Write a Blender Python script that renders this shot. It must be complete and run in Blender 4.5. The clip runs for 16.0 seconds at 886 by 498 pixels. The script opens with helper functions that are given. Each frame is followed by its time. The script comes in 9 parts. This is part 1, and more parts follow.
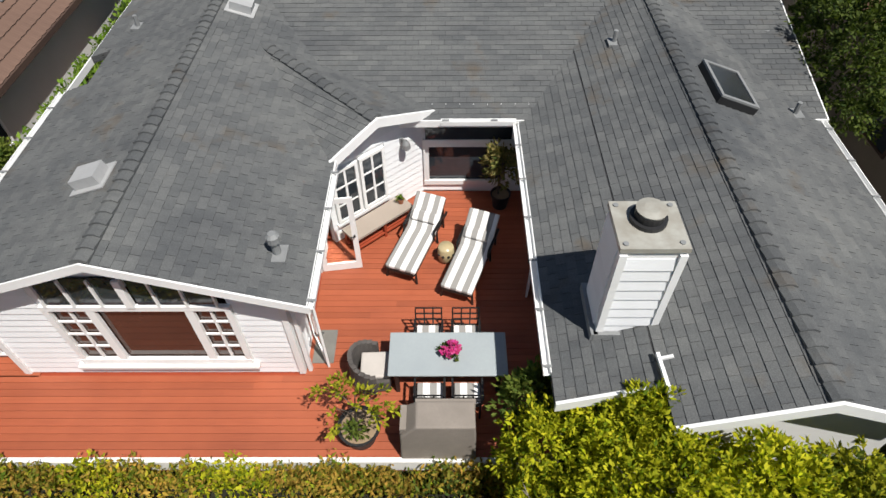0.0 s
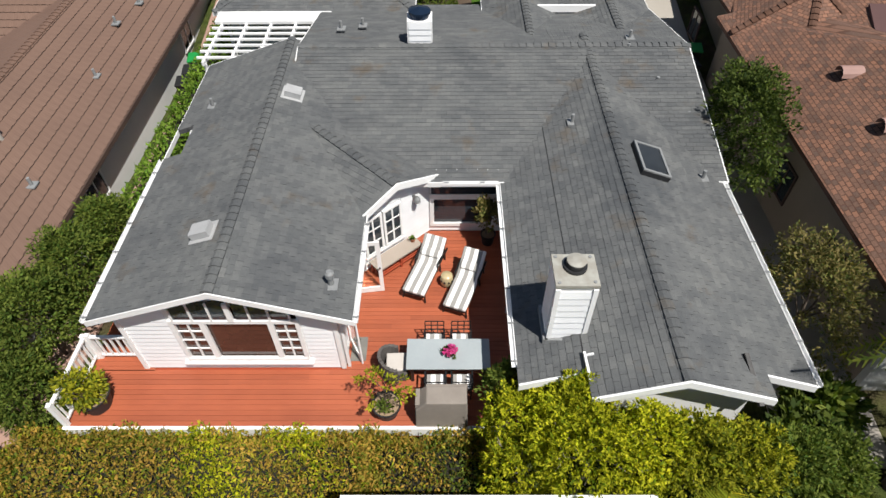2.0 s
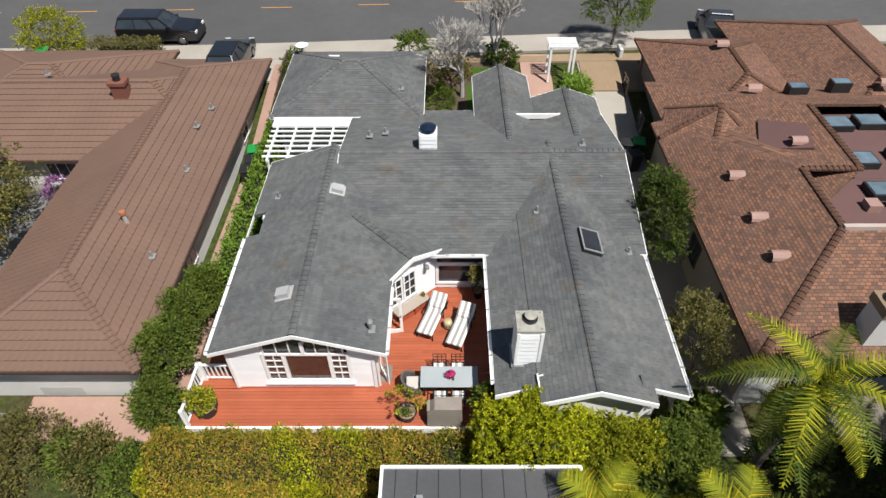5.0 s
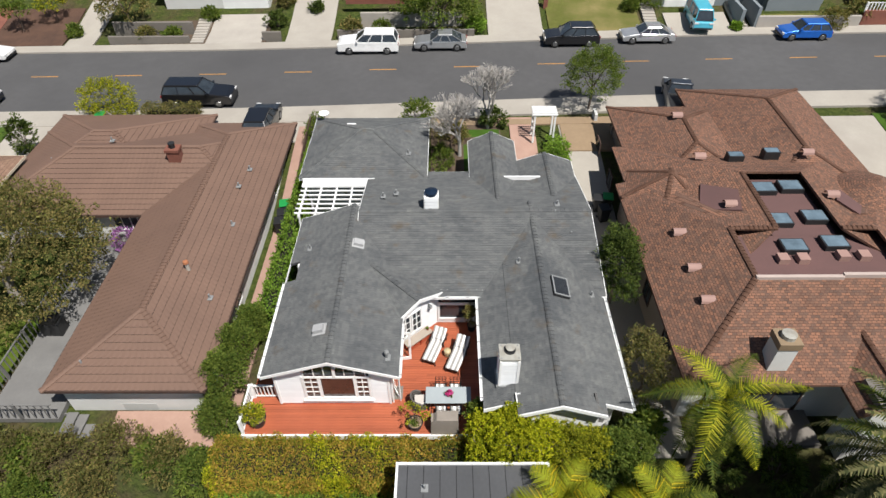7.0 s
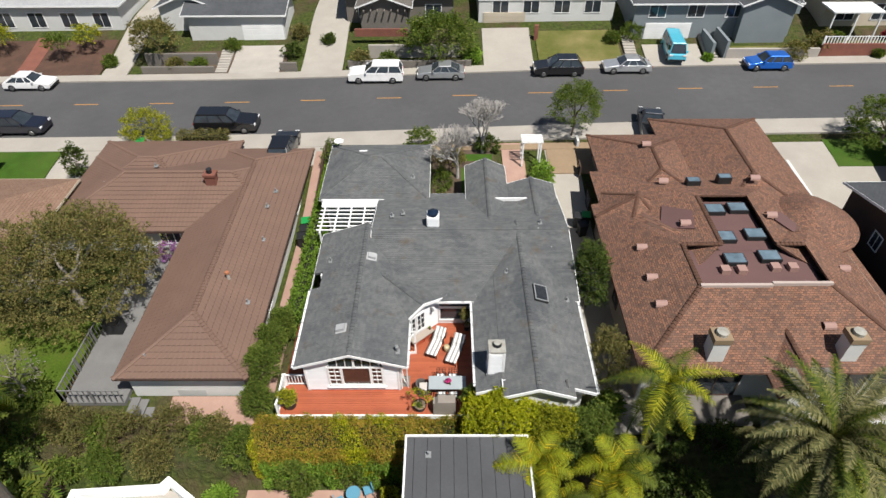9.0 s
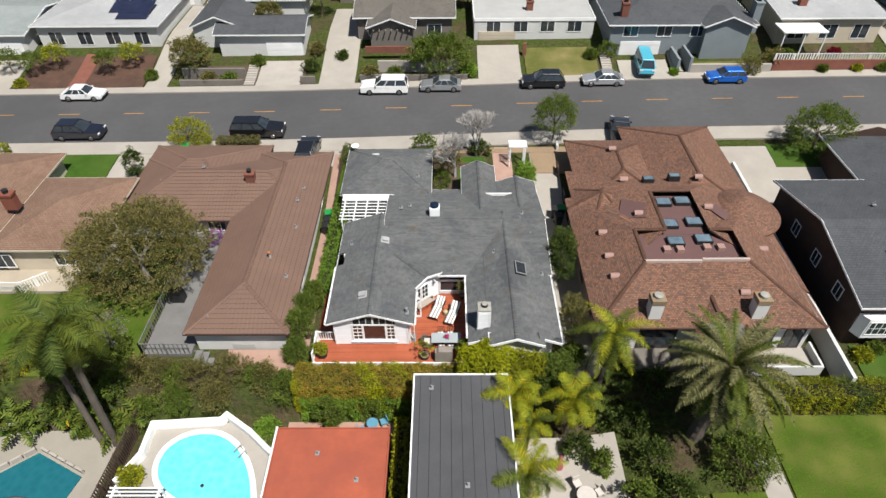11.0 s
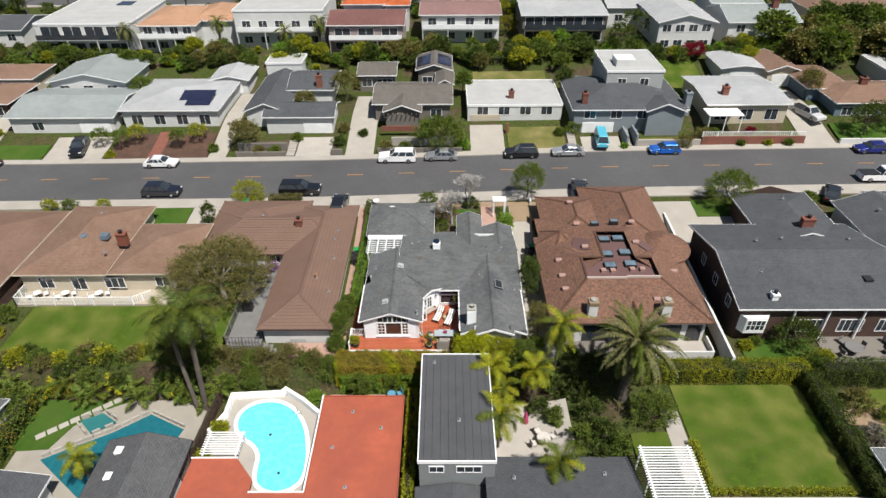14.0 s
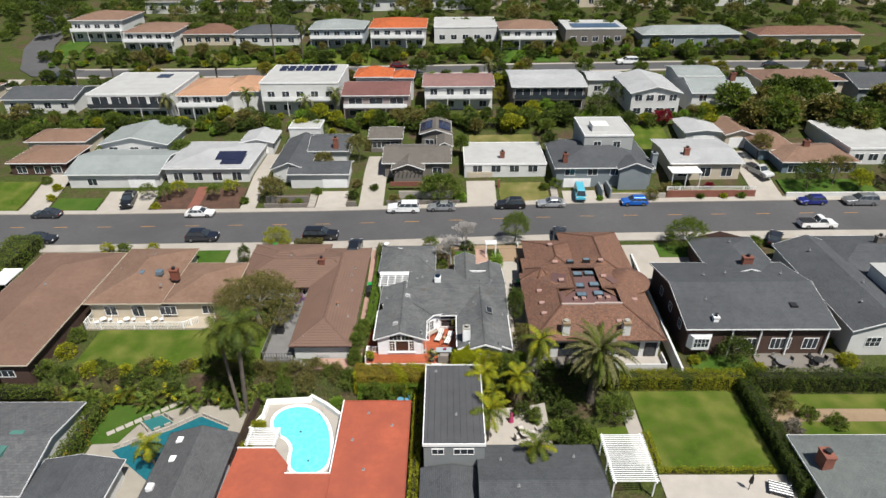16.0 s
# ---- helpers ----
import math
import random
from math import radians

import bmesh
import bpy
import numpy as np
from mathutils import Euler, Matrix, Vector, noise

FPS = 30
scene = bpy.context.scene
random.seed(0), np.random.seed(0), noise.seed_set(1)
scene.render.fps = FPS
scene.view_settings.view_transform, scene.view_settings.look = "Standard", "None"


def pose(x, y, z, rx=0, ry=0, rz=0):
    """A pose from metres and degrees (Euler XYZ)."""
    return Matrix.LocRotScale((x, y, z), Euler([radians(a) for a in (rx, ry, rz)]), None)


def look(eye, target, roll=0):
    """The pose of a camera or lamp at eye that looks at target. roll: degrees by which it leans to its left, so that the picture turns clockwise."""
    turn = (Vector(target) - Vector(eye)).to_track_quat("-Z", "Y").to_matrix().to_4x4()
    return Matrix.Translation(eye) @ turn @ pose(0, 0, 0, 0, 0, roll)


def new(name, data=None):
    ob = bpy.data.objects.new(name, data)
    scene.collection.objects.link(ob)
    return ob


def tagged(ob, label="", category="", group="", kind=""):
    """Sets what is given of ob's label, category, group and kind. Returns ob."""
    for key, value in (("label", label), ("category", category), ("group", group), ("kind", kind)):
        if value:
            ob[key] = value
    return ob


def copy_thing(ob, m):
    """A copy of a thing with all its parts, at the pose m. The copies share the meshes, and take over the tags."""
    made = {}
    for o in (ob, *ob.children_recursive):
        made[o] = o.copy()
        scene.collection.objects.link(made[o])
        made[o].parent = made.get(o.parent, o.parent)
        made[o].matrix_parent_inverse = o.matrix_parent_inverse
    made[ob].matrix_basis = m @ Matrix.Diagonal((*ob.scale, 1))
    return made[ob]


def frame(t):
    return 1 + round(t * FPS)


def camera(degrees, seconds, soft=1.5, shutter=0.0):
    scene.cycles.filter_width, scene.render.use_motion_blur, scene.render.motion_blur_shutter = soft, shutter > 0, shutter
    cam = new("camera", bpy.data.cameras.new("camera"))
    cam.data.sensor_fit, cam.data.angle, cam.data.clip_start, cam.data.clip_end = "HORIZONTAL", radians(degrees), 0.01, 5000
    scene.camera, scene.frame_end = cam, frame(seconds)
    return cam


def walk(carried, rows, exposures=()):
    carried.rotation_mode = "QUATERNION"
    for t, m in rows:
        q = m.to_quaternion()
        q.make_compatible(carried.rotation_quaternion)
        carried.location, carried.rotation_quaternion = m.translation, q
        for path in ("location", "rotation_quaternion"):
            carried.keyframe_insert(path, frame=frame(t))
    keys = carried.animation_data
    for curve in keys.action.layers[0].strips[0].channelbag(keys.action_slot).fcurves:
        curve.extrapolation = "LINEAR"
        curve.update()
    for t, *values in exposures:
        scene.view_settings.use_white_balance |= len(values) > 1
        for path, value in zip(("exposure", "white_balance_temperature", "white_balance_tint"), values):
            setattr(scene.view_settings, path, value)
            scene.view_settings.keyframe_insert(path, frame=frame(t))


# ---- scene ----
cam = camera(72.13, 16.0)
YAW, LEAN = 0.406, -0.421
PATH = [  # seconds, x, y, z, pitch of a drone flying backwards and up
    (0.0, 0.000, 0.000, 9.877, -48.17),
    (0.5, -0.005, -0.620, 10.713, -48.15),
    (1.0, -0.003, -1.267, 11.661, -48.12),
    (1.5, -0.014, -1.918, 12.667, -48.01),
    (2.0, -0.021, -2.543, 13.571, -47.43),
    (2.5, -0.031, -3.222, 14.512, -46.76),
    (3.0, -0.040, -3.903, 15.440, -46.21),
    (3.5, -0.057, -4.583, 16.363, -45.73),
    (4.0, -0.070, -5.221, 17.226, -45.29),
    (6.5, -0.055, -9.333, 23.021, -42.83),
    (7.0, -0.046, -10.253, 24.323, -42.39),
    (7.5, -0.026, -11.146, 25.514, -42.05),
    (8.0, -0.016, -12.078, 26.530, -41.92),
    (10.5, 0.023, -19.504, 32.392, -41.91),
    (11.0, 0.059, -21.820, 33.792, -41.90),
    (11.5, 0.089, -24.151, 35.159, -41.47),
    (12.0, 0.104, -26.632, 36.509, -40.45),
    (12.5, 0.125, -29.239, 37.846, -39.37),
    (13.0, 0.172, -32.081, 39.161, -38.12),
    (13.5, 0.203, -34.875, 40.415, -36.81),
    (14.0, 0.225, -37.704, 41.645, -35.43),
    (14.5, 0.256, -40.643, 42.887, -34.07),
    (15.0, 0.295, -43.669, 44.145, -32.74),
    (15.5, 0.329, -46.910, 45.488, -31.43),
    (16.0, 0.332, -50.061, 46.772, -30.13),
]
walk(cam, [(t, pose(x, y, z, 90 + pitch, 0, YAW) @ pose(0, 0, 0, 0, 0, LEAN)) for t, x, y, z, pitch in PATH], [(0.0, 0.34), (2.0, 0.42), (5.0, 0.48), (16.0, 0.48)])

# ---- light ----
SUN_WAY = Vector((-0.34, 0.42, -1.0)).normalized()
ELEV = math.asin(-SUN_WAY.z)
world = bpy.data.worlds.new("sky")
scene.world = world
world.use_nodes = True
_n = world.node_tree.nodes
_sky = _n.new("ShaderNodeTexSky")
_sky.sky_type = "NISHITA"
_sky.sun_disc = False
_sky.sun_elevation = ELEV
_sky.sun_rotation = math.atan2(-SUN_WAY.x, -SUN_WAY.y)
world.node_tree.links.new(_sky.outputs[0], _n["Background"].inputs[0])
_n["Background"].inputs[1].default_value = 0.052
_sun = bpy.data.lights.new("sun", "SUN")
_sun.energy, _sun.angle, _sun.color = 5.0, radians(0.53), (1.0, 0.965, 0.91)
sun_ob = new("sun", _sun)
sun_ob.matrix_world = look((0, 0, 60), Vector((0, 0, 60)) + SUN_WAY)

# ---- materials ----
def nodes_of(name):
    m = bpy.data.materials.new(name)
    m.use_nodes = True
    t = m.node_tree
    return m, t.nodes, t.links, t.nodes["Principled BSDF"]


def mixed(N, L, fac, a, b, mode="MIX"):
    x = N.new("ShaderNodeMix")
    x.data_type, x.blend_type = "RGBA", mode
    for sock, v in ((0, fac), (6, a), (7, b)):
        if isinstance(v, (int, float)):
            x.inputs[sock].default_value = v
        elif isinstance(v, tuple):
            x.inputs[sock].default_value = (*v, 1)
        else:
            L.new(v, x.inputs[sock])
    return x.outputs[2]


def noise_out(N, L, co, scale, detail=4, rough=0.6, lo=0.3, hi=0.7):
    t = N.new("ShaderNodeTexNoise")
    t.inputs["Scale"].default_value, t.inputs["Detail"].default_value, t.inputs["Roughness"].default_value = scale, detail, rough
    L.new(co, t.inputs["Vector"])
    r = N.new("ShaderNodeMapRange")
    r.inputs[1].default_value, r.inputs[2].default_value = lo, hi
    L.new(t.outputs["Fac"], r.inputs[0])
    return r.outputs[0], t.outputs["Fac"]


def world_co(N):
    return N.new("ShaderNodeNewGeometry").outputs["Position"]


def bump(N, L, p, height, strength, dist=0.02):
    b = N.new("ShaderNodeBump")
    b.inputs["Strength"].default_value, b.inputs["Distance"].default_value = strength, dist
    L.new(height, b.inputs["Height"])
    L.new(b.outputs[0], p.inputs["Normal"])


def plain(name, col, dark=None, rough=0.6, big=0.7, fine=14.0, metal=0.0, bump_s=0.15, spec=0.4, rnd=0.0, stain=0.5):
    """Two scales of variation between col and dark, fine relief, and a spread from piece to piece."""
    m, N, L, p = nodes_of(name)
    dark = dark or tuple(c * 0.75 for c in col)
    co = world_co(N)
    f1, _ = noise_out(N, L, co, big)
    f2, raw = noise_out(N, L, co, fine)
    c = mixed(N, L, f1, col, dark)
    c2 = mixed(N, L, f2, c, dark)
    c3 = mixed(N, L, stain, c, c2)
    if rnd:
        o = N.new("ShaderNodeObjectInfo")
        hsv = N.new("ShaderNodeHueSaturation")
        r = N.new("ShaderNodeMapRange")
        r.inputs[3].default_value, r.inputs[4].default_value = 1 - rnd, 1 + rnd
        L.new(o.outputs["Random"], r.inputs[0])
        L.new(r.outputs[0], hsv.inputs["Value"])
        L.new(c3, hsv.inputs["Color"])
        c3 = hsv.outputs[0]
    L.new(c3, p.inputs["Base Color"])
    p.inputs["Roughness"].default_value, p.inputs["Metallic"].default_value = rough, metal
    p.inputs["Specular IOR Level"].default_value = spec
    if bump_s:
        bump(N, L, p, raw, bump_s)
    return m


def shingle(name, cols, w=0.3, h=0.145, mortar=0.012, rough=0.9, streak=0.35, bump_s=0.5, patch=0.8, joint=0.35):
    """Roofing laid in courses along the face's own uv, in metres."""
    m, N, L, p = nodes_of(name)
    uv = N.new("ShaderNodeTexCoord").outputs["UV"]
    br = N.new("ShaderNodeTexBrick")
    br.offset, br.inputs["Scale"].default_value = 0.5, 1.0
    br.inputs["Brick Width"].default_value, br.inputs["Row Height"].default_value = w, h
    br.inputs["Mortar Size"].default_value = mortar
    br.inputs["Color1"].default_value, br.inputs["Color2"].default_value = (*cols[0], 1), (*cols[1], 1)
    br.inputs["Mortar"].default_value = (*[c * joint for c in cols[0]], 1)
    br.inputs["Bias"].default_value = 0.0
    L.new(uv, br.inputs["Vector"])
    co = world_co(N)
    f1, _ = noise_out(N, L, co, patch, 5)
    f2, raw = noise_out(N, L, co, 40.0, 2)
    f3, _ = noise_out(N, L, co, 0.16, 3)
    c = mixed(N, L, f1, br.outputs[0], cols[2])
    c = mixed(N, L, streak, br.outputs[0], c)
    g = mixed(N, L, f2, (0.75, 0.75, 0.75), (1.2, 1.2, 1.2))
    c = mixed(N, L, 1.0, c, g, "MULTIPLY")
    g3 = mixed(N, L, f3, (0.88, 0.88, 0.88), (1.1, 1.1, 1.1))
    c = mixed(N, L, 1.0, c, g3, "MULTIPLY")
    L.new(c, p.inputs["Base Color"])
    p.inputs["Roughness"].default_value = rough
    p.inputs["Specular IOR Level"].default_value = 0.25
    bump(N, L, p, br.outputs["Fac"], bump_s, 0.02)
    return m


def leafy(name, a, b, c=None, through_light=0.35, rough=0.55):
    """Leaves that differ from one to the next and let some light through."""
    m, N, L, p = nodes_of(name)
    g = N.new("ShaderNodeNewGeometry")
    ramp = N.new("ShaderNodeValToRGB")
    ramp.color_ramp.elements[0].color, ramp.color_ramp.elements[1].color = (*a, 1), (*b, 1)
    if c:
        e = ramp.color_ramp.elements.new(0.93)
        e.color = (*c, 1)
        ramp.color_ramp.elements[1].position = 0.88
    L.new(g.outputs["Random Per Island"], ramp.inputs[0])
    f1, _ = noise_out(N, L, g.outputs["Position"], 0.9, 3)
    k = mixed(N, L, f1, (0.75, 0.75, 0.75), (1.25, 1.2, 1.1))
    col = mixed(N, L, 1.0, ramp.outputs[0], k, "MULTIPLY")
    L.new(col, p.inputs["Base Color"])
    p.inputs["Roughness"].default_value = 0.7
    p.inputs["Specular IOR Level"].default_value = 0.14
    tr = N.new("ShaderNodeBsdfTranslucent")
    bright = mixed(N, L, 1.0, col, (1.15, 1.25, 0.5), "MULTIPLY")
    L.new(bright, tr.inputs[0])
    mx = N.new("ShaderNodeMixShader")
    mx.inputs[0].default_value = through_light
    L.new(p.outputs[0], mx.inputs[1])
    L.new(tr.outputs[0], mx.inputs[2])
    L.new(mx.outputs[0], N["Material Output"].inputs[0])
    return m


def glassy(name, col=(0.02, 0.025, 0.03), rough=0.05):
    m, N, L, p = nodes_of(name)
    f, _ = noise_out(N, L, world_co(N), 1.3)
    L.new(mixed(N, L, f, col, tuple(c * 1.8 for c in col)), p.inputs["Base Color"])
    p.inputs["Roughness"].default_value, p.inputs["Specular IOR Level"].default_value = rough, 0.6
    return m


def grass_mat(name, a, b, dry, dry_amount=0.5):
    m, N, L, p = nodes_of(name)
    co = world_co(N)
    f1, _ = noise_out(N, L, co, 0.35, 5, 0.65, 0.42, 0.68)
    f2, raw = noise_out(N, L, co, 9.0, 4)
    f3, _ = noise_out(N, L, co, 1.4, 4)
    c = mixed(N, L, f2, a, b)
    c = mixed(N, L, f3, c, tuple(x * 0.8 for x in a))
    sc = N.new("ShaderNodeMath")
    sc.operation = "MULTIPLY"
    sc.inputs[1].default_value = dry_amount
    L.new(f1, sc.inputs[0])
    c = mixed(N, L, sc.outputs[0], c, dry)
    L.new(c, p.inputs["Base Color"])
    p.inputs["Roughness"].default_value = 0.95
    p.inputs["Specular IOR Level"].default_value = 0.1
    bump(N, L, p, raw, 0.8, 0.05)
    return m


def car_paint(name, col, metal=0.3):
    m, N, L, p = nodes_of(name)
    f, _ = noise_out(N, L, world_co(N), 3.0)
    L.new(mixed(N, L, f, col, tuple(c * 0.85 for c in col)), p.inputs["Base Color"])
    p.inputs["Roughness"].default_value, p.inputs["Metallic"].default_value = 0.3, metal
    p.inputs["Coat Weight"].default_value, p.inputs["Coat Roughness"].default_value = 0.8, 0.06
    return m


def water_mat(name, shallow, deep):
    m, N, L, p = nodes_of(name)
    co = world_co(N)
    v = N.new("ShaderNodeTexVoronoi")
    v.inputs["Scale"].default_value = 2.2
    L.new(co, v.inputs["Vector"])
    f, raw = noise_out(N, L, co, 3.0, 3)
    c = mixed(N, L, v.outputs["Distance"], shallow, deep)
    L.new(c, p.inputs["Base Color"])
    p.inputs["Roughness"].default_value, p.inputs["Specular IOR Level"].default_value = 0.05, 0.5
    bump(N, L, p, raw, 0.06, 0.05)
    return m


def deck_mat(name, col, dark):
    """Stained boards, a little different from one board to the next, with grain along x."""
    m, N, L, p = nodes_of(name)
    co = world_co(N)
    mp = N.new("ShaderNodeMapping")
    mp.inputs["Scale"].default_value = (0.6, 9.0, 9.0)
    L.new(co, mp.inputs["Vector"])
    f, raw = noise_out(N, L, mp.outputs[0], 3.0, 6)
    f2, _ = noise_out(N, L, co, 0.5, 4)
    c = mixed(N, L, f, col, dark)
    c = mixed(N, L, f2, c, tuple(min(1, x * 1.2) for x in col))
    o = N.new("ShaderNodeObjectInfo")
    hsv = N.new("ShaderNodeHueSaturation")
    r = N.new("ShaderNodeMapRange")
    r.inputs[3].default_value, r.inputs[4].default_value = 0.86, 1.1
    L.new(o.outputs["Random"], r.inputs[0])
    L.new(r.outputs[0], hsv.inputs["Value"])
    L.new(c, hsv.inputs["Color"])
    L.new(hsv.outputs[0], p.inputs["Base Color"])
    p.inputs["Roughness"].default_value = 0.6
    bump(N, L, p, raw, 0.2, 0.01)
    return m


def striped(name, a, b, period):
    """Woven cloth with stripes across the object's own x."""
    m, N, L, p = nodes_of(name)
    co = N.new("ShaderNodeTexCoord").outputs["Object"]
    sx = N.new("ShaderNodeSeparateXYZ")
    L.new(co, sx.inputs[0])
    mth = N.new("ShaderNodeMath")
    mth.operation = "MULTIPLY"
    mth.inputs[1].default_value = 1 / period
    L.new(sx.outputs[0], mth.inputs[0])
    fr = N.new("ShaderNodeMath")
    fr.operation = "FRACT"
    L.new(mth.outputs[0], fr.inputs[0])
    gt = N.new("ShaderNodeMath")
    gt.operation = "GREATER_THAN"
    gt.inputs[1].default_value = 0.5
    L.new(fr.outputs[0], gt.inputs[0])
    f, raw = noise_out(N, L, co, 60, 2)
    c = mixed(N, L, gt.outputs[0], a, b)
    L.new(c, p.inputs["Base Color"])
    p.inputs["Roughness"].default_value = 0.9
    bump(N, L, p, raw, 0.3, 0.005)
    return m


def ground_cover(name):
    """Soil under low scrub: green and brown in patches."""
    m, N, L, p = nodes_of(name)
    co = world_co(N)
    f1, _ = noise_out(N, L, co, 0.22, 5, 0.65, 0.47, 0.66)
    f2, raw = noise_out(N, L, co, 3.0, 6)
    f3, _ = noise_out(N, L, co, 1.1, 4)
    green = mixed(N, L, f2, (0.022, 0.036, 0.009), (0.075, 0.09, 0.022))
    soil = mixed(N, L, f3, (0.05, 0.035, 0.022), (0.10, 0.072, 0.046))
    L.new(mixed(N, L, f1, green, soil), p.inputs["Base Color"])
    p.inputs["Roughness"].default_value, p.inputs["Specular IOR Level"].default_value = 0.98, 0.1
    bump(N, L, p, raw, 1.0, 0.25)
    return m


SCRUB = ground_cover("scrubby_ground")
GREY_SHINGLE = shingle("grey_shingle", ((0.0882, 0.0895, 0.092), (0.063, 0.0643, 0.068), (0.117, 0.118, 0.118)), 0.3, 0.19)
CHAR_SHINGLE = shingle("charcoal_shingle", ((0.074, 0.079, 0.085), (0.058, 0.062, 0.067), (0.096, 0.1, 0.105)), 0.3, 0.2)
BROWN_ROOF = shingle("brown_tile", ((0.152, 0.092, 0.066), (0.142, 0.084, 0.06), (0.18, 0.118, 0.088)), 1.2, 0.37, 0.01, joint=0.75, patch=1.4, streak=0.5)
RUST_ROOF = shingle("rust_shingle", ((0.245, 0.118, 0.073), (0.085, 0.056, 0.045), (0.19, 0.115, 0.085)), 0.2, 0.13, 0.014, patch=1.8, joint=0.3)
TAN_ROOF = shingle("tan_shingle", ((0.208, 0.126, 0.0882), (0.164, 0.0977, 0.0662), (0.239, 0.164, 0.12)), 0.34, 0.2)
PALE_ROOF = shingle("pale_shingle", ((0.328, 0.334, 0.334), (0.296, 0.302, 0.309), (0.378, 0.378, 0.372)), 0.5, 0.3, 0.006, streak=0.5)
SAGE_ROOF = shingle("sage_shingle", ((0.23, 0.255, 0.25), (0.2, 0.225, 0.22), (0.27, 0.285, 0.27)), 0.5, 0.3, 0.006)
TAUPE_ROOF = shingle("taupe_shingle", ((0.126, 0.113, 0.0977), (0.101, 0.0914, 0.0788), (0.158, 0.142, 0.126)), 0.34, 0.2)
ORANGE_ROOF = shingle("orange_tile", ((0.454, 0.107, 0.0315), (0.378, 0.0819, 0.0284), (0.473, 0.158, 0.063)), 0.3, 0.35, 0.03)
PEACH_ROOF = shingle("peach_tile", ((0.416, 0.239, 0.145), (0.365, 0.195, 0.113), (0.441, 0.284, 0.189)), 0.3, 0.35, 0.03)
MAROON_ROOF = shingle("maroon_shingle", ((0.164, 0.0756, 0.0662), (0.139, 0.063, 0.0567), (0.189, 0.101, 0.0882)), 0.4, 0.25)
ROSE_ROOF = shingle("rose_shingle", ((0.227, 0.132, 0.12), (0.202, 0.113, 0.104), (0.252, 0.164, 0.151)), 0.4, 0.25)
RED_FLAT = plain("red_roof_paint", (0.36, 0.088, 0.045), (0.24, 0.06, 0.036), 0.85, 0.3, 1.7, stain=0.6)
DARK_FLAT = plain("dark_roll_roofing", (0.0725, 0.0743, 0.0788), (0.0536, 0.0548, 0.058), 0.9, 0.5, 8.0)
PALE_FLAT = plain("pale_roof_coating", (0.378, 0.378, 0.365), (0.302, 0.302, 0.29), 0.85, 0.4, 6.0)
MAUVE_FLAT = plain("mauve_roll_roofing", (0.12, 0.063, 0.058), (0.0977, 0.0536, 0.0504), 0.9, 0.5, 8.0)
WHITE = plain("white_paint", (0.82, 0.82, 0.81), (0.7, 0.7, 0.69), 0.5, 0.6, 9.0, bump_s=0.06, stain=0.3)
WHITE_BOARD = plain("white_board_paint", (0.8, 0.81, 0.82), (0.7, 0.71, 0.72), 0.55, 0.8, 10.0, bump_s=0.08, rnd=0.04, stain=0.3)
STUCCO = plain("white_stucco", (0.592, 0.592, 0.576), (0.496, 0.496, 0.48), 0.9, 0.5, 25.0, bump_s=0.3)
CREAM = plain("cream_stucco", (0.528, 0.464, 0.36), (0.44, 0.384, 0.296), 0.9, 0.5, 25.0, bump_s=0.3)
BLUE_GREY = plain("blue_grey_siding", (0.208, 0.233, 0.246), (0.17, 0.195, 0.208), 0.7, 0.5, 12.0)
BROWN_WOOD = plain("brown_shingle_wall", (0.0756, 0.0441, 0.0315), (0.0504, 0.0284, 0.0221), 0.85, 1.0, 12.0)
# Stucco darkened to tan to put shade into the rust-roofed house's walls.
SHADED_STUCCO = plain("tan_stucco", (0.27, 0.22, 0.175), (0.21, 0.17, 0.135), 0.9, 0.5, 20.0, bump_s=0.3)
TAUPE_WALL = plain("taupe_wall", (0.17, 0.151, 0.132), (0.132, 0.12, 0.104), 0.85, 0.6, 12.0)
CONCRETE = plain("concrete", (0.353, 0.328, 0.284), (0.284, 0.258, 0.224), 0.9, 0.4, 7.0)
PALE_STONE = plain("pale_paving", (0.378, 0.347, 0.302), (0.302, 0.277, 0.246), 0.85, 0.6, 8.0, rnd=0.08)
ASPHALT = plain("asphalt", (0.086, 0.085, 0.086), (0.058, 0.057, 0.058), 0.92, 0.09, 1.6, bump_s=0.2, stain=0.5)
LANE = plain("lane_paint", (0.473, 0.239, 0.0567), (0.347, 0.176, 0.0567), 0.8, 1.0, 10.0)
DIRT = plain("garden_soil", (0.107, 0.0756, 0.0504), (0.063, 0.0441, 0.0302), 0.98, 0.5, 4.0, bump_s=0.5)
MULCH = plain("red_brown_mulch", (0.101, 0.0536, 0.0347), (0.0567, 0.0315, 0.0221), 0.98, 0.8, 6.0, bump_s=0.5)
SAND = plain("dry_earth", (0.277, 0.202, 0.126), (0.214, 0.151, 0.0945), 0.98, 0.5, 4.0, bump_s=0.4)
BRICK = plain("red_brick", (0.214, 0.0819, 0.0536), (0.151, 0.0567, 0.041), 0.9, 1.5, 12.0, rnd=0.15)
PAVER = plain("pink_paver", (0.36, 0.235, 0.185), (0.29, 0.18, 0.14), 0.9, 1.0, 9.0, rnd=0.12)
STEEL = plain("galvanised_steel", (0.43, 0.43, 0.39), (0.27, 0.25, 0.21), 0.5, 2.5, 9.0, metal=0.15)
LEAD = plain("lead_flashing", (0.265, 0.271, 0.271), (0.202, 0.208, 0.208), 0.6, 2.0, 12.0, metal=0.2)
BLACK = plain("black_metal", (0.0139, 0.0126, 0.012), (0.00882, 0.00819, 0.00819), 0.45, 2.0, 20.0)
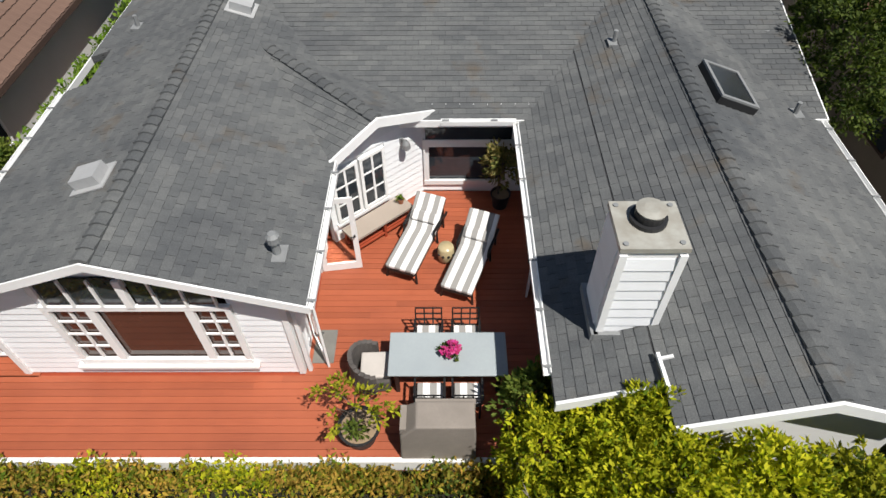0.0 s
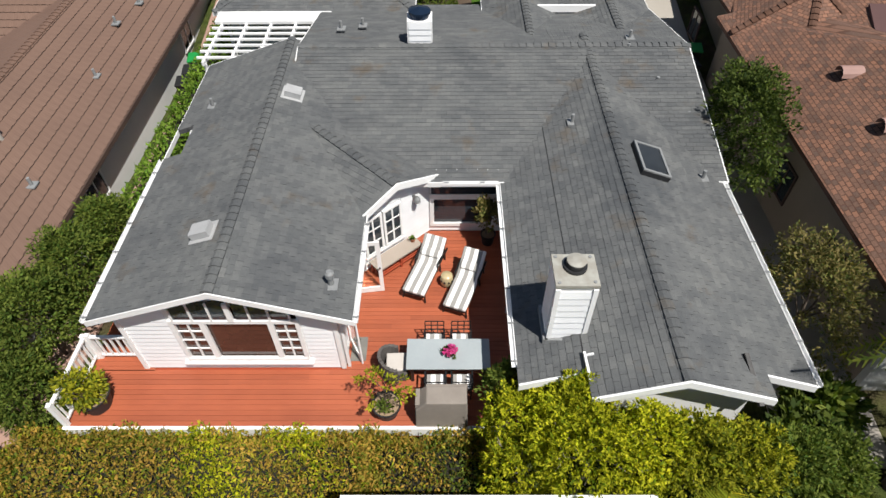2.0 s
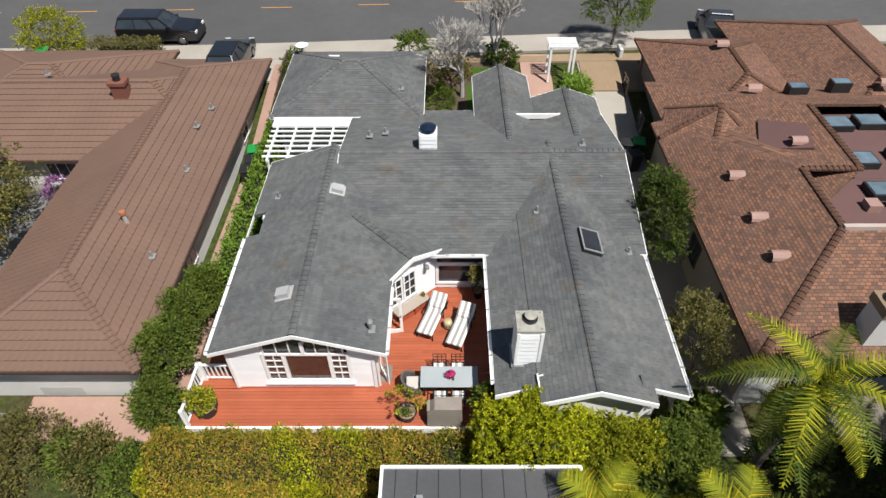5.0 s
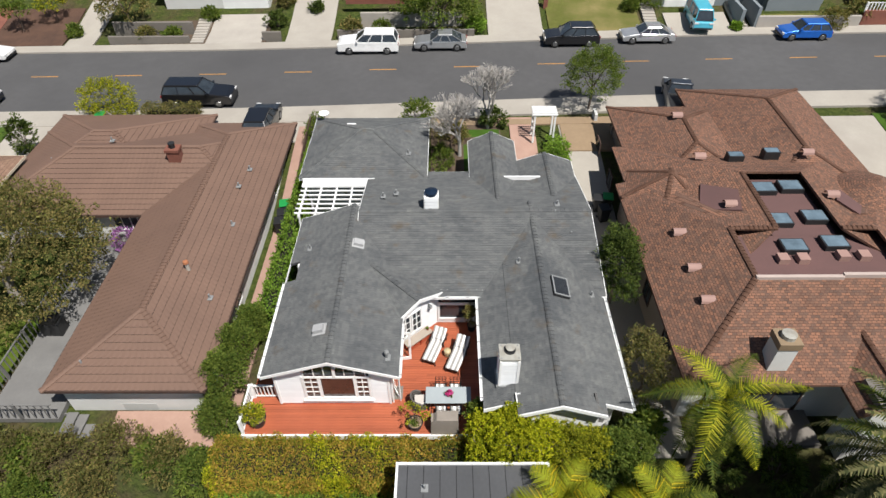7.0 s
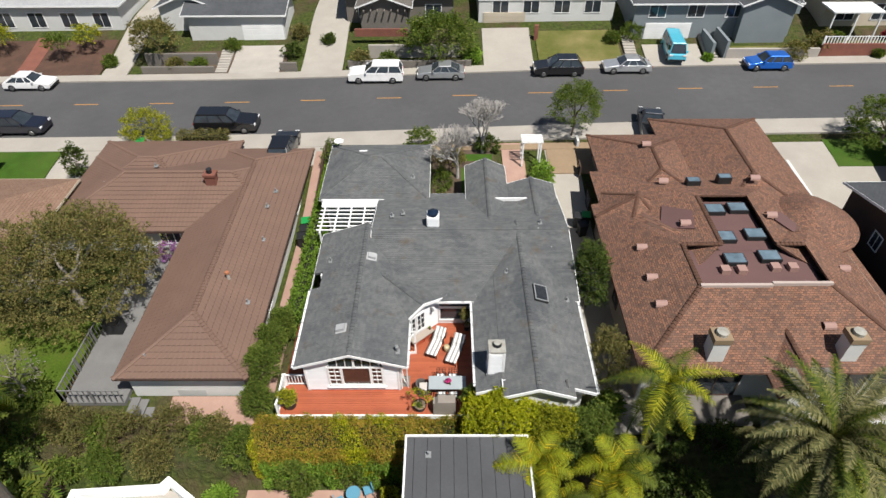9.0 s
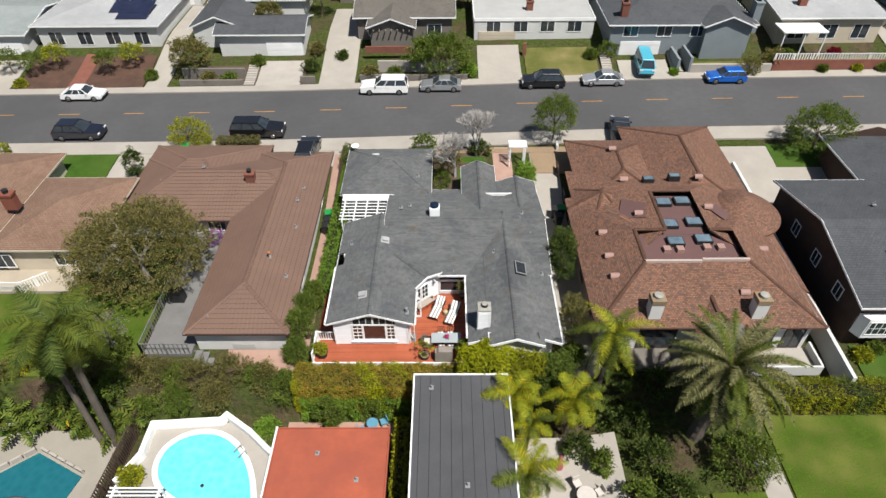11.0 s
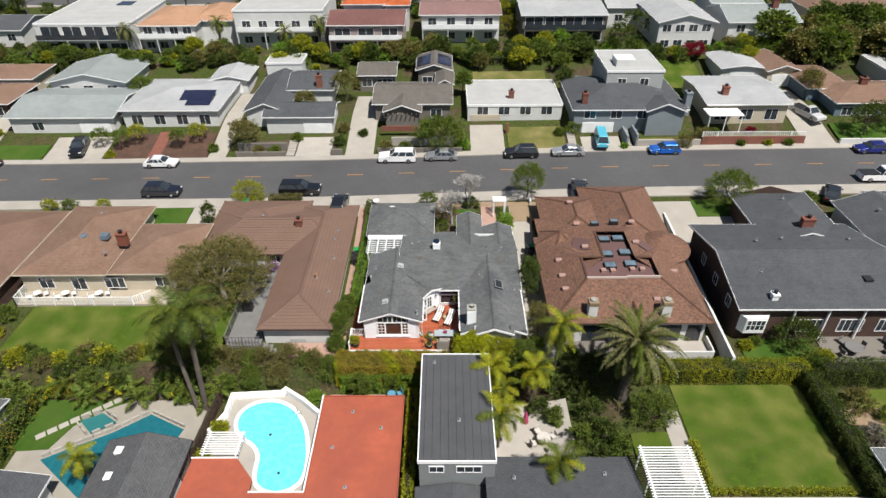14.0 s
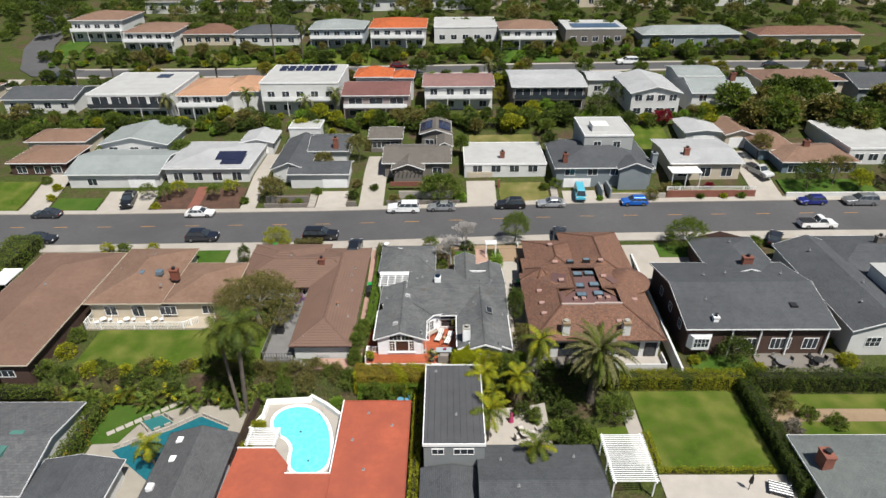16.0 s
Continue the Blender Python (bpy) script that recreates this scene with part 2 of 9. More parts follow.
CHAR = plain("charcoal_plastic", (0.0221, 0.0227, 0.0239), (0.0139, 0.0139, 0.0151), 0.55, 2.0, 15.0)
GLASS = glassy("window_glass")
GLASS_ROOM = glassy("brownish_window_glass", (0.035, 0.017, 0.012))
SKY_GLASS = glassy("skylight_glass", (0.08, 0.112, 0.136), 0.08)
DIM_GLASS = glassy("grey_acrylic_dome", (0.016, 0.017, 0.018), 0.18)
SOLAR = glassy("solar_panel", (0.012, 0.014, 0.03), 0.12)
RUBBER = plain("tyre_rubber", (0.0126, 0.0126, 0.0126), (0.00882, 0.00882, 0.00882), 0.9, 3.0, 20.0)
RIM = plain("alloy_rim", (0.315, 0.315, 0.315), (0.22, 0.22, 0.22), 0.35, 3.0, 20.0, metal=0.8)
LIGHT_LENS = plain("lamp_lens", (0.75, 0.75, 0.73), (0.6, 0.6, 0.6), 0.15, 3.0, 20.0)
RED_LENS = plain("red_lens", (0.284, 0.0126, 0.0126), (0.189, 0.00945, 0.00945), 0.2, 3.0, 20.0)
DECK = deck_mat("red_deck_stain", (0.30, 0.076, 0.032), (0.235, 0.055, 0.024))
BENCH_RED = plain("red_stained_wood", (0.315, 0.0567, 0.0221), (0.252, 0.041, 0.0158), 0.6, 2.0, 15.0)
GREY_DECK = plain("grey_deck_boards", (0.17, 0.167, 0.161), (0.126, 0.123, 0.12), 0.85, 0.8, 12.0)
TABLE_TOP = plain("pale_grey_stone_top", (0.336, 0.372, 0.38), (0.288, 0.32, 0.332), 0.35, 1.2, 20.0, bump_s=0.03)
CANVAS = plain("beige_canvas", (0.252, 0.22, 0.189), (0.202, 0.176, 0.151), 0.95, 2.0, 30.0, bump_s=0.3)
WICKER = plain("grey_wicker", (0.12, 0.107, 0.0977), (0.0567, 0.0504, 0.0473), 0.85, 4.0, 45.0, bump_s=0.8)
CUSHION = plain("pale_cushion", (0.496, 0.456, 0.416), (0.432, 0.4, 0.368), 0.95, 3.0, 30.0)
CERAMIC = plain("cream_ceramic", (0.454, 0.378, 0.227), (0.391, 0.315, 0.176), 0.25, 3.0, 20.0, bump_s=0.02)
TERRACOTTA = plain("terracotta", (0.347, 0.139, 0.063), (0.265, 0.101, 0.0504), 0.85, 3.0, 20.0)
STRIPE = striped("grey_white_stripe", (0.72, 0.71, 0.69), (0.27, 0.26, 0.245), 0.24)
GREEN_BIN = plain("green_plastic", (0.0189, 0.265, 0.063), (0.0158, 0.214, 0.0504), 0.4, 2.0, 20.0)
BARK = plain("bark", (0.12, 0.0914, 0.0693), (0.0756, 0.0567, 0.0441), 0.95, 2.0, 14.0, bump_s=0.6)
PALE_BARK = plain("pale_bare_bark", (0.265, 0.239, 0.208), (0.202, 0.176, 0.151), 0.95, 2.0, 14.0)
WHITE_BARK = plain("bleached_bare_bark", (0.42, 0.40, 0.37), (0.30, 0.28, 0.26), 0.95, 2.0, 14.0)
PALM_BARK = plain("palm_bark", (0.126, 0.104, 0.0851), (0.0756, 0.063, 0.0504), 0.95, 1.2, 9.0, bump_s=0.7)
POOL_WATER = water_mat("pool_water", (0.09, 0.52, 0.6), (0.16, 0.58, 0.64))
DEEP_WATER = water_mat("deep_pool_water", (0.00945, 0.0945, 0.12), (0.0158, 0.12, 0.145))
GRASS = grass_mat("lawn_grass", (0.042, 0.078, 0.008), (0.085, 0.125, 0.014), (0.17, 0.165, 0.042), 0.6)
GRASS_GREEN = grass_mat("green_lawn_grass", (0.035, 0.082, 0.010), (0.055, 0.11, 0.015), (0.10, 0.12, 0.03), 0.4)
GRASS_DRY = grass_mat("dry_lawn_grass", (0.0945, 0.104, 0.0252), (0.126, 0.126, 0.0378), (0.214, 0.176, 0.0756), 0.8)
L_DARK = leafy("dark_green_leaf", (0.018, 0.038, 0.010), (0.06, 0.105, 0.022), (0.11, 0.145, 0.032))
L_GREEN = leafy("green_leaf", (0.0437, 0.0871, 0.0146), (0.0972, 0.166, 0.0272), (0.166, 0.204, 0.0389))
L_LIME = leafy("yellow_green_leaf", (0.05, 0.09, 0.008), (0.24, 0.31, 0.014), (0.42, 0.40, 0.03))
L_CITRON = leafy("citron_leaf", (0.09, 0.155, 0.006), (0.39, 0.47, 0.012), (0.58, 0.55, 0.03), 0.4)
L_HEDGE = leafy("hedge_leaf", (0.08, 0.15, 0.012), (0.31, 0.40, 0.02), (0.46, 0.28, 0.06))
L_BRIGHT = leafy("bright_green_leaf", (0.0871, 0.185, 0.0194), (0.166, 0.292, 0.0341), (0.214, 0.321, 0.0486))
L_OLIVE = leafy("olive_leaf", (0.05, 0.075, 0.018), (0.18, 0.205, 0.055), (0.25, 0.2, 0.08))
L_RUSSET = leafy("russet_leaf", (0.13, 0.10, 0.05), (0.26, 0.19, 0.085), (0.14, 0.16, 0.04))
L_PALM = leafy("palm_leaf", (0.028, 0.055, 0.008), (0.07, 0.11, 0.014), (0.12, 0.135, 0.02), 0.2)
L_PALM_YELLOW = leafy("yellow_palm_leaf", (0.12, 0.12, 0.006), (0.46, 0.32, 0.01), (0.2, 0.24, 0.015), 0.2)
L_PALM_GREY = leafy("dry_palm_leaf", (0.127, 0.117, 0.107), (0.194, 0.175, 0.156), None, 0.2)
L_DATE = leafy("date_palm_leaf", (0.03, 0.042, 0.014), (0.085, 0.1, 0.036), (0.19, 0.175, 0.075), 0.1)
L_PINK = leafy("magenta_flower", (0.50, 0.008, 0.20), (0.68, 0.03, 0.38), (0.72, 0.16, 0.42))
L_PURPLE = leafy("purple_flower", (0.194, 0.068, 0.253), (0.35, 0.175, 0.408), None)
L_RED = leafy("dark_red_leaf", (0.117, 0.00778, 0.0194), (0.233, 0.0146, 0.0341), None)
L_ORANGE = leafy("orange_green_leaf", (0.117, 0.127, 0.0194), (0.408, 0.194, 0.0194), (0.194, 0.194, 0.0292))


# ---- mesh tools ----
class Build:
    """Gathers corners and faces, with uv in metres where wanted."""

    def __init__(self):
        self.v, self.f, self.uv = [], [], {}

    def face(self, pts, uv=None):
        i = len(self.v)
        self.v += [tuple(p) for p in pts]
        if uv:
            self.uv[len(self.f)] = uv
        self.f.append(tuple(range(i, i + len(pts))))

    def box(self, x0, y0, z0, x1, y1, z1, m=None):
        c = [Vector(p) for p in ((x0, y0, z0), (x1, y0, z0), (x1, y1, z0), (x0, y1, z0), (x0, y0, z1), (x1, y0, z1), (x1, y1, z1), (x0, y1, z1))]
        if m is not None:
            c = [m @ p for p in c]
        i = len(self.v)
        self.v += [tuple(p) for p in c]
        for q in ((3, 2, 1, 0), (4, 5, 6, 7), (0, 1, 5, 4), (1, 2, 6, 5), (2, 3, 7, 6), (3, 0, 4, 7)):
            self.f.append(tuple(i + k for k in q))
        return self

    def bar(self, a, b, w, h=None):
        """A square bar from a to b."""
        a, b = Vector(a), Vector(b)
        d = b - a
        m = Matrix.Translation(a) @ d.to_track_quat("Z", "Y").to_matrix().to_4x4()
        h = h or w
        return self.box(-w / 2, -h / 2, 0, w / 2, h / 2, d.length, m)

    def tube(self, a, b, r0, r1=None, n=10, caps=True):
        a, b = Vector(a), Vector(b)
        r1 = r0 if r1 is None else r1
        q = (b - a).to_track_quat("Z", "Y")
        i = len(self.v)
        for p, r in ((a, r0), (b, r1)):
            for k in range(n):
                t = 2 * math.pi * k / n
                self.v.append(tuple(p + q @ Vector((r * math.cos(t), r * math.sin(t), 0))))
        for k in range(n):
            self.f.append((i + k, i + (k + 1) % n, i + n + (k + 1) % n, i + n + k))
        if caps:
            self.f.append(tuple(i + n - 1 - k for k in range(n)))
            self.f.append(tuple(i + n + k for k in range(n)))
        return self

    def lathe(self, prof, n=16, at=(0, 0, 0)):
        i = len(self.v)
        for r, z in prof:
            for k in range(n):
                t = 2 * math.pi * k / n
                self.v.append((at[0] + r * math.cos(t), at[1] + r * math.sin(t), at[2] + z))
        for j in range(len(prof) - 1):
            for k in range(n):
                self.f.append((i + j * n + k, i + j * n + (k + 1) % n, i + (j + 1) * n + (k + 1) % n, i + (j + 1) * n + k))
        return self

    def slab(self, poly, z0, z1):
        """An upright prism on a plan outline, counter-clockwise."""
        n = len(poly)
        i = len(self.v)
        self.v += [(x, y, z0) for x, y in poly] + [(x, y, z1) for x, y in poly]
        self.f.append(tuple(i + n - 1 - k for k in range(n)))
        self.f.append(tuple(i + n + k for k in range(n)))
        for k in range(n):
            self.f.append((i + k, i + (k + 1) % n, i + n + (k + 1) % n, i + n + k))
        return self

    def mesh(self, name, mat, smooth=False):
        me = bpy.data.meshes.new(name)
        me.from_pydata(self.v, [], self.f)
        if self.uv:
            lay = me.uv_layers.new(name="uv")
            for k, uvs in self.uv.items():
                for li, c in zip(me.polygons[k].loop_indices, uvs):
                    lay.data[li].uv = c
        me.materials.append(mat)
        if smooth:
            me.polygons.foreach_set("use_smooth", [True] * len(me.polygons))
        me.update()
        return me


def part(name, b, mat, parent=None, label="", smooth=False):
    me = b if isinstance(b, bpy.types.Mesh) else b.mesh(name, mat, smooth)
    ob = new(name, me)
    if parent is not None:
        ob.parent = parent
    if label:
        ob["label"] = label
    return ob


def loose(name, b, mat, parent=None, label=""):
    """Each separate box of b as a part of its own."""
    own = {}
    for f in b.f:
        own.setdefault(min(f) // 8, []).append(f)
    for k, fs in own.items():
        c = Build()
        base = k * 8
        c.v = b.v[base:base + 8]
        c.f = [tuple(i - base for i in f) for f in fs]
        part(name, c, mat, parent, label)


def softened(ob, w=0.02, seg=2):
    bm = bmesh.new()
    bm.from_mesh(ob.data)
    bmesh.ops.remove_doubles(bm, verts=bm.verts, dist=1e-5)
    bmesh.ops.bevel(bm, geom=list(bm.edges), offset=w, segments=seg, affect="EDGES", profile=0.5, clamp_overlap=True)
    bm.to_mesh(ob.data)
    bm.free()
    return ob


def thing(name, label, category, at=(0, 0, 0), group="", kind="", rz=0):
    ob = new(name)
    ob.empty_display_size = 0.2
    ob.matrix_basis = pose(*at, 0, 0, rz)
    return tagged(ob, label, category, group, kind)


def solid(name, b, mat, label, category, kind="", group="", smooth=False):
    return tagged(part(name, b, mat, smooth=smooth), label, category, group, kind)


def facet_uv(pts):
    """uv in metres: u level along the face, v up its slope."""
    p = [Vector(q) for q in pts]
    n = (p[1] - p[0]).cross(p[2] - p[0]).normalized()
    if n.z < 0:
        n = -n
    u = Vector((0, 0, 1)).cross(n)
    u = u.normalized() if u.length > 1e-4 else Vector((1, 0, 0))
    v = n.cross(u)
    return [(q.dot(u), q.dot(v)) for q in p]


def roof_facets(b, facets, thick=0.14):
    for pts in facets:
        pts = [Vector(q) for q in pts]
        n = (pts[1] - pts[0]).cross(pts[2] - pts[0])
        if n.z < 0:
            pts.reverse()
        b.face(pts, facet_uv(pts))
        low = [q - Vector((0, 0, thick)) for q in pts]
        b.face(list(reversed(low)))
        k = len(pts)
        for i in range(k):
            j = (i + 1) % k
            b.face([pts[j], pts[i], low[i], low[j]])


def wing(x0, x1, y0, y1, ze, zr, axis, ends="hh"):
    """Faces of a roof over a rectangle: eaves at ze, ridge at zr along the axis, each end h(ip) or g(able)."""
    if axis == "x":
        yc, half = (y0 + y1) / 2, (y1 - y0) / 2
        a = x0 + (half if ends[0] == "h" else 0)
        c = x1 - (half if ends[1] == "h" else 0)
        if a > c:
            a = c = (x0 + x1) / 2
        A, C = (a, yc, zr), (c, yc, zr)
        out = [[(x0, y0, ze), (x1, y0, ze), C, A], [(x1, y1, ze), (x0, y1, ze), A, C]]
        if ends[0] == "h":
            out.append([(x0, y1, ze), (x0, y0, ze), A])
        if ends[1] == "h":
            out.append([(x1, y0, ze), (x1, y1, ze), C])
        if a == c:
            out = [[q for i, q in enumerate(f) if q not in f[:i]] for f in out]
        return out
    return [[(q[1], q[0], q[2]) for q in reversed(f)] for f in wing(y0, y1, x0, x1, ze, zr, "x", ends)]


def gable_wall(b, x0, x1, y0, y1, z0, ze, zr, axis):
    """The walls of a wing, closed up to the ridge at both ends."""
    if axis == "y":
        xc = (x0 + x1) / 2
        for y in (y0, y1):
            q = [(x0, y, z0), (x1, y, z0), (x1, y, ze), (xc, y, zr), (x0, y, ze)]
            b.face(q if y == y0 else list(reversed(q)))
        b.face([(x0, y1, z0), (x0, y0, z0), (x0, y0, ze), (x0, y1, ze)])
        b.face([(x1, y0, z0), (x1, y1, z0), (x1, y1, ze), (x1, y0, ze)])
    else:
        yc = (y0 + y1) / 2
        for x in (x0, x1):
            q = [(x, y1, z0), (x, y0, z0), (x, y0, ze), (x, yc, zr), (x, y1, ze)]
            b.face(q if x == x0 else list(reversed(q)))
        b.face([(x0, y0, z0), (x1, y0, z0), (x1, y0, ze), (x0, y0, ze)])
        b.face([(x1, y1, z0), (x0, y1, z0), (x0, y1, ze), (x1, y1, ze)])


# ---- the lie of the land ----
def step(a, b, v):
    t = min(1.0, max(0.0, (v - a) / (b - a)))
    return t * t * (3 - 2 * t)


def h(x, y):
    """The ground's height: yards below, the street, then the hill."""
    z = -3.4 + 2.6 * step(1.5, 3.2, y) + 0.25 * step(3.5, 6, y) + 1.4 * step(18, 30, y)
    if x > 5:
        z += 2.4 * step(7, 18, x) * (1 - step(1.5, 3.2, y))
    z += 2.0 * step(43, 56, y) + 2.6 * step(64, 82, y) + 2.6 * step(92, 106, y) + 3.4 * step(114, 128, y) + 0.12 * max(0, y - 128)
    z += 0.011 * min(60, max(-60, x)) * step(18, 34, y)
    return z


# ---- ground and streets ----
def bend(x):
    """How far the street swings north towards the east."""
    return 0.3 + 1.6 * step(-25, 30, x)


def sheet(name, x0, x1, y0, y1, nx, ny, mat, lift=0.0, thick=0.0, swing=False):
    """A sheet that follows the ground, lifted a little."""
    xs, ys = np.linspace(x0, x1, nx + 1), np.linspace(y0, y1, ny + 1)
    b = Build()
    for y in ys:
        for x in xs:
            yy = float(y) + (bend(x) if swing else 0.0)
            b.v.append((float(x), yy, h(x, yy) + lift))
    w = nx + 1
    for j in range(ny):
        for i in range(nx):
            k = j * w + i
            b.f.append((k, k + 1, k + w + 1, k + w))
    if thick:
        rim = [i for i in range(w)] + [j * w + nx for j in range(1, ny + 1)] + [ny * w + i for i in range(nx - 1, -1, -1)] + [j * w for j in range(ny - 1, 0, -1)]
        o = len(b.v)
        b.v += [(b.v[i][0], b.v[i][1], b.v[i][2] - thick) for i in rim]
        for q in range(len(rim)):
            r = (q + 1) % len(rim)
            b.f.append((rim[r], rim[q], o + q, o + r))
    return b.mesh(name, mat)


def ground_mesh():
    xs = [-900, -500, -300, -200] + [x for x in range(-160, 161, 5)] + [200, 300, 500, 900]
    ys = [-900, -400, -150, -80] + [y / 2 for y in range(-80, 240, 1)] + [y for y in range(120, 300, 6)] + [340, 420, 600, 1000]
    ys = sorted(set(ys))
    b = Build()
    for y in ys:
        for x in xs:
            b.v.append((x, y, h(x, y) - 0.1))
    w = len(xs)
    for j in range(len(ys) - 1):
        for i in range(w - 1):
            k = j * w + i
            b.f.append((k, k + 1, k + w + 1, k + w))
    return b.mesh("ground", SCRUB)


solid("ground", ground_mesh(), SCRUB, "scrubby green and brown ground between the lots and up the hill", "ground", "structure")
ROAD0, ROAD1 = 31.4, 42.1
solid("road", sheet("road", -170, 170, ROAD0, ROAD1, 85, 6, ASPHALT, -0.06, swing=True), ASPHALT, "worn grey asphalt street with dashed yellow line", "road", "structure")
for nm, a, c in (("pavement_south", ROAD0 - 2.3, ROAD0), ("pavement_north", ROAD1, ROAD1 + 1.3)):
    solid(nm, sheet(nm, -170, 170, a, c, 85, 2, CONCRETE, 0.07, 0.3, True), CONCRETE, "pale concrete pavement with kerb along the street", "pavement", "structure")
ROAD2 = (105.6, 112.6)
solid("road_upper", sheet("road_upper", -100, 220, ROAD2[0], ROAD2[1], 60, 5, ASPHALT, 0.0), ASPHALT, "grey asphalt street higher up the hill", "road", "structure")
for nm, a, c in (("pavement_upper_south", ROAD2[0] - 1, ROAD2[0]), ("pavement_upper_north", ROAD2[1], ROAD2[1] + 1.2)):
    solid(nm, sheet(nm, -98, 220, a, c, 60, 2, CONCRETE, 0.1, 0.3), CONCRETE, "pale concrete kerb strip along the upper street", "pavement", "structure")

_dash = Build().box(-1.15, -0.06, 0, 1.15, 0.06, 0.006).mesh("lane_mark", LANE)
for k in range(-12, 13):
    x = k * 7.2 + 1.8
    ob = part("lane_mark", _dash, LANE)
    ob.matrix_basis = pose(x, 37.5 + bend(x), h(x, 38) - 0.054, 0, -math.degrees(math.atan(0.011)), 0)
    tagged(ob, "faded yellow painted dash on the asphalt", "lane mark", "lane marks", "structure")


# ---- houses ----
def ring_frame(b, w, hh, t, y0, y1):
    """A frame of one piece round an opening."""
    i = len(b.v)
    for y in (y0, y1):
        for k in (0, t):
            b.v += [(-w / 2 + k, y, -hh / 2 + k), (w / 2 - k, y, -hh / 2 + k), (w / 2 - k, y, hh / 2 - k), (-w / 2 + k, y, hh / 2 - k)]
    for q in range(4):
        r = (q + 1) % 4
        b.f += [(i + q, i + r, i + 4 + r, i + 4 + q), (i + 8 + r, i + 8 + q, i + 12 + q, i + 12 + r), (i + r, i + q, i + 8 + q, i + 8 + r), (i + 4 + q, i + 4 + r, i + 12 + r, i + 12 + q)]


_WIN = {}
def window(parent, face, pos, u, z, w, hh, nx=2, ny=1, frame=None, glass=None, deep=0.05):
    """A framed window standing proud of a wall. face: s, n, e or w; pos: the wall's plane; u: its middle along the wall."""
    fm, gm = frame or WHITE, glass or GLASS
    key = (round(w, 2), round(hh, 2), fm.name, gm.name)
    t = 0.07
    if key not in _WIN:
        fb = Build()
        ring_frame(fb, w, hh, t, -deep, 0.02)
        _WIN[key] = (fb.mesh("window", fm), Build().box(-w / 2 + t / 2, -0.02, -hh / 2 + t / 2, w / 2 - t / 2, 0.01, hh / 2 - t / 2).mesh("pane", gm),
                     Build().box(-0.025, -deep + 0.012, -hh / 2 + t, 0.025, 0.015, hh / 2 - t).mesh("mullion", fm), Build().box(-w / 2 + t, -deep + 0.016, -0.02, w / 2 - t, 0.014, 0.02).mesh("mullion", fm))
    fr, pa, mv, mh = _WIN[key]
    turn = {"s": 0, "e": 90, "n": 180, "w": -90}[face]
    at = (u, pos, z) if face in "sn" else (pos, u, z)
    ob = part("window", fr, fm, parent)
    ob.matrix_basis = pose(*at, 0, 0, turn)
    part("pane", pa, gm, ob)
    for i in range(1, nx):
        part("mullion", mv, fm, ob).matrix_basis = Matrix.Translation((-w / 2 + w * i / nx, 0, 0))
    for i in range(1, ny):
        part("mullion", mh, fm, ob).matrix_basis = Matrix.Translation((0, 0, -hh / 2 + hh * i / ny))
    return ob


def panel(parent, name, face, pos, u, z0, w, hh, mat, rows=4, cols=1, proud=0.04, label=""):
    """A door or garage door with raised panels."""
    ob = part(name, Build().box(-w / 2, -proud, 0, w / 2, 0.02, hh), mat, parent, label)
    at = (u, pos, z0) if face in "sn" else (pos, u, z0)
    ob.matrix_basis = pose(*at, 0, 0, {"s": 0, "e": 90, "n": 180, "w": -90}[face])
    me = Build().box(-w / cols / 2 + 0.06, -proud - 0.02, 0.04, w / cols / 2 - 0.06, -proud - 0.002, hh / rows - 0.04).mesh("panel", mat)
    for i in range(rows):
        for j in range(cols):
            part("panel", me, mat, ob).matrix_basis = Matrix.Translation((-w / 2 + w * (j + 0.5) / cols, 0, hh * i / rows))
    return ob


def eave_trim(w, t=0.03, d=0.16):
    """Boards along the eaves and rakes, each on its own."""
    made = []
    x0, x1, y0, y1, ze, zr, axis, ends = w
    lo, hi = ze - d, ze + 0.004
    def rake(p, q, n):
        p, q = Vector(p), Vector(q)
        o = Vector(n) * t
        b = Build()
        made.append(b)
        for s in (0,):
            c = [p + Vector((0, 0, hi - ze)), q + Vector((0, 0, hi - ze)), q + Vector((0, 0, lo - ze)), p + Vector((0, 0, lo - ze))]
            b.face(c), b.face([k + o for k in reversed(c)])
            for i in range(4):
                j = (i + 1) % 4
                b.face([c[j], c[i], c[i] + o, c[j] + o])
    if axis == "x":
        rake((x0, y0, ze), (x1, y0, ze), (0, -1, 0)), rake((x0, y1, ze), (x1, y1, ze), (0, 1, 0))
        yc = (y0 + y1) / 2
        for x, e, n in ((x0, ends[0], (-1, 0, 0)), (x1, ends[1], (1, 0, 0))):
            if e == "h":
                rake((x, y0 - t, ze), (x, y1 + t, ze), n)
            else:
                rake((x, y0 - t, ze), (x, yc, zr), n), rake((x, y1 + t, ze), (x, yc, zr), n)
    else:
        rake((x0, y0, ze), (x0, y1, ze), (-1, 0, 0)), rake((x1, y0, ze), (x1, y1, ze), (1, 0, 0))
        xc = (x0 + x1) / 2
        for y, e, n in ((y0, ends[0], (0, -1, 0)), (y1, ends[1], (0, 1, 0))):
            if e == "h":
                rake((x0 - t, y, ze), (x1 + t, y, ze), n)
            else:
                rake((x0 - t, y, ze), (xc, y, zr), n), rake((x1 + t, y, ze), (xc, y, zr), n)
    return made


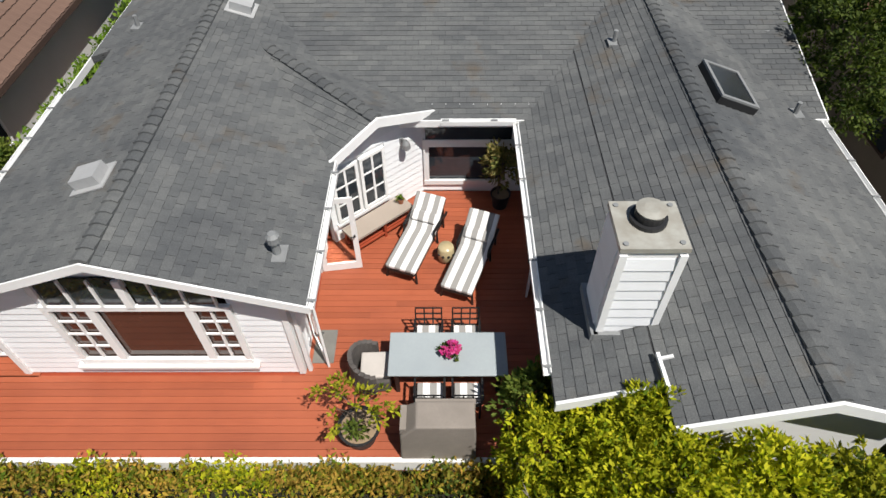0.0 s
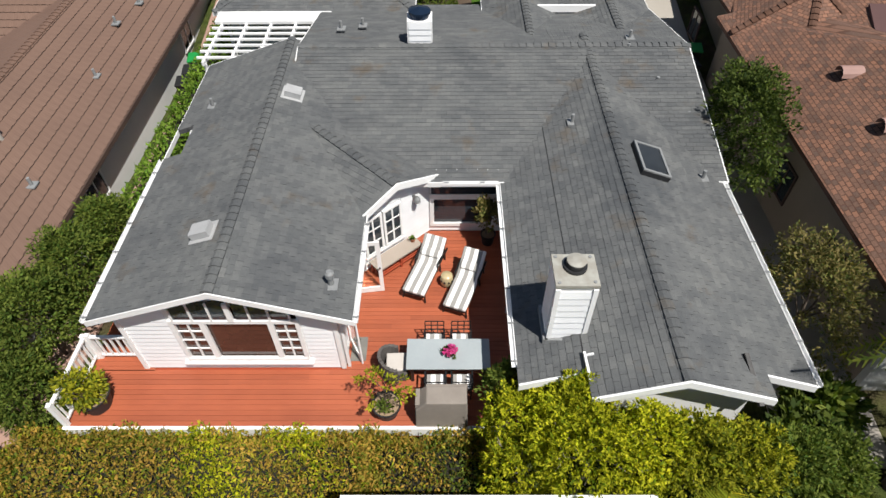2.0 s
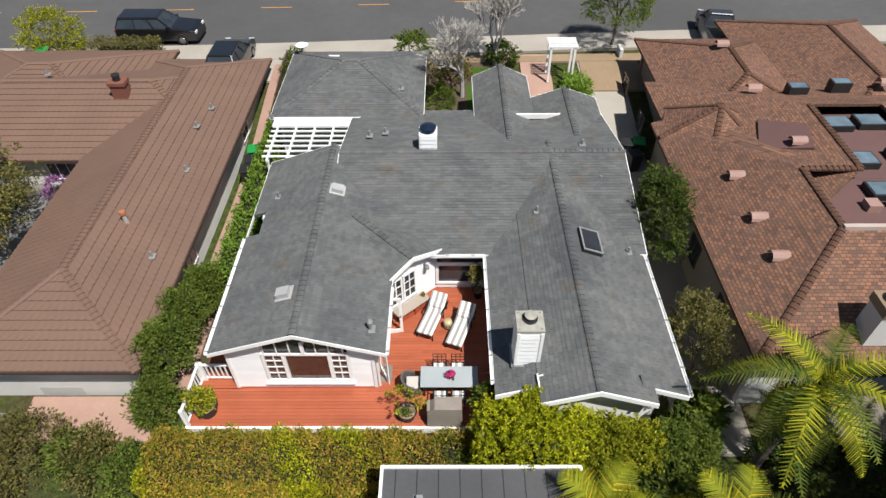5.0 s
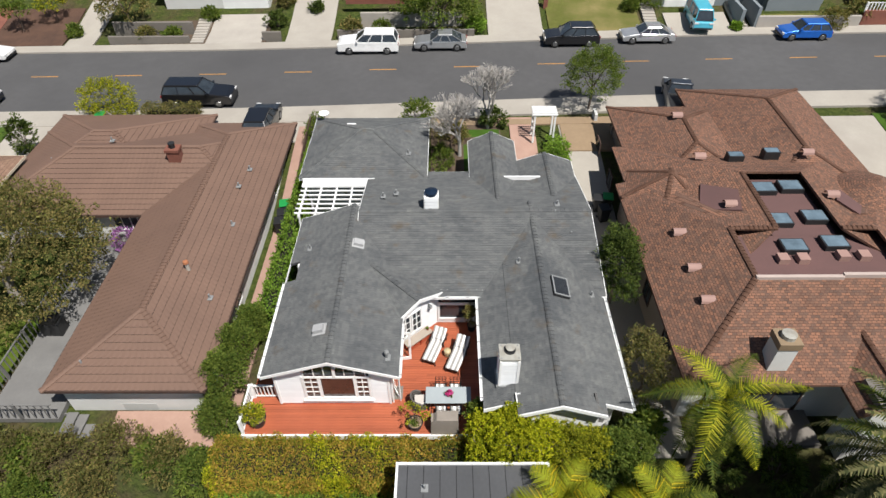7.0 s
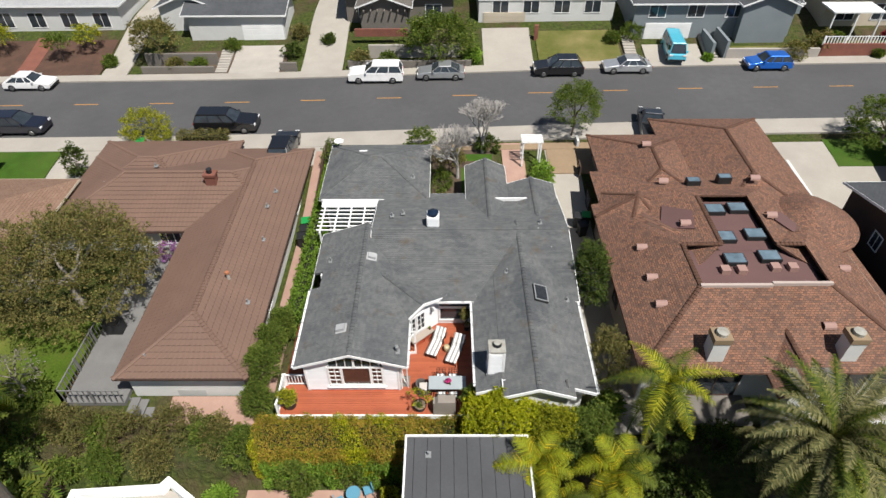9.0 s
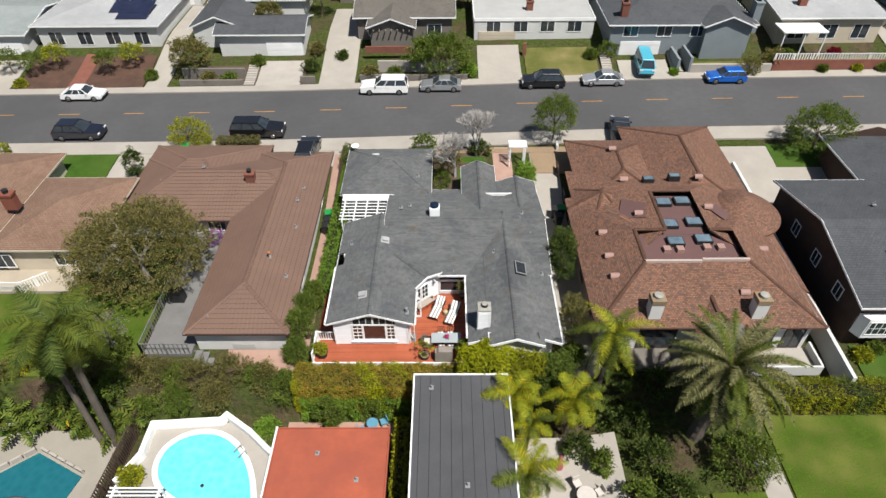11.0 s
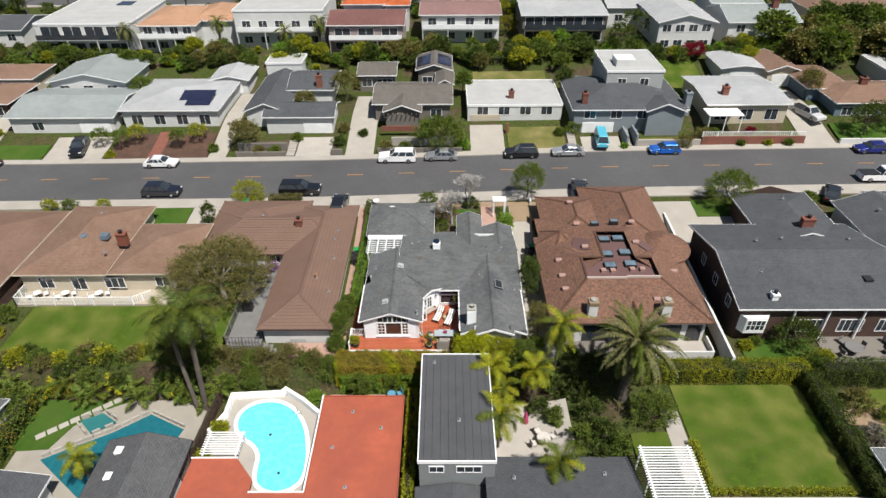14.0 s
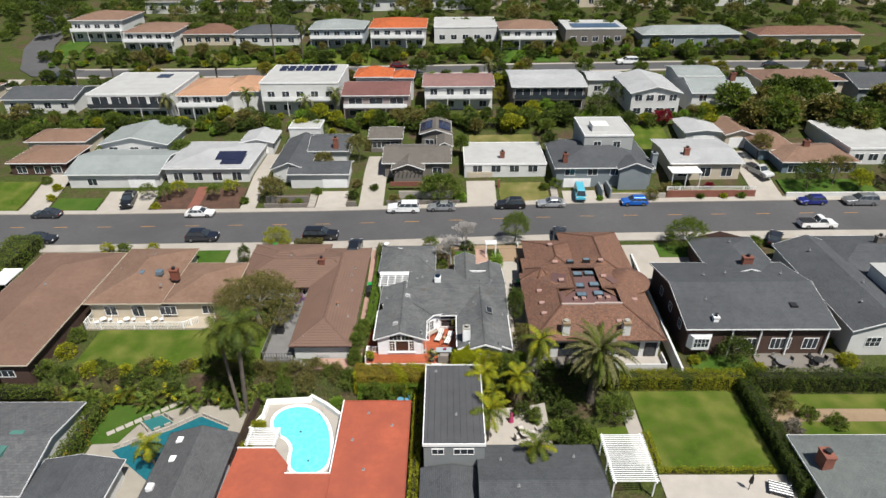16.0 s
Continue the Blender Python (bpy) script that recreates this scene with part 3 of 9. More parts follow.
def cap_lines(w):
    """The ridge and the hips of a wing's roof."""
    x0, x1, y0, y1, ze, zr, axis, ends = w
    fs = wing(*w)
    top = sorted({q for f in fs for q in f if abs(q[2] - zr) < 1e-6})
    lines = [(top[0], top[-1])] if len(top) > 1 else []
    for c in ((x0, y0, ze), (x1, y0, ze), (x0, y1, ze), (x1, y1, ze)):
        for q in top:
            if sum(1 for f in fs if c in f and q in f) == 2:
                lines.append((c, q))
    return lines


def cap_shape(b, m, L, r):
    """A folded shingle over the ridge, thick at its butt, with its edges turned down."""
    i0 = len(b.v)
    ring = ((-r, -0.11), (-r, -0.03), (-r * 0.35, 0.014), (r * 0.35, 0.014), (r, -0.03), (r, -0.11))
    for yy, up in ((0, 0.062), (L, 0.018)):
        b.v += [tuple(m @ Vector((x, yy, z + up))) for x, z in ring]
    b.f += [(i0 + k, i0 + k + 1, i0 + k + 7, i0 + k + 6) for k in range(5)]
    b.f.append(tuple(i0 + k for k in range(5, -1, -1)))


def caps_on(parent, lines, mat, r=0.13, single=False):
    """Cap pieces along roof lines: one by one, or joined where they are too small to tell apart."""
    b = Build()
    one = Build()
    cap_shape(one, Matrix(), 0.3, r)
    one = one.mesh("ridge_cap", mat) if single else None
    for p, q in lines:
        p, q = Vector(p), Vector(q)
        if q.z < p.z - 1e-6:
            p, q = q, p
        d = q - p
        k = max(1, round(d.length / 0.24))
        turn = d.to_track_quat("Y", "Z").to_matrix().to_4x4()
        for i in range(k):
            m = Matrix.Translation(p + d * (i / k)) @ turn
            if single:
                part("ridge_cap", one, mat, parent).matrix_basis = m
            else:
                cap_shape(b, m, d.length / k * 1.12, r)
    if not single:
        tagged(part("ridge_capping", b, mat, parent), kind="stuff")


def chimney(parent, x, y, z0, z1, w, d, mat, cap=None, pot=True):
    b = Build().box(x - w / 2, y - d / 2, z0, x + w / 2, y + d / 2, z1)
    b.box(x - w / 2 - 0.06, y - d / 2 - 0.06, z1 - 0.16, x + w / 2 + 0.06, y + d / 2 + 0.06, z1 + 0.02)
    c = part("chimney", b, mat, parent)
    q = Build().lathe([(0.0, 0), (min(w, d) * 0.28, 0), (min(w, d) * 0.28, 0.22), (min(w, d) * 0.34, 0.24), (min(w, d) * 0.34, 0.34), (0.0, 0.36)], 14, (x, y, z1 + 0.02))
    part("flue_cap", q, cap or CHAR, c)
    return c


def vents(parent, spots):
    """Small pipes with flashing on the roof."""
    for x, y, z in spots:
        b = Build().tube((x, y, z - 0.1), (x, y, z + 0.28), 0.05, 0.05, 8).box(x - 0.14, y - 0.16, z - 0.01, x + 0.14, y + 0.16, z + 0.03)
        part("vent_pipe", b, LEAD, parent)


def house(label, wings, ground, wall, roof, wins=(), doors=(), trim=WHITE, over=0.45, caps=False, category="house", group="", flat=False, name="house"):
    """A house of one or more wings, each under its own roof; the base stands on the ground."""
    w0 = wings[0]
    at = ((w0[0] + w0[1]) / 2, (w0[2] + w0[3]) / 2, ground)
    ob = thing(name, label, category, (0, 0, 0), group)
    for w in wings:
        x0, x1, y0, y1, ze, zr, axis, ends = w
        wb, rb, tb = Build(), Build(), Build()
        o = over
        sl = (zr - ze) / ((y1 - y0) / 2 if axis == "x" else (x1 - x0) / 2)
        up = sl * o - 0.1
        if flat:
            wb.box(x0 + 0.1, y0 + 0.1, ground - 1.2, x1 - 0.1, y1 - 0.1, ze - 0.12)
            rb.box(x0 + 0.09, y0 + 0.09, ze - 0.2, x1 - 0.09, y1 - 0.09, ze - 0.03)
            k = 0.09
            for q in ((x0, y0, x1, y0 + k), (x0, y1 - k, x1, y1), (x0, y0 + k, x0 + k, y1 - k), (x1 - k, y0 + k, x1, y1 - k)):
                tb.box(q[0], q[1], ze - 0.3, q[2], q[3], ze + 0.05)
        else:
            zw = ze + up - 0.04
            if ends == "hh":
                wb.box(x0 + o, y0 + o, ground - 1.2, x1 - o, y1 - o, zw)
            else:
                gable_wall(wb, x0 + o, x1 - o, y0 + o, y1 - o, ground - 1.2, zw, zr - 0.16, axis)
            roof_facets(rb, wing(*w))
        part("wall", wb, wall, ob)
        part("roof", rb, roof, ob)
        if flat:
            loose("parapet", tb, trim, ob)
        for q in () if flat else eave_trim(w):
            part("fascia", q, trim, ob)
        if caps:
            caps_on(ob, cap_lines(w), roof)
    for q in wins:
        window(ob, *q)
    for q in doors:
        panel(ob, *q)
    return ob


# ---- plants ----
RNG = np.random.default_rng(11)


def leaf_mesh(name, pts, axes, size, mat, wide=0.45, spread=0.35):
    """One folded diamond for each leaf, at pts, pointing along axes."""
    n = len(pts)
    ax = axes + RNG.normal(0, spread, (n, 3))
    ax /= np.linalg.norm(ax, axis=1)[:, None] + 1e-9
    side = np.cross(ax, RNG.normal(0, 1, (n, 3)))
    side /= np.linalg.norm(side, axis=1)[:, None] + 1e-9
    s = (size * RNG.uniform(0.65, 1.35, n))[:, None]
    up = np.cross(side, ax)
    v = np.empty((n, 4, 3), np.float32)
    v[:, 0] = pts - ax * s * 0.5
    v[:, 1] = pts + side * s * wide * 0.5 + up * s * 0.08
    v[:, 2] = pts + ax * s * 0.5
    v[:, 3] = pts - side * s * wide * 0.5 + up * s * 0.08
    return quads(name, v, mat)


def quads(name, v, mat):
    n = len(v)
    me = bpy.data.meshes.new(name)
    me.vertices.add(n * 4)
    me.vertices.foreach_set("co", v.astype(np.float32).ravel())
    me.loops.add(n * 4)
    me.loops.foreach_set("vertex_index", np.arange(n * 4, dtype=np.int32))
    me.polygons.add(n)
    me.polygons.foreach_set("loop_start", np.arange(0, n * 4, 4, dtype=np.int32))
    me.materials.append(mat)
    me.update(calc_edges=True)
    me.validate()
    return me


def clumps(rx, ry, rz, n_clump, per, clump_r, centre=(0, 0, 0), hollow=0.55, flat_low=-0.5):
    """Leaves in bunches through an uneven ellipsoid, denser towards its skin."""
    d = RNG.normal(0, 1, (n_clump, 3))
    d /= np.linalg.norm(d, axis=1)[:, None]
    d[:, 2] = np.where(d[:, 2] < flat_low, -d[:, 2], d[:, 2])
    r = RNG.uniform(hollow, 1.0, n_clump) ** 0.6 * RNG.uniform(0.78, 1.12, n_clump)
    c = d * r[:, None] * np.array([rx, ry, rz])
    o = RNG.normal(0, 1, (n_clump, per, 3))
    o /= np.linalg.norm(o, axis=2)[:, :, None]
    o *= (RNG.uniform(0.2, 1, (n_clump, per)) ** 0.5)[:, :, None] * clump_r * RNG.uniform(0.6, 1.3, (n_clump, 1, 1))
    o[:, :, 2] *= 0.75
    p = (c[:, None] + o).reshape(-1, 3) + np.array(centre)
    out_way = (d[:, None] * 0.6 + o / (clump_r + 1e-6)).reshape(-1, 3)
    return p, out_way


def limbs(b, base, top, spread, n, r0, rng, crown_r):
    """A tapered trunk with limbs that fork into the crown."""
    base, top = Vector(base), Vector(top)
    mid = base.lerp(top, 0.5) + Vector((rng.uniform(-0.1, 0.1), rng.uniform(-0.1, 0.1), 0)) * (top - base).length
    b.tube(base, mid, r0, r0 * 0.8, 8, False).tube(mid, top, r0 * 0.8, r0 * 0.55, 8, False)
    for i in range(n):
        a = 2 * math.pi * (i + rng.random() * 0.6) / n
        s = mid.lerp(top, rng.uniform(0.3, 1))
        e = top + Vector((math.cos(a) * spread, math.sin(a) * spread, rng.uniform(0.2, 0.9) * crown_r))
        k = s.lerp(e, 0.5) + Vector((0, 0, 0.15 * crown_r))
        b.tube(s, k, r0 * 0.42, r0 * 0.28, 6, False).tube(k, e, r0 * 0.28, r0 * 0.08, 5, False)
        for _ in range(2):
            f = k.lerp(e, rng.uniform(0.2, 0.7))
            b.tube(f, f + Vector((rng.uniform(-1, 1), rng.uniform(-1, 1), rng.uniform(0.1, 0.8))) * spread * 0.45, r0 * 0.16, r0 * 0.05, 5, False)


def tree(label, at, height, rx, ry, rz, mat, leaf=0.2, n_clump=150, per=26, clump_r=0.45, bark=None, category="tree", trunk_r=0.16, seed=1, name="tree", hollow=0.55, flat_low=-0.5):
    t = thing(name, label, category, at)
    rng = random.Random(seed)
    b = Build()
    ct = height - rz
    limbs(b, (0, 0, -0.3), (0, 0, max(0.3, ct - rz * 0.2)), min(rx, ry) * 0.7, 6, trunk_r, rng, rz)
    part("trunk", b, bark or BARK, t, smooth=True)
    p, w = clumps(rx, ry, rz, n_clump, per, clump_r, (0, 0, ct), hollow, flat_low)
    part("crown", leaf_mesh("crown", p, w, leaf, mat), mat, t)
    return t


def bush(label, at, rx, ry, rz, mat, leaf=0.16, n_clump=60, per=24, clump_r=0.3, category="bush", name="bush"):
    t = thing(name, label, category, at)
    b = Build()
    rng = random.Random(int(abs(at[0] * 7 + at[1] * 3)))
    for i in range(6):
        a = i * 1.05
        b.tube((0, 0, -0.2), (math.cos(a) * rx * 0.6, math.sin(a) * ry * 0.6, rz * rng.uniform(0.7, 1.2)), 0.05, 0.015, 5, False)
    part("stem", b, BARK, t)
    p, w = clumps(rx, ry, rz, n_clump, per, clump_r, (0, 0, rz * 0.75), 0.5, -0.75)
    part("foliage", leaf_mesh("foliage", p, w, leaf, mat), mat, t)
    return t


def hedge(label, x0, x1, y0, y1, z0, z1, mat, leaf=0.12, density=220, rough=0.16, name="hedge", second=None, rz=0.0):
    """A clipped hedge: leaves over an uneven box, a near-black core for the shade within."""
    cx, cy = (x0 + x1) / 2, (y0 + y1) / 2
    t = thing(name, label, "hedge", (cx, cy, z0), rz=rz)
    a, c, d = (x1 - x0) / 2, (y1 - y0) / 2, z1 - z0
    k = 0.16 + rough
    part("core", Build().box(-a + k, -c + k, -0.4, a - k, c - k, d - k), SHADE_CORE, t)
    sides = [(2 * a * 2 * c, 0), (2 * a * d, 1), (2 * a * d, 2), (2 * c * d, 3), (2 * c * d, 4)]
    P, W = [], []
    for area, s in sides:
        n = max(30, int(area * density))
        u, v = RNG.uniform(-1, 1, n), RNG.uniform(-1, 1, n)
        o = np.zeros((n, 3))
        wv = np.zeros((n, 3))
        if s == 0:
            o[:, 0], o[:, 1], o[:, 2] = u * a, v * c, d
            wv[:, 2] = 1
        elif s in (1, 2):
            sg = -1 if s == 1 else 1
            o[:, 0], o[:, 1], o[:, 2] = u * a, sg * c, (v + 1) / 2 * d
            wv[:, 1], wv[:, 2] = sg, 0.5
        else:
            sg = -1 if s == 3 else 1
            o[:, 0], o[:, 1], o[:, 2] = sg * a, u * c, (v + 1) / 2 * d
            wv[:, 0], wv[:, 2] = sg, 0.5
        bumpy = np.sin(o[:, 0] * 3.1 + o[:, 2] * 2.3 + cx) * np.cos(o[:, 1] * 3.7 + cy) + 0.6 * np.sin(o[:, 0] * 7.7 + o[:, 1] * 6.1)
        o += wv * (bumpy * rough * 0.6 - RNG.uniform(0, 0.16 + rough, n) + 0.06)[:, None]
        P.append(o)
        W.append(wv)
    P, W = np.concatenate(P), np.concatenate(W)
    if second is not None:
        pick = (np.sin(P[:, 0] * 0.9 + cx) + np.sin(P[:, 0] * 2.3 + P[:, 1] * 1.7) + RNG.normal(0, 0.5, len(P))) > 0.9
        part("foliage", leaf_mesh("foliage", P[pick], W[pick], leaf, second, spread=0.8), second, t)
        P, W = P[~pick], W[~pick]
    part("foliage", leaf_mesh("foliage", P, W, leaf, mat, spread=0.8), mat, t)
    return t


# Near-black colour stands for the shade deep inside a hedge.
SHADE_CORE = plain("hedge_shade_core", (0.0189, 0.0176, 0.00945), (0.0113, 0.0101, 0.0063), 0.95, 2.0, 9.0, bump_s=0.8)


def frond_mesh(name, length, leaflets, leaf_len, droop, mat, lift=0.6, curl=0.5, vee=0.35):
    """One feather leaf along +x: leaflets in pairs on a bent midrib."""
    s = np.linspace(0.04, 1, leaflets)
    px = length * (s - 0.12 * s ** 3)
    pz = length * (lift * s - droop * s ** 2)
    tang = np.stack([np.gradient(px), np.zeros_like(px), np.gradient(pz)], 1)
    tang /= np.linalg.norm(tang, axis=1)[:, None]
    v = []
    for sg in (-1, 1):
        ln = leaf_len * np.sin(np.pi * (0.12 + 0.85 * s)) ** 0.7 * RNG.uniform(0.85, 1.12, leaflets)
        way = np.stack([tang[:, 0] * curl, np.full(leaflets, sg * 1.0), tang[:, 2] * curl + vee - 0.5 * s + RNG.normal(0, 0.12, leaflets)], 1)
        way /= np.linalg.norm(way, axis=1)[:, None]
        p0 = np.stack([px, np.zeros(leaflets), pz], 1)
        w = length / leaflets * 0.46
        q = np.empty((leaflets, 4, 3))
        q[:, 0] = p0 - tang * w
        q[:, 1] = p0 + tang * w
        mid = p0 + way * ln[:, None]
        mid[:, 2] -= 0.18 * ln
        q[:, 2] = mid + tang * w * 0.25
        q[:, 3] = mid - tang * w * 0.25
        v.append(q)
    rib = np.empty((leaflets - 1, 4, 3))
    p0 = np.stack([px, np.zeros(leaflets), pz], 1)
    off = np.array([0, 0.02 * length / 2, 0])
    rib[:, 0], rib[:, 1], rib[:, 2], rib[:, 3] = p0[:-1] - off, p0[:-1] + off, p0[1:] + off * 0.8, p0[1:] - off * 0.8
    v.append(rib + np.array([0, 0, 0.012]))
    return quads(name, np.concatenate(v), mat)


def palm(label, base, top, length, n, mats, trunk_r=0.16, leaflets=34, leaf_len=0.55, droop=0.75, low=-25, high=75, seed=3, bark=None, skirt=None, lean=0.0):
    """A trunk with rings and a head of feather leaves, upright in the middle, hanging round the rim."""
    t = thing("palm_tree", label, "palm", base)
    base, top = Vector(base), Vector(top)
    rel = top - base
    b = Build()
    N = 12
    for i in range(N):
        a, c = rel * (i / N), rel * ((i + 1) / N)
        k = trunk_r * (1.15 - 0.3 * i / N)
        b.tube(a - Vector((0, 0, 0.3 if i == 0 else 0)), c, k * 1.06, k * 0.94, 10, False)
    part("trunk", b, bark or PALM_BARK, t)
    rng = random.Random(seed)
    shapes = []
    for k in range(3):
        for m in mats:
            shapes.append(frond_mesh("frond", length * (0.9 + 0.1 * k), leaflets, leaf_len, droop * (0.85 + 0.15 * k), m))
    for i in range(n):
        f = i / max(1, n - 1)
        el = low + (high - low) * (1 - f) ** 1.1
        az = i * 137.5 + rng.uniform(-12, 12)
        me = shapes[rng.randrange(len(shapes))]
        ob = part("frond", me, me.materials[0], t)
        ob.matrix_basis = Matrix.Translation(rel) @ pose(0, 0, 0, 0, 0, az) @ pose(0, 0, 0, rng.uniform(-15, 15), 30 - el, 0)
    if skirt:
        me = frond_mesh("dry_frond", length * 0.8, leaflets, leaf_len, droop, skirt)
        for i in range(8):
            ob = part("dry_frond", me, skirt, t, "dead grey palm leaf")
            ob.matrix_basis = Matrix.Translation(rel - Vector((0, 0, 0.2))) @ pose(0, 0, 0, 0, 0, i * 47) @ pose(0, 0, 0, 0, 75 + rng.uniform(-12, 15), 0)
    return t




# ---- the grey house with the red deck ----
def tab_material(name, per_object):
    m, N, L, p = nodes_of(name)
    rnd = N.new("ShaderNodeObjectInfo").outputs["Random"] if per_object else N.new("ShaderNodeNewGeometry").outputs["Random Per Island"]
    co = world_co(N)
    f1, _ = noise_out(N, L, co, 0.55, 5)
    f2, raw = noise_out(N, L, co, 55.0, 2)
    ramp = N.new("ShaderNodeValToRGB")
    ramp.color_ramp.elements[0].color, ramp.color_ramp.elements[1].color = (0.086, 0.09, 0.093, 1), (0.112, 0.115, 0.116, 1)
    L.new(rnd, ramp.inputs[0])
    c = mixed(N, L, f1, (0.84, 0.85, 0.86), (1.2, 1.19, 1.15))
    c = mixed(N, L, 1.0, ramp.outputs[0], c, "MULTIPLY")
    g = mixed(N, L, f2, (0.8, 0.8, 0.8), (1.15, 1.15, 1.15))
    c = mixed(N, L, 1.0, c, g, "MULTIPLY")
    f3, _ = noise_out(N, L, co, 0.8, 4, 0.6, 0.6, 0.82)
    c = mixed(N, L, f3, c, (0.10, 0.072, 0.043))
    sx = N.new("ShaderNodeVectorMath")  # a damp, darkened patch with a ragged edge beside the ridge
    sx.operation = "MULTIPLY_ADD"
    sx.inputs[1].default_value, sx.inputs[2].default_value = (0.62, 0.3, 0.0), (-0.62 * 4.7, -0.3 * 10.2, 0.0)
    L.new(co, sx.inputs[0])
    ln = N.new("ShaderNodeVectorMath")
    ln.operation = "LENGTH"
    L.new(sx.outputs[0], ln.inputs[0])
    f4, raw4 = noise_out(N, L, co, 2.2, 5)
    ad = N.new("ShaderNodeMath")
    L.new(ln.outputs["Value"], ad.inputs[0])
    L.new(raw4, ad.inputs[1])
    rg = N.new("ShaderNodeMapRange")
    rg.inputs[1].default_value, rg.inputs[2].default_value, rg.inputs[3].default_value, rg.inputs[4].default_value = 1.02, 1.3, 0.5, 0.0
    L.new(ad.outputs[0], rg.inputs[0])
    c = mixed(N, L, rg.outputs[0], c, (0.045, 0.05, 0.056))
    mp = N.new("ShaderNodeMapping")  # weathered streaks down and along the courses
    mp.inputs["Scale"].default_value = (0.5, 2.6, 1.0)
    L.new(co, mp.inputs["Vector"])
    f5, _ = noise_out(N, L, mp.outputs[0], 1.3, 5, 0.65, 0.35, 0.65)
    c = mixed(N, L, 1.0, c, mixed(N, L, f5, (0.88, 0.88, 0.89), (1.1, 1.1, 1.09)), "MULTIPLY")
    L.new(c, p.inputs["Base Color"])
    p.inputs["Roughness"].default_value, p.inputs["Specular IOR Level"].default_value = 0.92, 0.25
    bump(N, L, p, raw, 0.5, 0.01)
    return m


TAB_ONE, TAB_ALL = tab_material("grey_shingle_tab", True), tab_material("grey_shingle_tabs", False)
TABW, TABH = 0.29, 0.155
SHINGLE_JOBS = []  # roof faces to be laid with tabs at the end of the file

grey_house = thing("house", "single-storey white house with grey shingle roof round a red deck", "house")
EL, EM, ER = (-8.15, -2.1, 5.5, 16.3, 2.42, 3.45, "y", "gg"), (-4.8, 7.85, 10.35, 21.0, 2.3, 3.5, "x", "gg"), (1.5, 7.72, 3.4, 16.6, 2.25, 3.4, "y", "gg")
GAR = (-9.0, -1.2, 20.1, 27.2, 2.5, 3.8, "x", "hh")
ENT = (1.4, 4.4, 16.8, 24.2, 2.5, 3.2, "y", "gg")
ENT2 = (4.4, 7.8, 17.2, 21.9, 2.5, 3.1, "y", "gg")


def grey_roof(w, left_notch=False):
    rb = Build()
    fs = wing(*w)
    if left_notch:
        x0, x1, y0, y1, ze, zr, ax, en = w
        k = (zr - ze) / 3.025
        fs = [f for f in fs if min(q[0] for q in f) > x0 - 0.01 and max(q[0] for q in f) > -4.9]
        xr = (x0 + x1) / 2
        nx = x0 + 0.55
        for a, c, xx in ((y0, 11.25, x0), (11.25, 12.6, nx), (12.6, y1, x0)):
            fs.append([(xx, c, ze + (xx - x0) * k), (xx, a, ze + (xx - x0) * k), (xr, a, zr), (xr, c, zr)])
    roof_facets(rb, fs)
    part("roof", rb, GREY_SHINGLE, grey_house)
    for q in eave_trim(w):
        part("fascia", q, WHITE, grey_house)
    caps_on(grey_house, cap_lines(w), TAB_ONE, single=True)
    SHINGLE_JOBS.append(fs)


grey_roof(EL, True)
for w in (EM, GAR, ENT, ENT2):
    grey_roof(w)
# right wing: its gable stands forward of the eaves on both sides
KR = (ER[5] - ER[4]) / 3.11
RX = (ER[0] + ER[1]) / 2
zr_ = lambda x: ER[5] - abs(x - RX) * KR
def r_facet(xa, xb, ya):
    return [(xa, ya, zr_(xa)), (xb, ya, zr_(xb)), (xb, ER[3], zr_(xb)), (xa, ER[3], zr_(xa))]
r_fs = [r_facet(1.5, 2.85, 4.0), r_facet(2.85, RX, 3.4), r_facet(RX, 6.5, 3.4), r_facet(6.5, 7.72, 3.95)]
rb = Build()
roof_facets(rb, r_fs)
part("roof", rb, GREY_SHINGLE, grey_house)
SHINGLE_JOBS.append(r_fs)
caps_on(grey_house, [((RX, 3.4, ER[5]), (RX, ER[3], ER[5]))], TAB_ONE, single=True)
for xa, xb, ya in ((1.5, 2.85, 4.0), (2.85, RX, 3.4), (RX, 6.5, 3.4), (6.5, 7.72, 3.95)):
    b = Build()
    c = [Vector((x, ya, zr_(x) + dz)) for x, dz in ((xa, 0.02), (xb, 0.02), (xb, -0.18), (xa, -0.18))]
    o = Vector((0, -0.05, 0))
    b.face([k + o for k in reversed(c)]), b.face(c)
    for i in range(4):
        b.face([c[i], c[(i + 1) % 4], c[(i + 1) % 4] + o, c[i] + o])
    part("fascia", b, WHITE, grey_house)
# the slanting bay roof beside the loungers
A, B, P, D = Vector((-2.5, 8.6, 2.3)), Vector((-0.15, 10.72, 2.3)), Vector((-1.33, 9.62, 2.88)), Vector((-3.9, 12.05, 3.05))
bay = [[A, P, D], [P, B, D]]
rb = Build()
roof_facets(rb, bay)
part("roof", rb, GREY_SHINGLE, grey_house)
SHINGLE_JOBS.append([[tuple(q) for q in f] for f in bay])
out = Vector((0.67, -0.74, 0)) * 0.05
for p, q in ((A, P), (P, B)):
    b = Build()
    c = [p + Vector((0, 0, 0.02)), q + Vector((0, 0, 0.02)), q - Vector((0, 0, 0.19)), p - Vector((0, 0, 0.19))]
    b.face([k + out for k in c]), b.face(list(reversed(c)))
    for i in range(4):
        b.face([c[(i + 1) % 4], c[i], c[i] + out, c[(i + 1) % 4] + out])
    part("fascia", b, WHITE, grey_house)
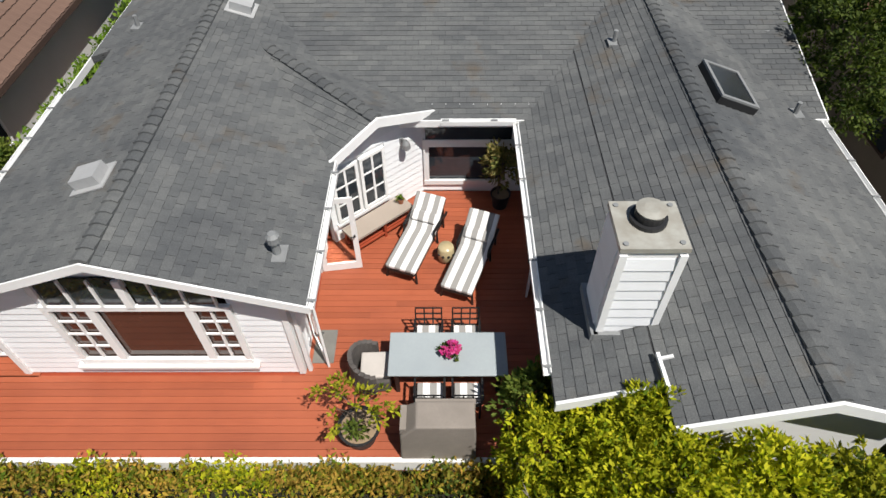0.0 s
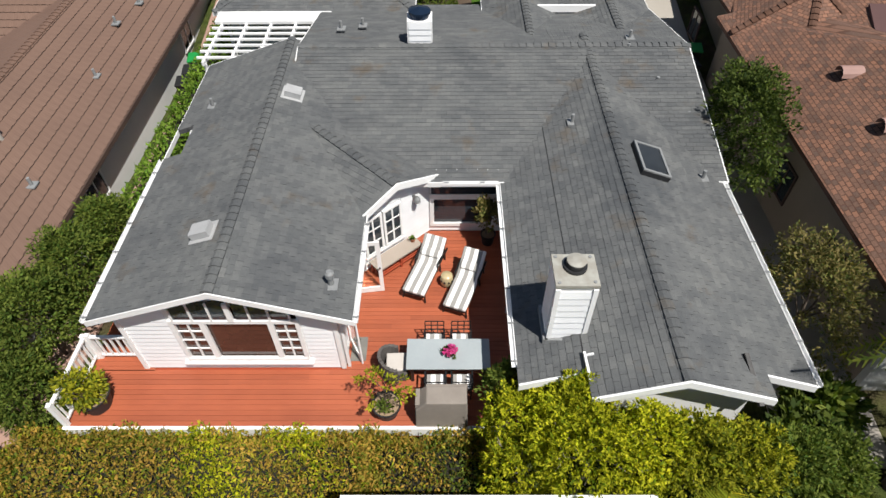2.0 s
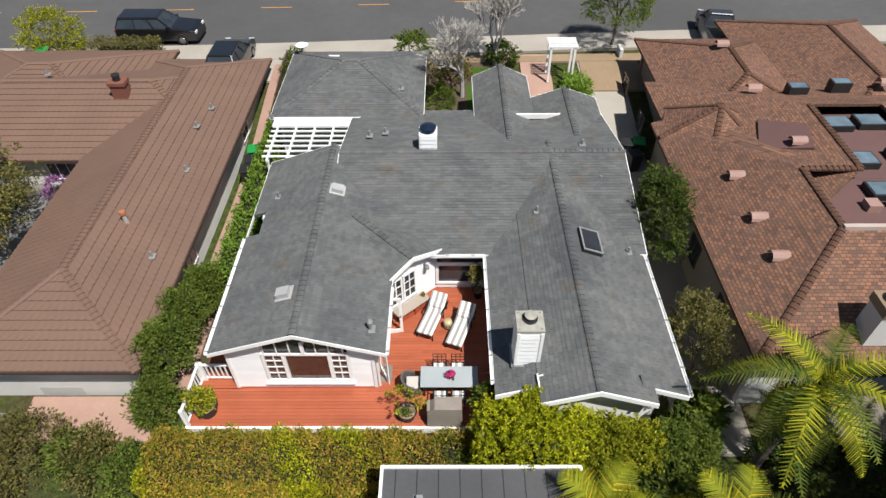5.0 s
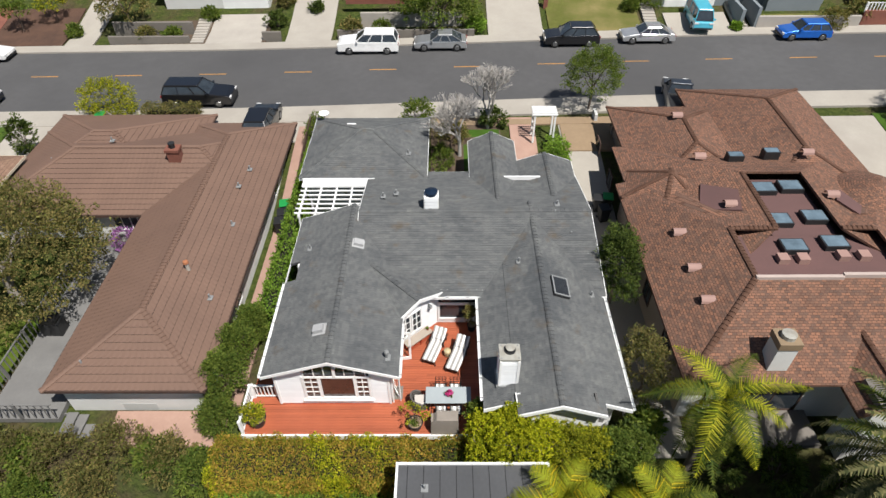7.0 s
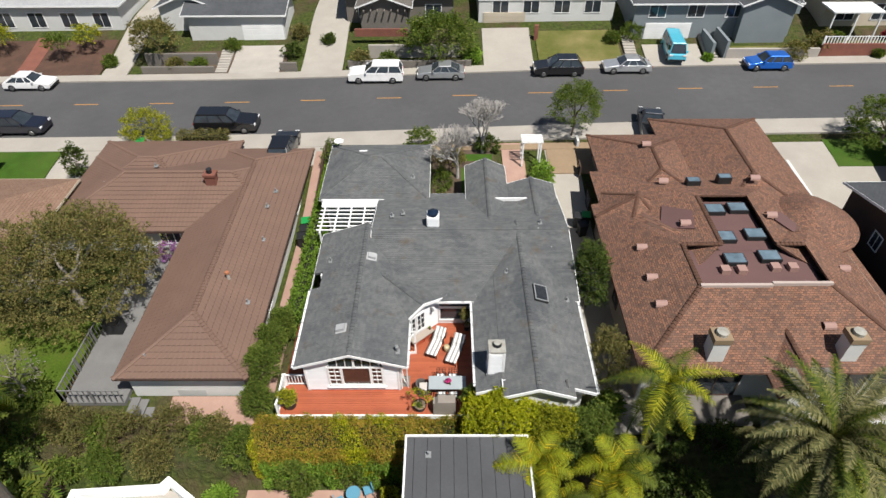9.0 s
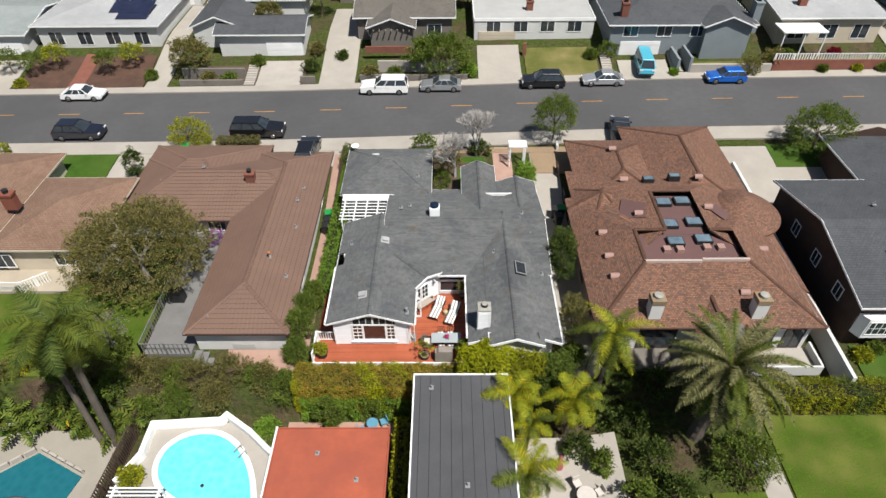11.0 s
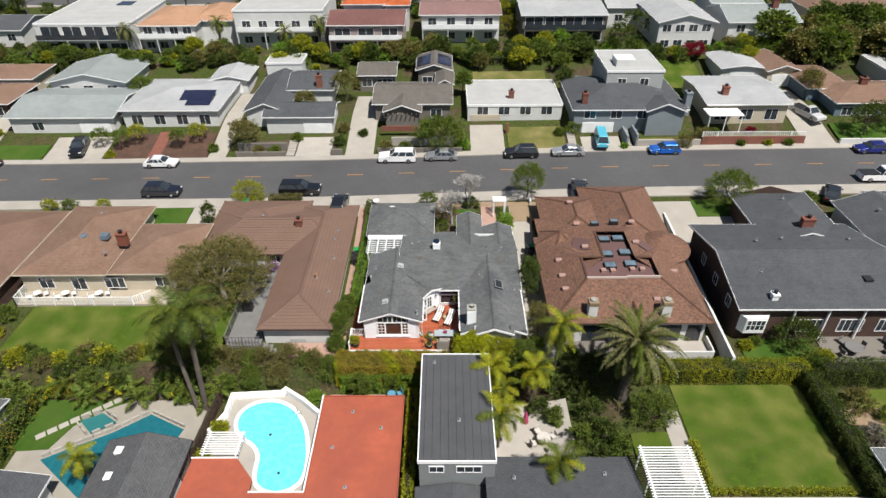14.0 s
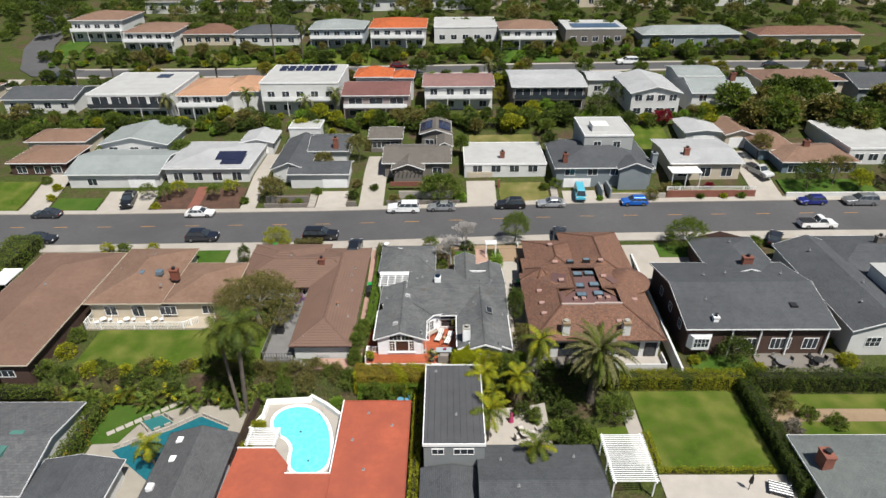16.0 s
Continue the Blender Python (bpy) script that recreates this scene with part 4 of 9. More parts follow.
caps_on(grey_house, [(D, P)], TAB_ONE, single=True)

# walls
wl = Build()
wl.box(-7.73, 5.82, -0.6, -6.45, 5.98, 2.5).box(-3.5, 5.82, -0.6, -2.6, 5.98, 2.5).box(-6.45, 5.82, -0.6, -3.5, 5.98, 0.4)
wl.face([(-7.73, 5.84, 2.5), (-2.6, 5.84, 2.5), (-5.02, 5.84, 3.33)])
part("wall", wl, WHITE, grey_house)
loose("wall", Build().box(-7.75, 5.98, -0.6, -7.6, 11.4, 2.45).box(-7.2, 11.4, -0.6, -7.05, 12.4, 2.6).box(-7.75, 12.4, -0.6, -7.6, 16.0, 2.45), WHITE, grey_house)
loose("wall", Build().box(-2.72, 5.98, -0.2, -2.6, 6.65, 2.45).box(-2.72, 8.2, -0.2, -2.6, 9.0, 2.45).box(-2.72, 6.65, 2.03, -2.6, 8.2, 2.45), WHITE, grey_house)
loose("wall", Build().box(-0.7, 10.75, -0.2, 1.95, 10.9, 0.3).box(-0.7, 10.75, 1.95, 1.95, 10.9, 2.4).box(-0.7, 10.75, 0.3, -0.42, 10.9, 1.95).box(1.42, 10.75, 0.3, 1.95, 10.9, 1.95).box(-0.42, 10.75, 1.38, 1.42, 10.9, 1.5), WHITE, grey_house)
loose("wall", Build().box(1.86, 4.8, -0.6, 2.0, 10.75, 2.2), WHITE, grey_house)
gb = Build()
gable_wall(gb, 2.02, 7.3, 4.8, 16.4, -1.0, 2.2, 3.15, "y")
gb.slab([(3.5, 3.75), (6.3, 3.75), (6.3, 4.8), (3.5, 4.8)], -1.0, 2.6)
part("wall", gb, WHITE, grey_house)
gb = Build()
gable_wall(gb, -4.4, 7.45, 10.92, 20.6, -1.0, 2.3, 3.3, "x")
part("wall", gb, WHITE, grey_house)
for x0, x1, y0, y1 in ((-8.6, -1.6, 20.5, 26.8), (1.8, 4.0, 19.5, 23.8), (4.6, 7.4, 19, 21.5)):
    loose("wall", Build().box(x0, y0, -1, x1, y1, 2.45), STUCCO, grey_house)
loose("wall", Build().box(-7.6, 15.8, -0.6, -2.7, 15.95, 2.6), WHITE, grey_house)
# room behind the big front window
part("room_floor", Build().box(-7.5, 6.0, -0.05, -2.7, 10.5, 0.0), plain("dark_wood_floor", (0.063, 0.0315, 0.0189), (0.0378, 0.0189, 0.0126), 0.5), grey_house)
part("ceiling_board", Build().box(-7.5, 6.0, 2.3, -2.7, 10.5, 2.36), WHITE, grey_house)
part("room_wall", Build().box(-7.5, 10.4, 0, -2.7, 10.5, 2.3), TAUPE_WALL, grey_house)

_clap = {}
def clapboards(parent, m, u0, u1, z0, z1, holes=(), step_z=0.165, top=None):
    """Overlapping boards on a wall: m takes (along, out, up) to the world; holes are (u0, u1, z0, z1)."""
    n = int(round((z1 - z0) / step_z))
    for i in range(n):
        za = z0 + i * step_z
        zb = za + step_z
        runs = [(u0, u1)]
        if top:
            a, c = top(zb)
            runs = [(max(u0, a), min(u1, c))]
        for hu0, hu1, hz0, hz1 in holes:
            if zb > hz0 + 0.02 and za < hz1 - 0.02:
                nr = []
                for a, c in runs:
                    if c <= hu0 or a >= hu1:
                        nr.append((a, c))
                    else:
                        nr += [q for q in ((a, hu0), (hu1, c)) if q[1] - q[0] > 0.05]
                runs = nr
        for a, c in runs:
            if c - a < 0.05:
                continue
            key = (round(c - a, 3), step_z)
            if key not in _clap:
                b = Build()
                L, hh = c - a, step_z
                q = [(0, -0.03, 0), (L, -0.03, 0), (L, -0.008, hh + 0.01), (0, -0.008, hh + 0.01), (0, 0.004, 0), (L, 0.004, 0), (L, 0.004, hh + 0.01), (0, 0.004, hh + 0.01)]
                b.v += q
                b.f += [(0, 1, 2, 3), (1, 0, 4, 5), (0, 3, 7, 4), (1, 5, 6, 2), (3, 2, 6, 7)]
                _clap[key] = b.mesh("siding_board", WHITE_BOARD)
            ob = part("siding_board", _clap[key], WHITE_BOARD, parent)
            ob.matrix_basis = m @ Matrix.Translation((a, 0, za))


front_top = lambda z: (-7.73 if z < 2.5 else -5.02 - 2.9 * (3.4 - z), -2.6 if z < 2.5 else -5.02 + 2.9 * (3.4 - z))
clapboards(grey_house, pose(0, 5.82, 0), -7.73, -2.6, 0.02, 3.3, ((-6.55, -3.42, 0.36, 2.72),), top=front_top)
clapboards(grey_house, pose(0, 10.75, 0), -0.62, 1.86, 0.02, 2.2, ((-0.52, 1.55, 0.22, 2.02),))
clapboards(grey_house, pose(-2.6, 0, 0, 0, 0, 90), 5.9, 8.9, 0.02, 2.3, ((6.55, 8.3, -0.1, 2.1),))
# slanting bay wall
b0, b1 = Vector((-2.42, 9.05, 0)), Vector((-0.55, 10.72, 0))
bd = (b1 - b0).normalized()
BAY = Matrix(((bd.x, -bd.y, 0, b0.x), (bd.y, bd.x, 0, b0.y), (0, 0, 1, 0), (0, 0, 0, 1)))
bl = (b1 - b0).length
loose("wall", Build().box(0, 0, -0.2, bl, 0.14, 2.3, BAY), WHITE, grey_house)
q = Build()
q.face([BAY @ Vector(v) for v in ((0, 0, 2.3), (bl, 0, 2.3), (bl / 2, 0, 2.78))])
part("wall", q, WHITE, grey_house)
clapboards(grey_house, BAY, 0, bl, 0.02, 2.7, ((0.12, 1.5, 0.5, 1.95),), top=lambda z: (0 if z < 2.3 else (z - 2.3) * 2.6, bl if z < 2.3 else bl - (z - 2.3) * 2.6))
for u in (0.45, 1.14):
    wdw = window(grey_house, "s", 0, 0, 0, 0.64, 1.4, 2, 3)
    wdw.matrix_basis = BAY @ Matrix.Translation((u, -0.03, 1.22))
sb = Build().box(0.1, -0.09, 0.44, 1.5, 0.0, 0.51, BAY)
part("window_sill", sb, WHITE, grey_house)

# the big front window: three casements under a row of dark clerestory panes
pw = part("picture_window", Build().box(-6.5, 5.74, 0.36, -3.45, 5.82, 0.52).box(-6.5, 5.745, 1.97, -3.45, 5.82, 2.08).box(-6.5, 5.75, 0.52, -6.4, 5.82, 1.97).box(-3.55, 5.75, 0.52, -3.45, 5.82, 1.97).box(-5.8, 5.75, 0.52, -5.66, 5.82, 1.97).box(-4.2, 5.75, 0.52, -4.06, 5.82, 1.97), WHITE, grey_house, "wide white-framed picture window with mullioned side lights")
part("pane", Build().box(-5.66, 5.84, 0.5, -4.2, 5.85, 2.0), GLASS_ROOM, pw)
for a, c in ((-6.4, -5.8), (-4.06, -3.55)):
    part("pane", Build().box(a, 5.84, 0.5, c, 5.85, 2.0), GLASS_ROOM, pw)
    mb = Build()
    mb.box((a + c) / 2 - 0.018, 5.785, 0.52, (a + c) / 2 + 0.018, 5.83, 1.97)
    for k in range(1, 4):
        z = 0.52 + 1.45 * k / 4
        mb.box(a, 5.79, z - 0.018, c, 5.825, z + 0.018)
    part("muntins", mb, WHITE, pw)
part("window_sill", Build().box(-6.6, 5.68, 0.3, -3.35, 5.82, 0.37), WHITE, pw)
for i in range(6):
    a = -6.35 + i * 0.455
    c = a + 0.44
    tz = lambda x: min(2.78, 2.42 + 0.34 * (2.7 - abs(x + 5.02)) / 2.0)
    if i == 3:
        a += 0.1
    part("clerestory_pane", Build().slab([(a, 5.775), (c, 5.775), (c, 5.79), (a, 5.79)], 2.12, tz((a + c) / 2)), GLASS, pw)
part("clerestory_mullion", Build().box(-5.06, 5.72, 2.08, -4.94, 5.8, 2.75), WHITE, pw)
for x in (-6.37, -5.9, -5.45, -4.55, -4.1, -3.63):
    part("clerestory_mullion", Build().box(x - 0.018, 5.735, 2.08, x + 0.018, 5.79, min(2.75, 2.44 + 0.34 * (2.7 - abs(x + 5.02)) / 2.0)), WHITE, pw)
part("corner_board", Build().box(-2.69, 5.76, 0, -2.58, 5.9, 2.4), WHITE, grey_house)
part("corner_board", Build().box(-7.76, 5.76, 0, -7.65, 5.9, 2.4), WHITE, grey_house)

# back window of the patio
bw = part("picture_window", Build().box(-0.5, 10.68, 0.22, 1.5, 10.75, 0.34).box(-0.5, 10.685, 1.33, 1.5, 10.75, 1.52).box(-0.5, 10.69, 0.34, -0.38, 10.75, 1.33).box(1.38, 10.69, 0.34, 1.5, 10.75, 1.33).box(-0.5, 10.685, 1.92, 1.5, 10.75, 2.02), WHITE, grey_house, "white-framed patio window with a dark clerestory above")
part("pane", Build().box(-0.4, 10.77, 0.3, 1.4, 10.78, 1.38), GLASS, bw)
part("clerestory_pane", Build().box(-0.45, 10.71, 1.5, 1.45, 10.72, 1.93), GLASS, bw)


def glass_door(label, m, w=0.82, hh=2.02):
    d = thing("door", label, "door", kind="structure")
    d.matrix_basis = m
    b = Build()
    for a, c, e, f in ((0, 0, w, 0.2), (0, hh - 0.12, w, hh), (0, 0.2, 0.11, hh - 0.12), (w - 0.11, 0.2, w, hh - 0.12)):
        b.box(a, -0.02, c, e, 0.02, f)
    part("frame", b, WHITE, d)
    m2, N, L, p = nodes_of("clear_glass")
    p.inputs["Transmission Weight"].default_value, p.inputs["Roughness"].default_value, p.inputs["IOR"].default_value = 1.0, 0.02, 1.1
    p.inputs["Base Color"].default_value = (0.9, 0.93, 0.92, 1)
    g = part("pane", Build().box(0.1, -0.006, 0.18, w - 0.1, 0.006, hh - 0.1), m2, d)
    g.visible_shadow = False
    part("handle", Build().tube((w - 0.06, -0.07, 1.0), (w - 0.06, 0.07, 1.0), 0.02).tube((w - 0.06, -0.07, 1.0), (w - 0.15, -0.07, 1.0), 0.012), BLACK, d, "black lever handle")
    return d


glass_door("white glazed patio door standing open over the deck", pose(-2.58, 8.22, 0.01, 0, 0, 8))
glass_door("white glazed patio door folded back beside the wall", pose(-2.55, 6.62, 0.01, 0, 0, -62))
glass_door("white glazed patio door in the shaded wall", pose(1.84, 8.3, 0.01, 0, 0, -105))

# gutters with brackets, downpipe
for a, c in (((1.44, 4.45, 2.25), (1.44, 10.3, 2.25)), ((-2.06, 5.5, 2.42), (-2.06, 8.6, 2.42)), ((-0.1, 10.3, 2.3), (1.45, 10.3, 2.3)), ((7.78, 3.95, 2.25), (7.78, 16, 2.25)), ((-8.22, 5.5, 2.42), (-8.22, 11.2, 2.42))):
    a, c = Vector(a), Vector(c)
    g = Build()
    dirv = (c - a).normalized()
    side = Vector((-dirv.y, dirv.x, 0))
    prof = [(-0.06, 0.03), (-0.055, -0.07), (0.055, -0.07), (0.06, 0.03), (0.045, 0.03), (0.04, -0.055), (-0.04, -0.055), (-0.045, 0.03)]
    ring = lambda p: [p + side * s + Vector((0, 0, z)) for s, z in prof]
    r0, r1 = ring(a), ring(c)
    for i in range(8):
        g.face([r0[i], r0[(i + 1) % 8], r1[(i + 1) % 8], r1[i]])
    g.face(r0), g.face(list(reversed(r1)))
    gut = part("gutter", g, WHITE, grey_house, "white painted metal gutter")
    for k in range(int((c - a).length / 1.0) + 1):
        p = a + dirv * min((c - a).length - 0.05, 0.1 + k)
        part("bracket", Build().box(p.x - 0.07, p.y - 0.02, p.z + 0.03, p.x + 0.07, p.y + 0.02, p.z + 0.045), LEAD, gut)
part("downpipe", Build().bar((-2.2, 5.7, 2.3), (-2.5, 5.85, 1.9), 0.07).bar((-2.5, 5.85, 1.9), (-2.5, 5.85, 0), 0.07), WHITE, grey_house)

# boxed white chimney with a steel top
ch = part("chimney", Build().box(2.14, 4.95, 2.1, 2.97, 5.74, 4.3), WHITE, grey_house, "white boarded chimney with a rusty steel top")
clapboards(ch, pose(0, 4.95, 0), 2.22, 2.89, 2.55, 4.2, step_z=0.2)
clapboards(ch, pose(2.14, 0, 0, 0, 0, -90), -5.66, -5.03, 2.45, 4.2, step_z=0.2)
for x in (2.13, 2.88):
    part("corner_board", Build().box(x, 4.905, 2.5, x + 0.1, 4.95, 4.25), WHITE, ch)
top = part("chimney_top", Build().box(2.12, 4.92, 4.29, 2.99, 5.76, 4.37), STEEL, ch, "weathered galvanised chimney top")
cap = Build().lathe([(0.24, 0), (0.24, 0.06), (0.19, 0.06), (0.19, 0.16), (0.0, 0.16)], 20, (2.56, 5.42, 4.37))
part("flue", cap, CHAR, top, smooth=False)
part("flue_cap", Build().lathe([(0, 0.01), (0.19, 0.0), (0.2, 0.03), (0.1, 0.05), (0, 0.05)], 20, (2.57, 5.43, 4.53)), STEEL, top)
for x, y in ((2.2, 5.0), (2.9, 5.02), (2.2, 5.68), (2.9, 5.68)):
    part("bolt", Build().tube((x, y, 4.36), (x, y, 4.39), 0.035), LEAD, top)
part("flashing", Build().box(2.06, 4.86, 2.3, 2.16, 5.8, 2.62).box(2.1, 4.85, 2.4, 3.0, 4.92, 2.62), LEAD, ch)
ch2 = part("chimney", Build().box(-1.25, 15.8, 3.0, -0.45, 16.5, 4.25), WHITE, grey_house, "white boarded chimney with a blue-black cap")
clapboards(ch2, pose(0, 15.8, 0), -1.2, -0.5, 3.4, 4.2, step_z=0.2)
part("flue_cap", Build().lathe([(0.3, 0), (0.3, 0.12), (0.36, 0.14), (0.36, 0.22), (0, 0.34)], 16, (-0.85, 16.15, 4.25)), plain("blue_black_metal", (0.0189, 0.0378, 0.0756), (0.0126, 0.0252, 0.0504), 0.3, metal=0.5), ch2)

# roof fittings
EKL = (3.45 - 2.42) / 3.025
zl = lambda x: 3.45 - abs(x + 5.125) * EKL
sk = part("skylight", Build().box(-0.42, -0.62, 0, 0.42, 0.62, 0.16), CHAR, grey_house, "dark-framed bubble skylight")
sk.matrix_basis = pose(5.4, 10.15, zr_(5.4), 0, 20, 0)
part("pane", Build().box(-0.34, -0.54, 0.16, 0.34, 0.54, 0.185), DIM_GLASS, sk)
part("frame_edge", Build().box(-0.42, -0.62, 0.155, -0.35, 0.62, 0.2).box(0.35, -0.62, 0.155, 0.42, 0.62, 0.2).box(-0.35, -0.62, 0.155, 0.35, -0.55, 0.2).box(-0.35, 0.55, 0.155, 0.35, 0.62, 0.2), LEAD, sk)
for x, y in ((-5.75, 7.45), (-4.6, 13.2)):
    v = part("roof_vent", Build().box(-0.24, -0.2, 0, 0.24, 0.2, 0.2).box(-0.32, -0.3, 0, 0.32, 0.34, 0.02), plain("pale_vent_metal", (0.38, 0.385, 0.385), (0.3, 0.3, 0.3), 0.5, 2.0, 12.0), grey_house, "low grey metal roof vent")
    v.matrix_basis = pose(x, y, zl(x) + 0.02, 0, -18 if x < -5 else 18, 0)
v = part("roof_vent", Build().tube((0, 0, 0), (0, 0, 0.28), 0.07, 0.07, 12).lathe([(0.0, 0.28), (0.11, 0.28), (0.11, 0.4), (0.06, 0.46), (0, 0.46)], 12).box(-0.16, -0.2, -0.03, 0.16, 0.16, 0.02), LEAD, grey_house, "capped grey flue pipe")
v.matrix_basis = pose(-2.68, 6.4, zl(-2.68) + 0.02)
vents(grey_house, [(3.64, 12.1, zr_(3.64)), (7.06, 10.25, zr_(7.06)), (6.6, 14.2, 2.95), (5.9, 15.6, 3.3), (6.1, 16.3, 3.4), (-7.2, 13.4, 2.75), (7.3, 12.9, 2.6), (-3.6, 17.2, 3.3), (-2.4, 22.0, 3.0), (-2.9, 17.6, 3.2)])
part("garage_skylight", Build().box(-6.6, 24.3, 3.05, -6.0, 25.2, 3.3), WHITE, grey_house, "small white roof window")
part("roof_step", Build().box(2.9, 19.55, 2.7, 5.6, 19.65, 2.96), WHITE, grey_house)
part("pipe_strap", Build().bar((2.83, 4.4, 2.86), (2.85, 3.75, 2.88), 0.05).bar((2.83, 4.3, 2.88), (3.0, 4.3, 2.95), 0.04), WHITE, grey_house)
part("pipe_strap", Build().bar((6.1, 4.3, 2.95), (6.2, 3.3, 2.6), 0.09), BLACK, grey_house)
part("vent_dish", Build().lathe([(0, 0), (0.3, 0.05), (0.38, 0.14)], 14, (-8.4, 26.8, 3.0)).tube((-8.4, 26.8, 2.5), (-8.4, 26.8, 3.02), 0.03), WHITE, grey_house, "white satellite dish")

# white pergola behind the left wing
pg = thing("pergola", "white painted timber pergola against the grey house", "pergola")
for k in range(5):
    x = -8.5 + k * 0.93
    part("beam", Build().box(x, 16.5, 2.3, x + 0.09, 19.9, 2.45), WHITE, pg)
for k in range(7):
    y = 16.7 + k * 0.42
    part("slat", Build().box(-8.7, y, 2.45, -4.4, y + 0.08, 2.52), WHITE, pg)
part("slat", Build().box(-8.7, 19.2, 2.45, -4.4, 20.0, 2.56), WHITE, pg)
for x, y in ((-8.5, 16.6), (-8.5, 19.8), (-4.8, 19.8)):
    part("post", Build().box(x, y, -0.5, x + 0.1, y + 0.1, 2.3), WHITE, pg)

# ---- red deck, board by board ----
deck = tagged(part("deck", Build().box(-9.15, 4.15, -0.5, 1.85, 10.7, -0.03), BENCH_RED), "red-stained timber deck round the grey house", "deck", kind="structure")
_bd = {}
def deck_run(x0, x1, y):
    L = round(x1 - x0, 2)
    if L not in _bd:
        _bd[L] = Build().box(0, 0.004, -0.03, L, 0.138, 0.0).mesh("deck_board", DECK)
    ob = part("deck_board", _bd[L], DECK, deck)
    ob.matrix_basis = pose(x0, y, 0)
rng = random.Random(5)
for k in range(46):
    y = 4.17 + k * 0.142
    x0 = -9.12 if y < 5.7 else -2.6
    if y > 8.9:
        x0 = -2.6 + (y - 8.9) * 1.1
    if y > 10.6:
        break
    cut = [x0] + sorted(x0 + rng.uniform(0.2, 0.8) * (1.84 - x0) for _ in range(1 if k % 2 else 2 if x0 < -5 else 1)) + [1.84]
    cut = [round(c * 2) / 2 if 0 < i < len(cut) - 1 else c for i, c in enumerate(cut)]
    for a, c in zip(cut, cut[1:]):
        if c - a > 0.3:
            deck_run(a, c - 0.004, y)
for k in range(12):
    y = 5.7 + k * 0.142
    deck_run(-9.12, -7.5, y)
part("edge_board", Build().box(-9.2, 4.08, -0.3, 1.86, 4.165, 0.03), WHITE, deck, "white painted deck edge")

rail = thing("railing", "white painted timber railing along the red deck", "railing")
def rail_run(p, q):
    p, q = Vector(p), Vector(q)
    L = (q - p).length
    part("top_rail", Build().bar(p + Vector((0, 0, 0.9)), q + Vector((0, 0, 0.9)), 0.09, 0.06), WHITE, rail)
    part("bottom_rail", Build().bar(p + Vector((0, 0, 0.12)), q + Vector((0, 0, 0.12)), 0.06, 0.05), WHITE, rail)
    n = int(L / 0.16)
    me = Build().box(-0.022, -0.022, 0.12, 0.022, 0.022, 0.9).mesh("baluster", WHITE)
    for i in range(1, n):
        ob = part("baluster", me, WHITE, rail)
        ob.matrix_basis = Matrix.Translation(p.lerp(q, i / n))
    for e in (p, q):
        ob = part("post", Build().box(-0.055, -0.055, -0.2, 0.055, 0.055, 1.0), WHITE, rail)
        ob.matrix_basis = Matrix.Translation(e)
rail_run((-9.1, 4.2, 0), (-9.1, 6.1, 0))
rail_run((-9.0, 6.12, 0), (-7.8, 6.12, 0))

# ---- things on the deck ----
def lounger(at, rz):
    t = thing("sun_lounger", "black metal sun lounger with grey and white striped cushion", "sun lounger", at, "loungers on the deck", rz=rz)
    for x in (-0.3, 0.3):
        part("side_rail", Build().bar((x, 0, 0.3), (x, 1.95, 0.3), 0.045), BLACK, t)
        for y in (0.08, 1.3):
            part("leg", Build().bar((x, y, 0.3), (x * 1.12, y - 0.04, 0), 0.04), BLACK, t)
        part("armrest", Build().bar((x * 1.15, 1.05, 0.55), (x * 1.15, 1.6, 0.55), 0.05, 0.03).bar((x * 1.15, 1.05, 0.55), (x * 1.1, 1.0, 0.3), 0.035).bar((x * 1.15, 1.58, 0.55), (x * 1.1, 1.58, 0.28), 0.035), BLACK, t)
    part("end_rail", Build().bar((-0.3, 0, 0.3), (0.3, 0, 0.3), 0.045), BLACK, t)
    softened(part("seat_cushion", Build().box(-0.33, -0.02, 0.33, 0.33, 1.22, 0.43), STRIPE, t), 0.035, 3)
    bc = softened(part("back_cushion", Build().box(-0.33, 0, 0, 0.33, 0.82, 0.1), STRIPE, t), 0.035, 3)
    bc.matrix_basis = pose(0, 1.2, 0.33, 38, 0, 0)
    part("back_frame", Build().bar((-0.3, 1.22, 0.32), (-0.3, 1.86, 0.8), 0.04).bar((0.3, 1.22, 0.32), (0.3, 1.86, 0.8), 0.04).bar((0.3, 1.7, 0.68), (0.3, 1.75, 0.0), 0.035).bar((-0.3, 1.7, 0.68), (-0.3, 1.75, 0.0), 0.035), BLACK, t)
    pil = softened(part("pillow", Build().box(-0.28, 0, 0, 0.28, 0.24, 0.1), STRIPE, t), 0.045, 3)
    pil.matrix_basis = pose(0, 1.3, 0.5, 38, 0, 0)


lounger((-0.93, 7.95, 0), -20)
lounger((0.2, 7.42, 0), -20)

tb = thing("dining_table", "long outdoor table with pale blue-grey stone top", "table")
softened(part("tabletop", Build().box(-1.0, 5.29, 0.7, 1.06, 6.17, 0.745), TABLE_TOP, tb), 0.012, 2)
for x in (-0.86, 0.92):
    for y in (5.42, 6.04):
        part("leg", Build().box(x - 0.035, y - 0.035, 0, x + 0.035, y + 0.035, 0.7), BLACK, tb)
part("apron", Build().box(-0.9, 5.39, 0.62, 0.96, 5.42, 0.7).box(-0.9, 6.04, 0.62, 0.96, 6.07, 0.7), BLACK, tb)


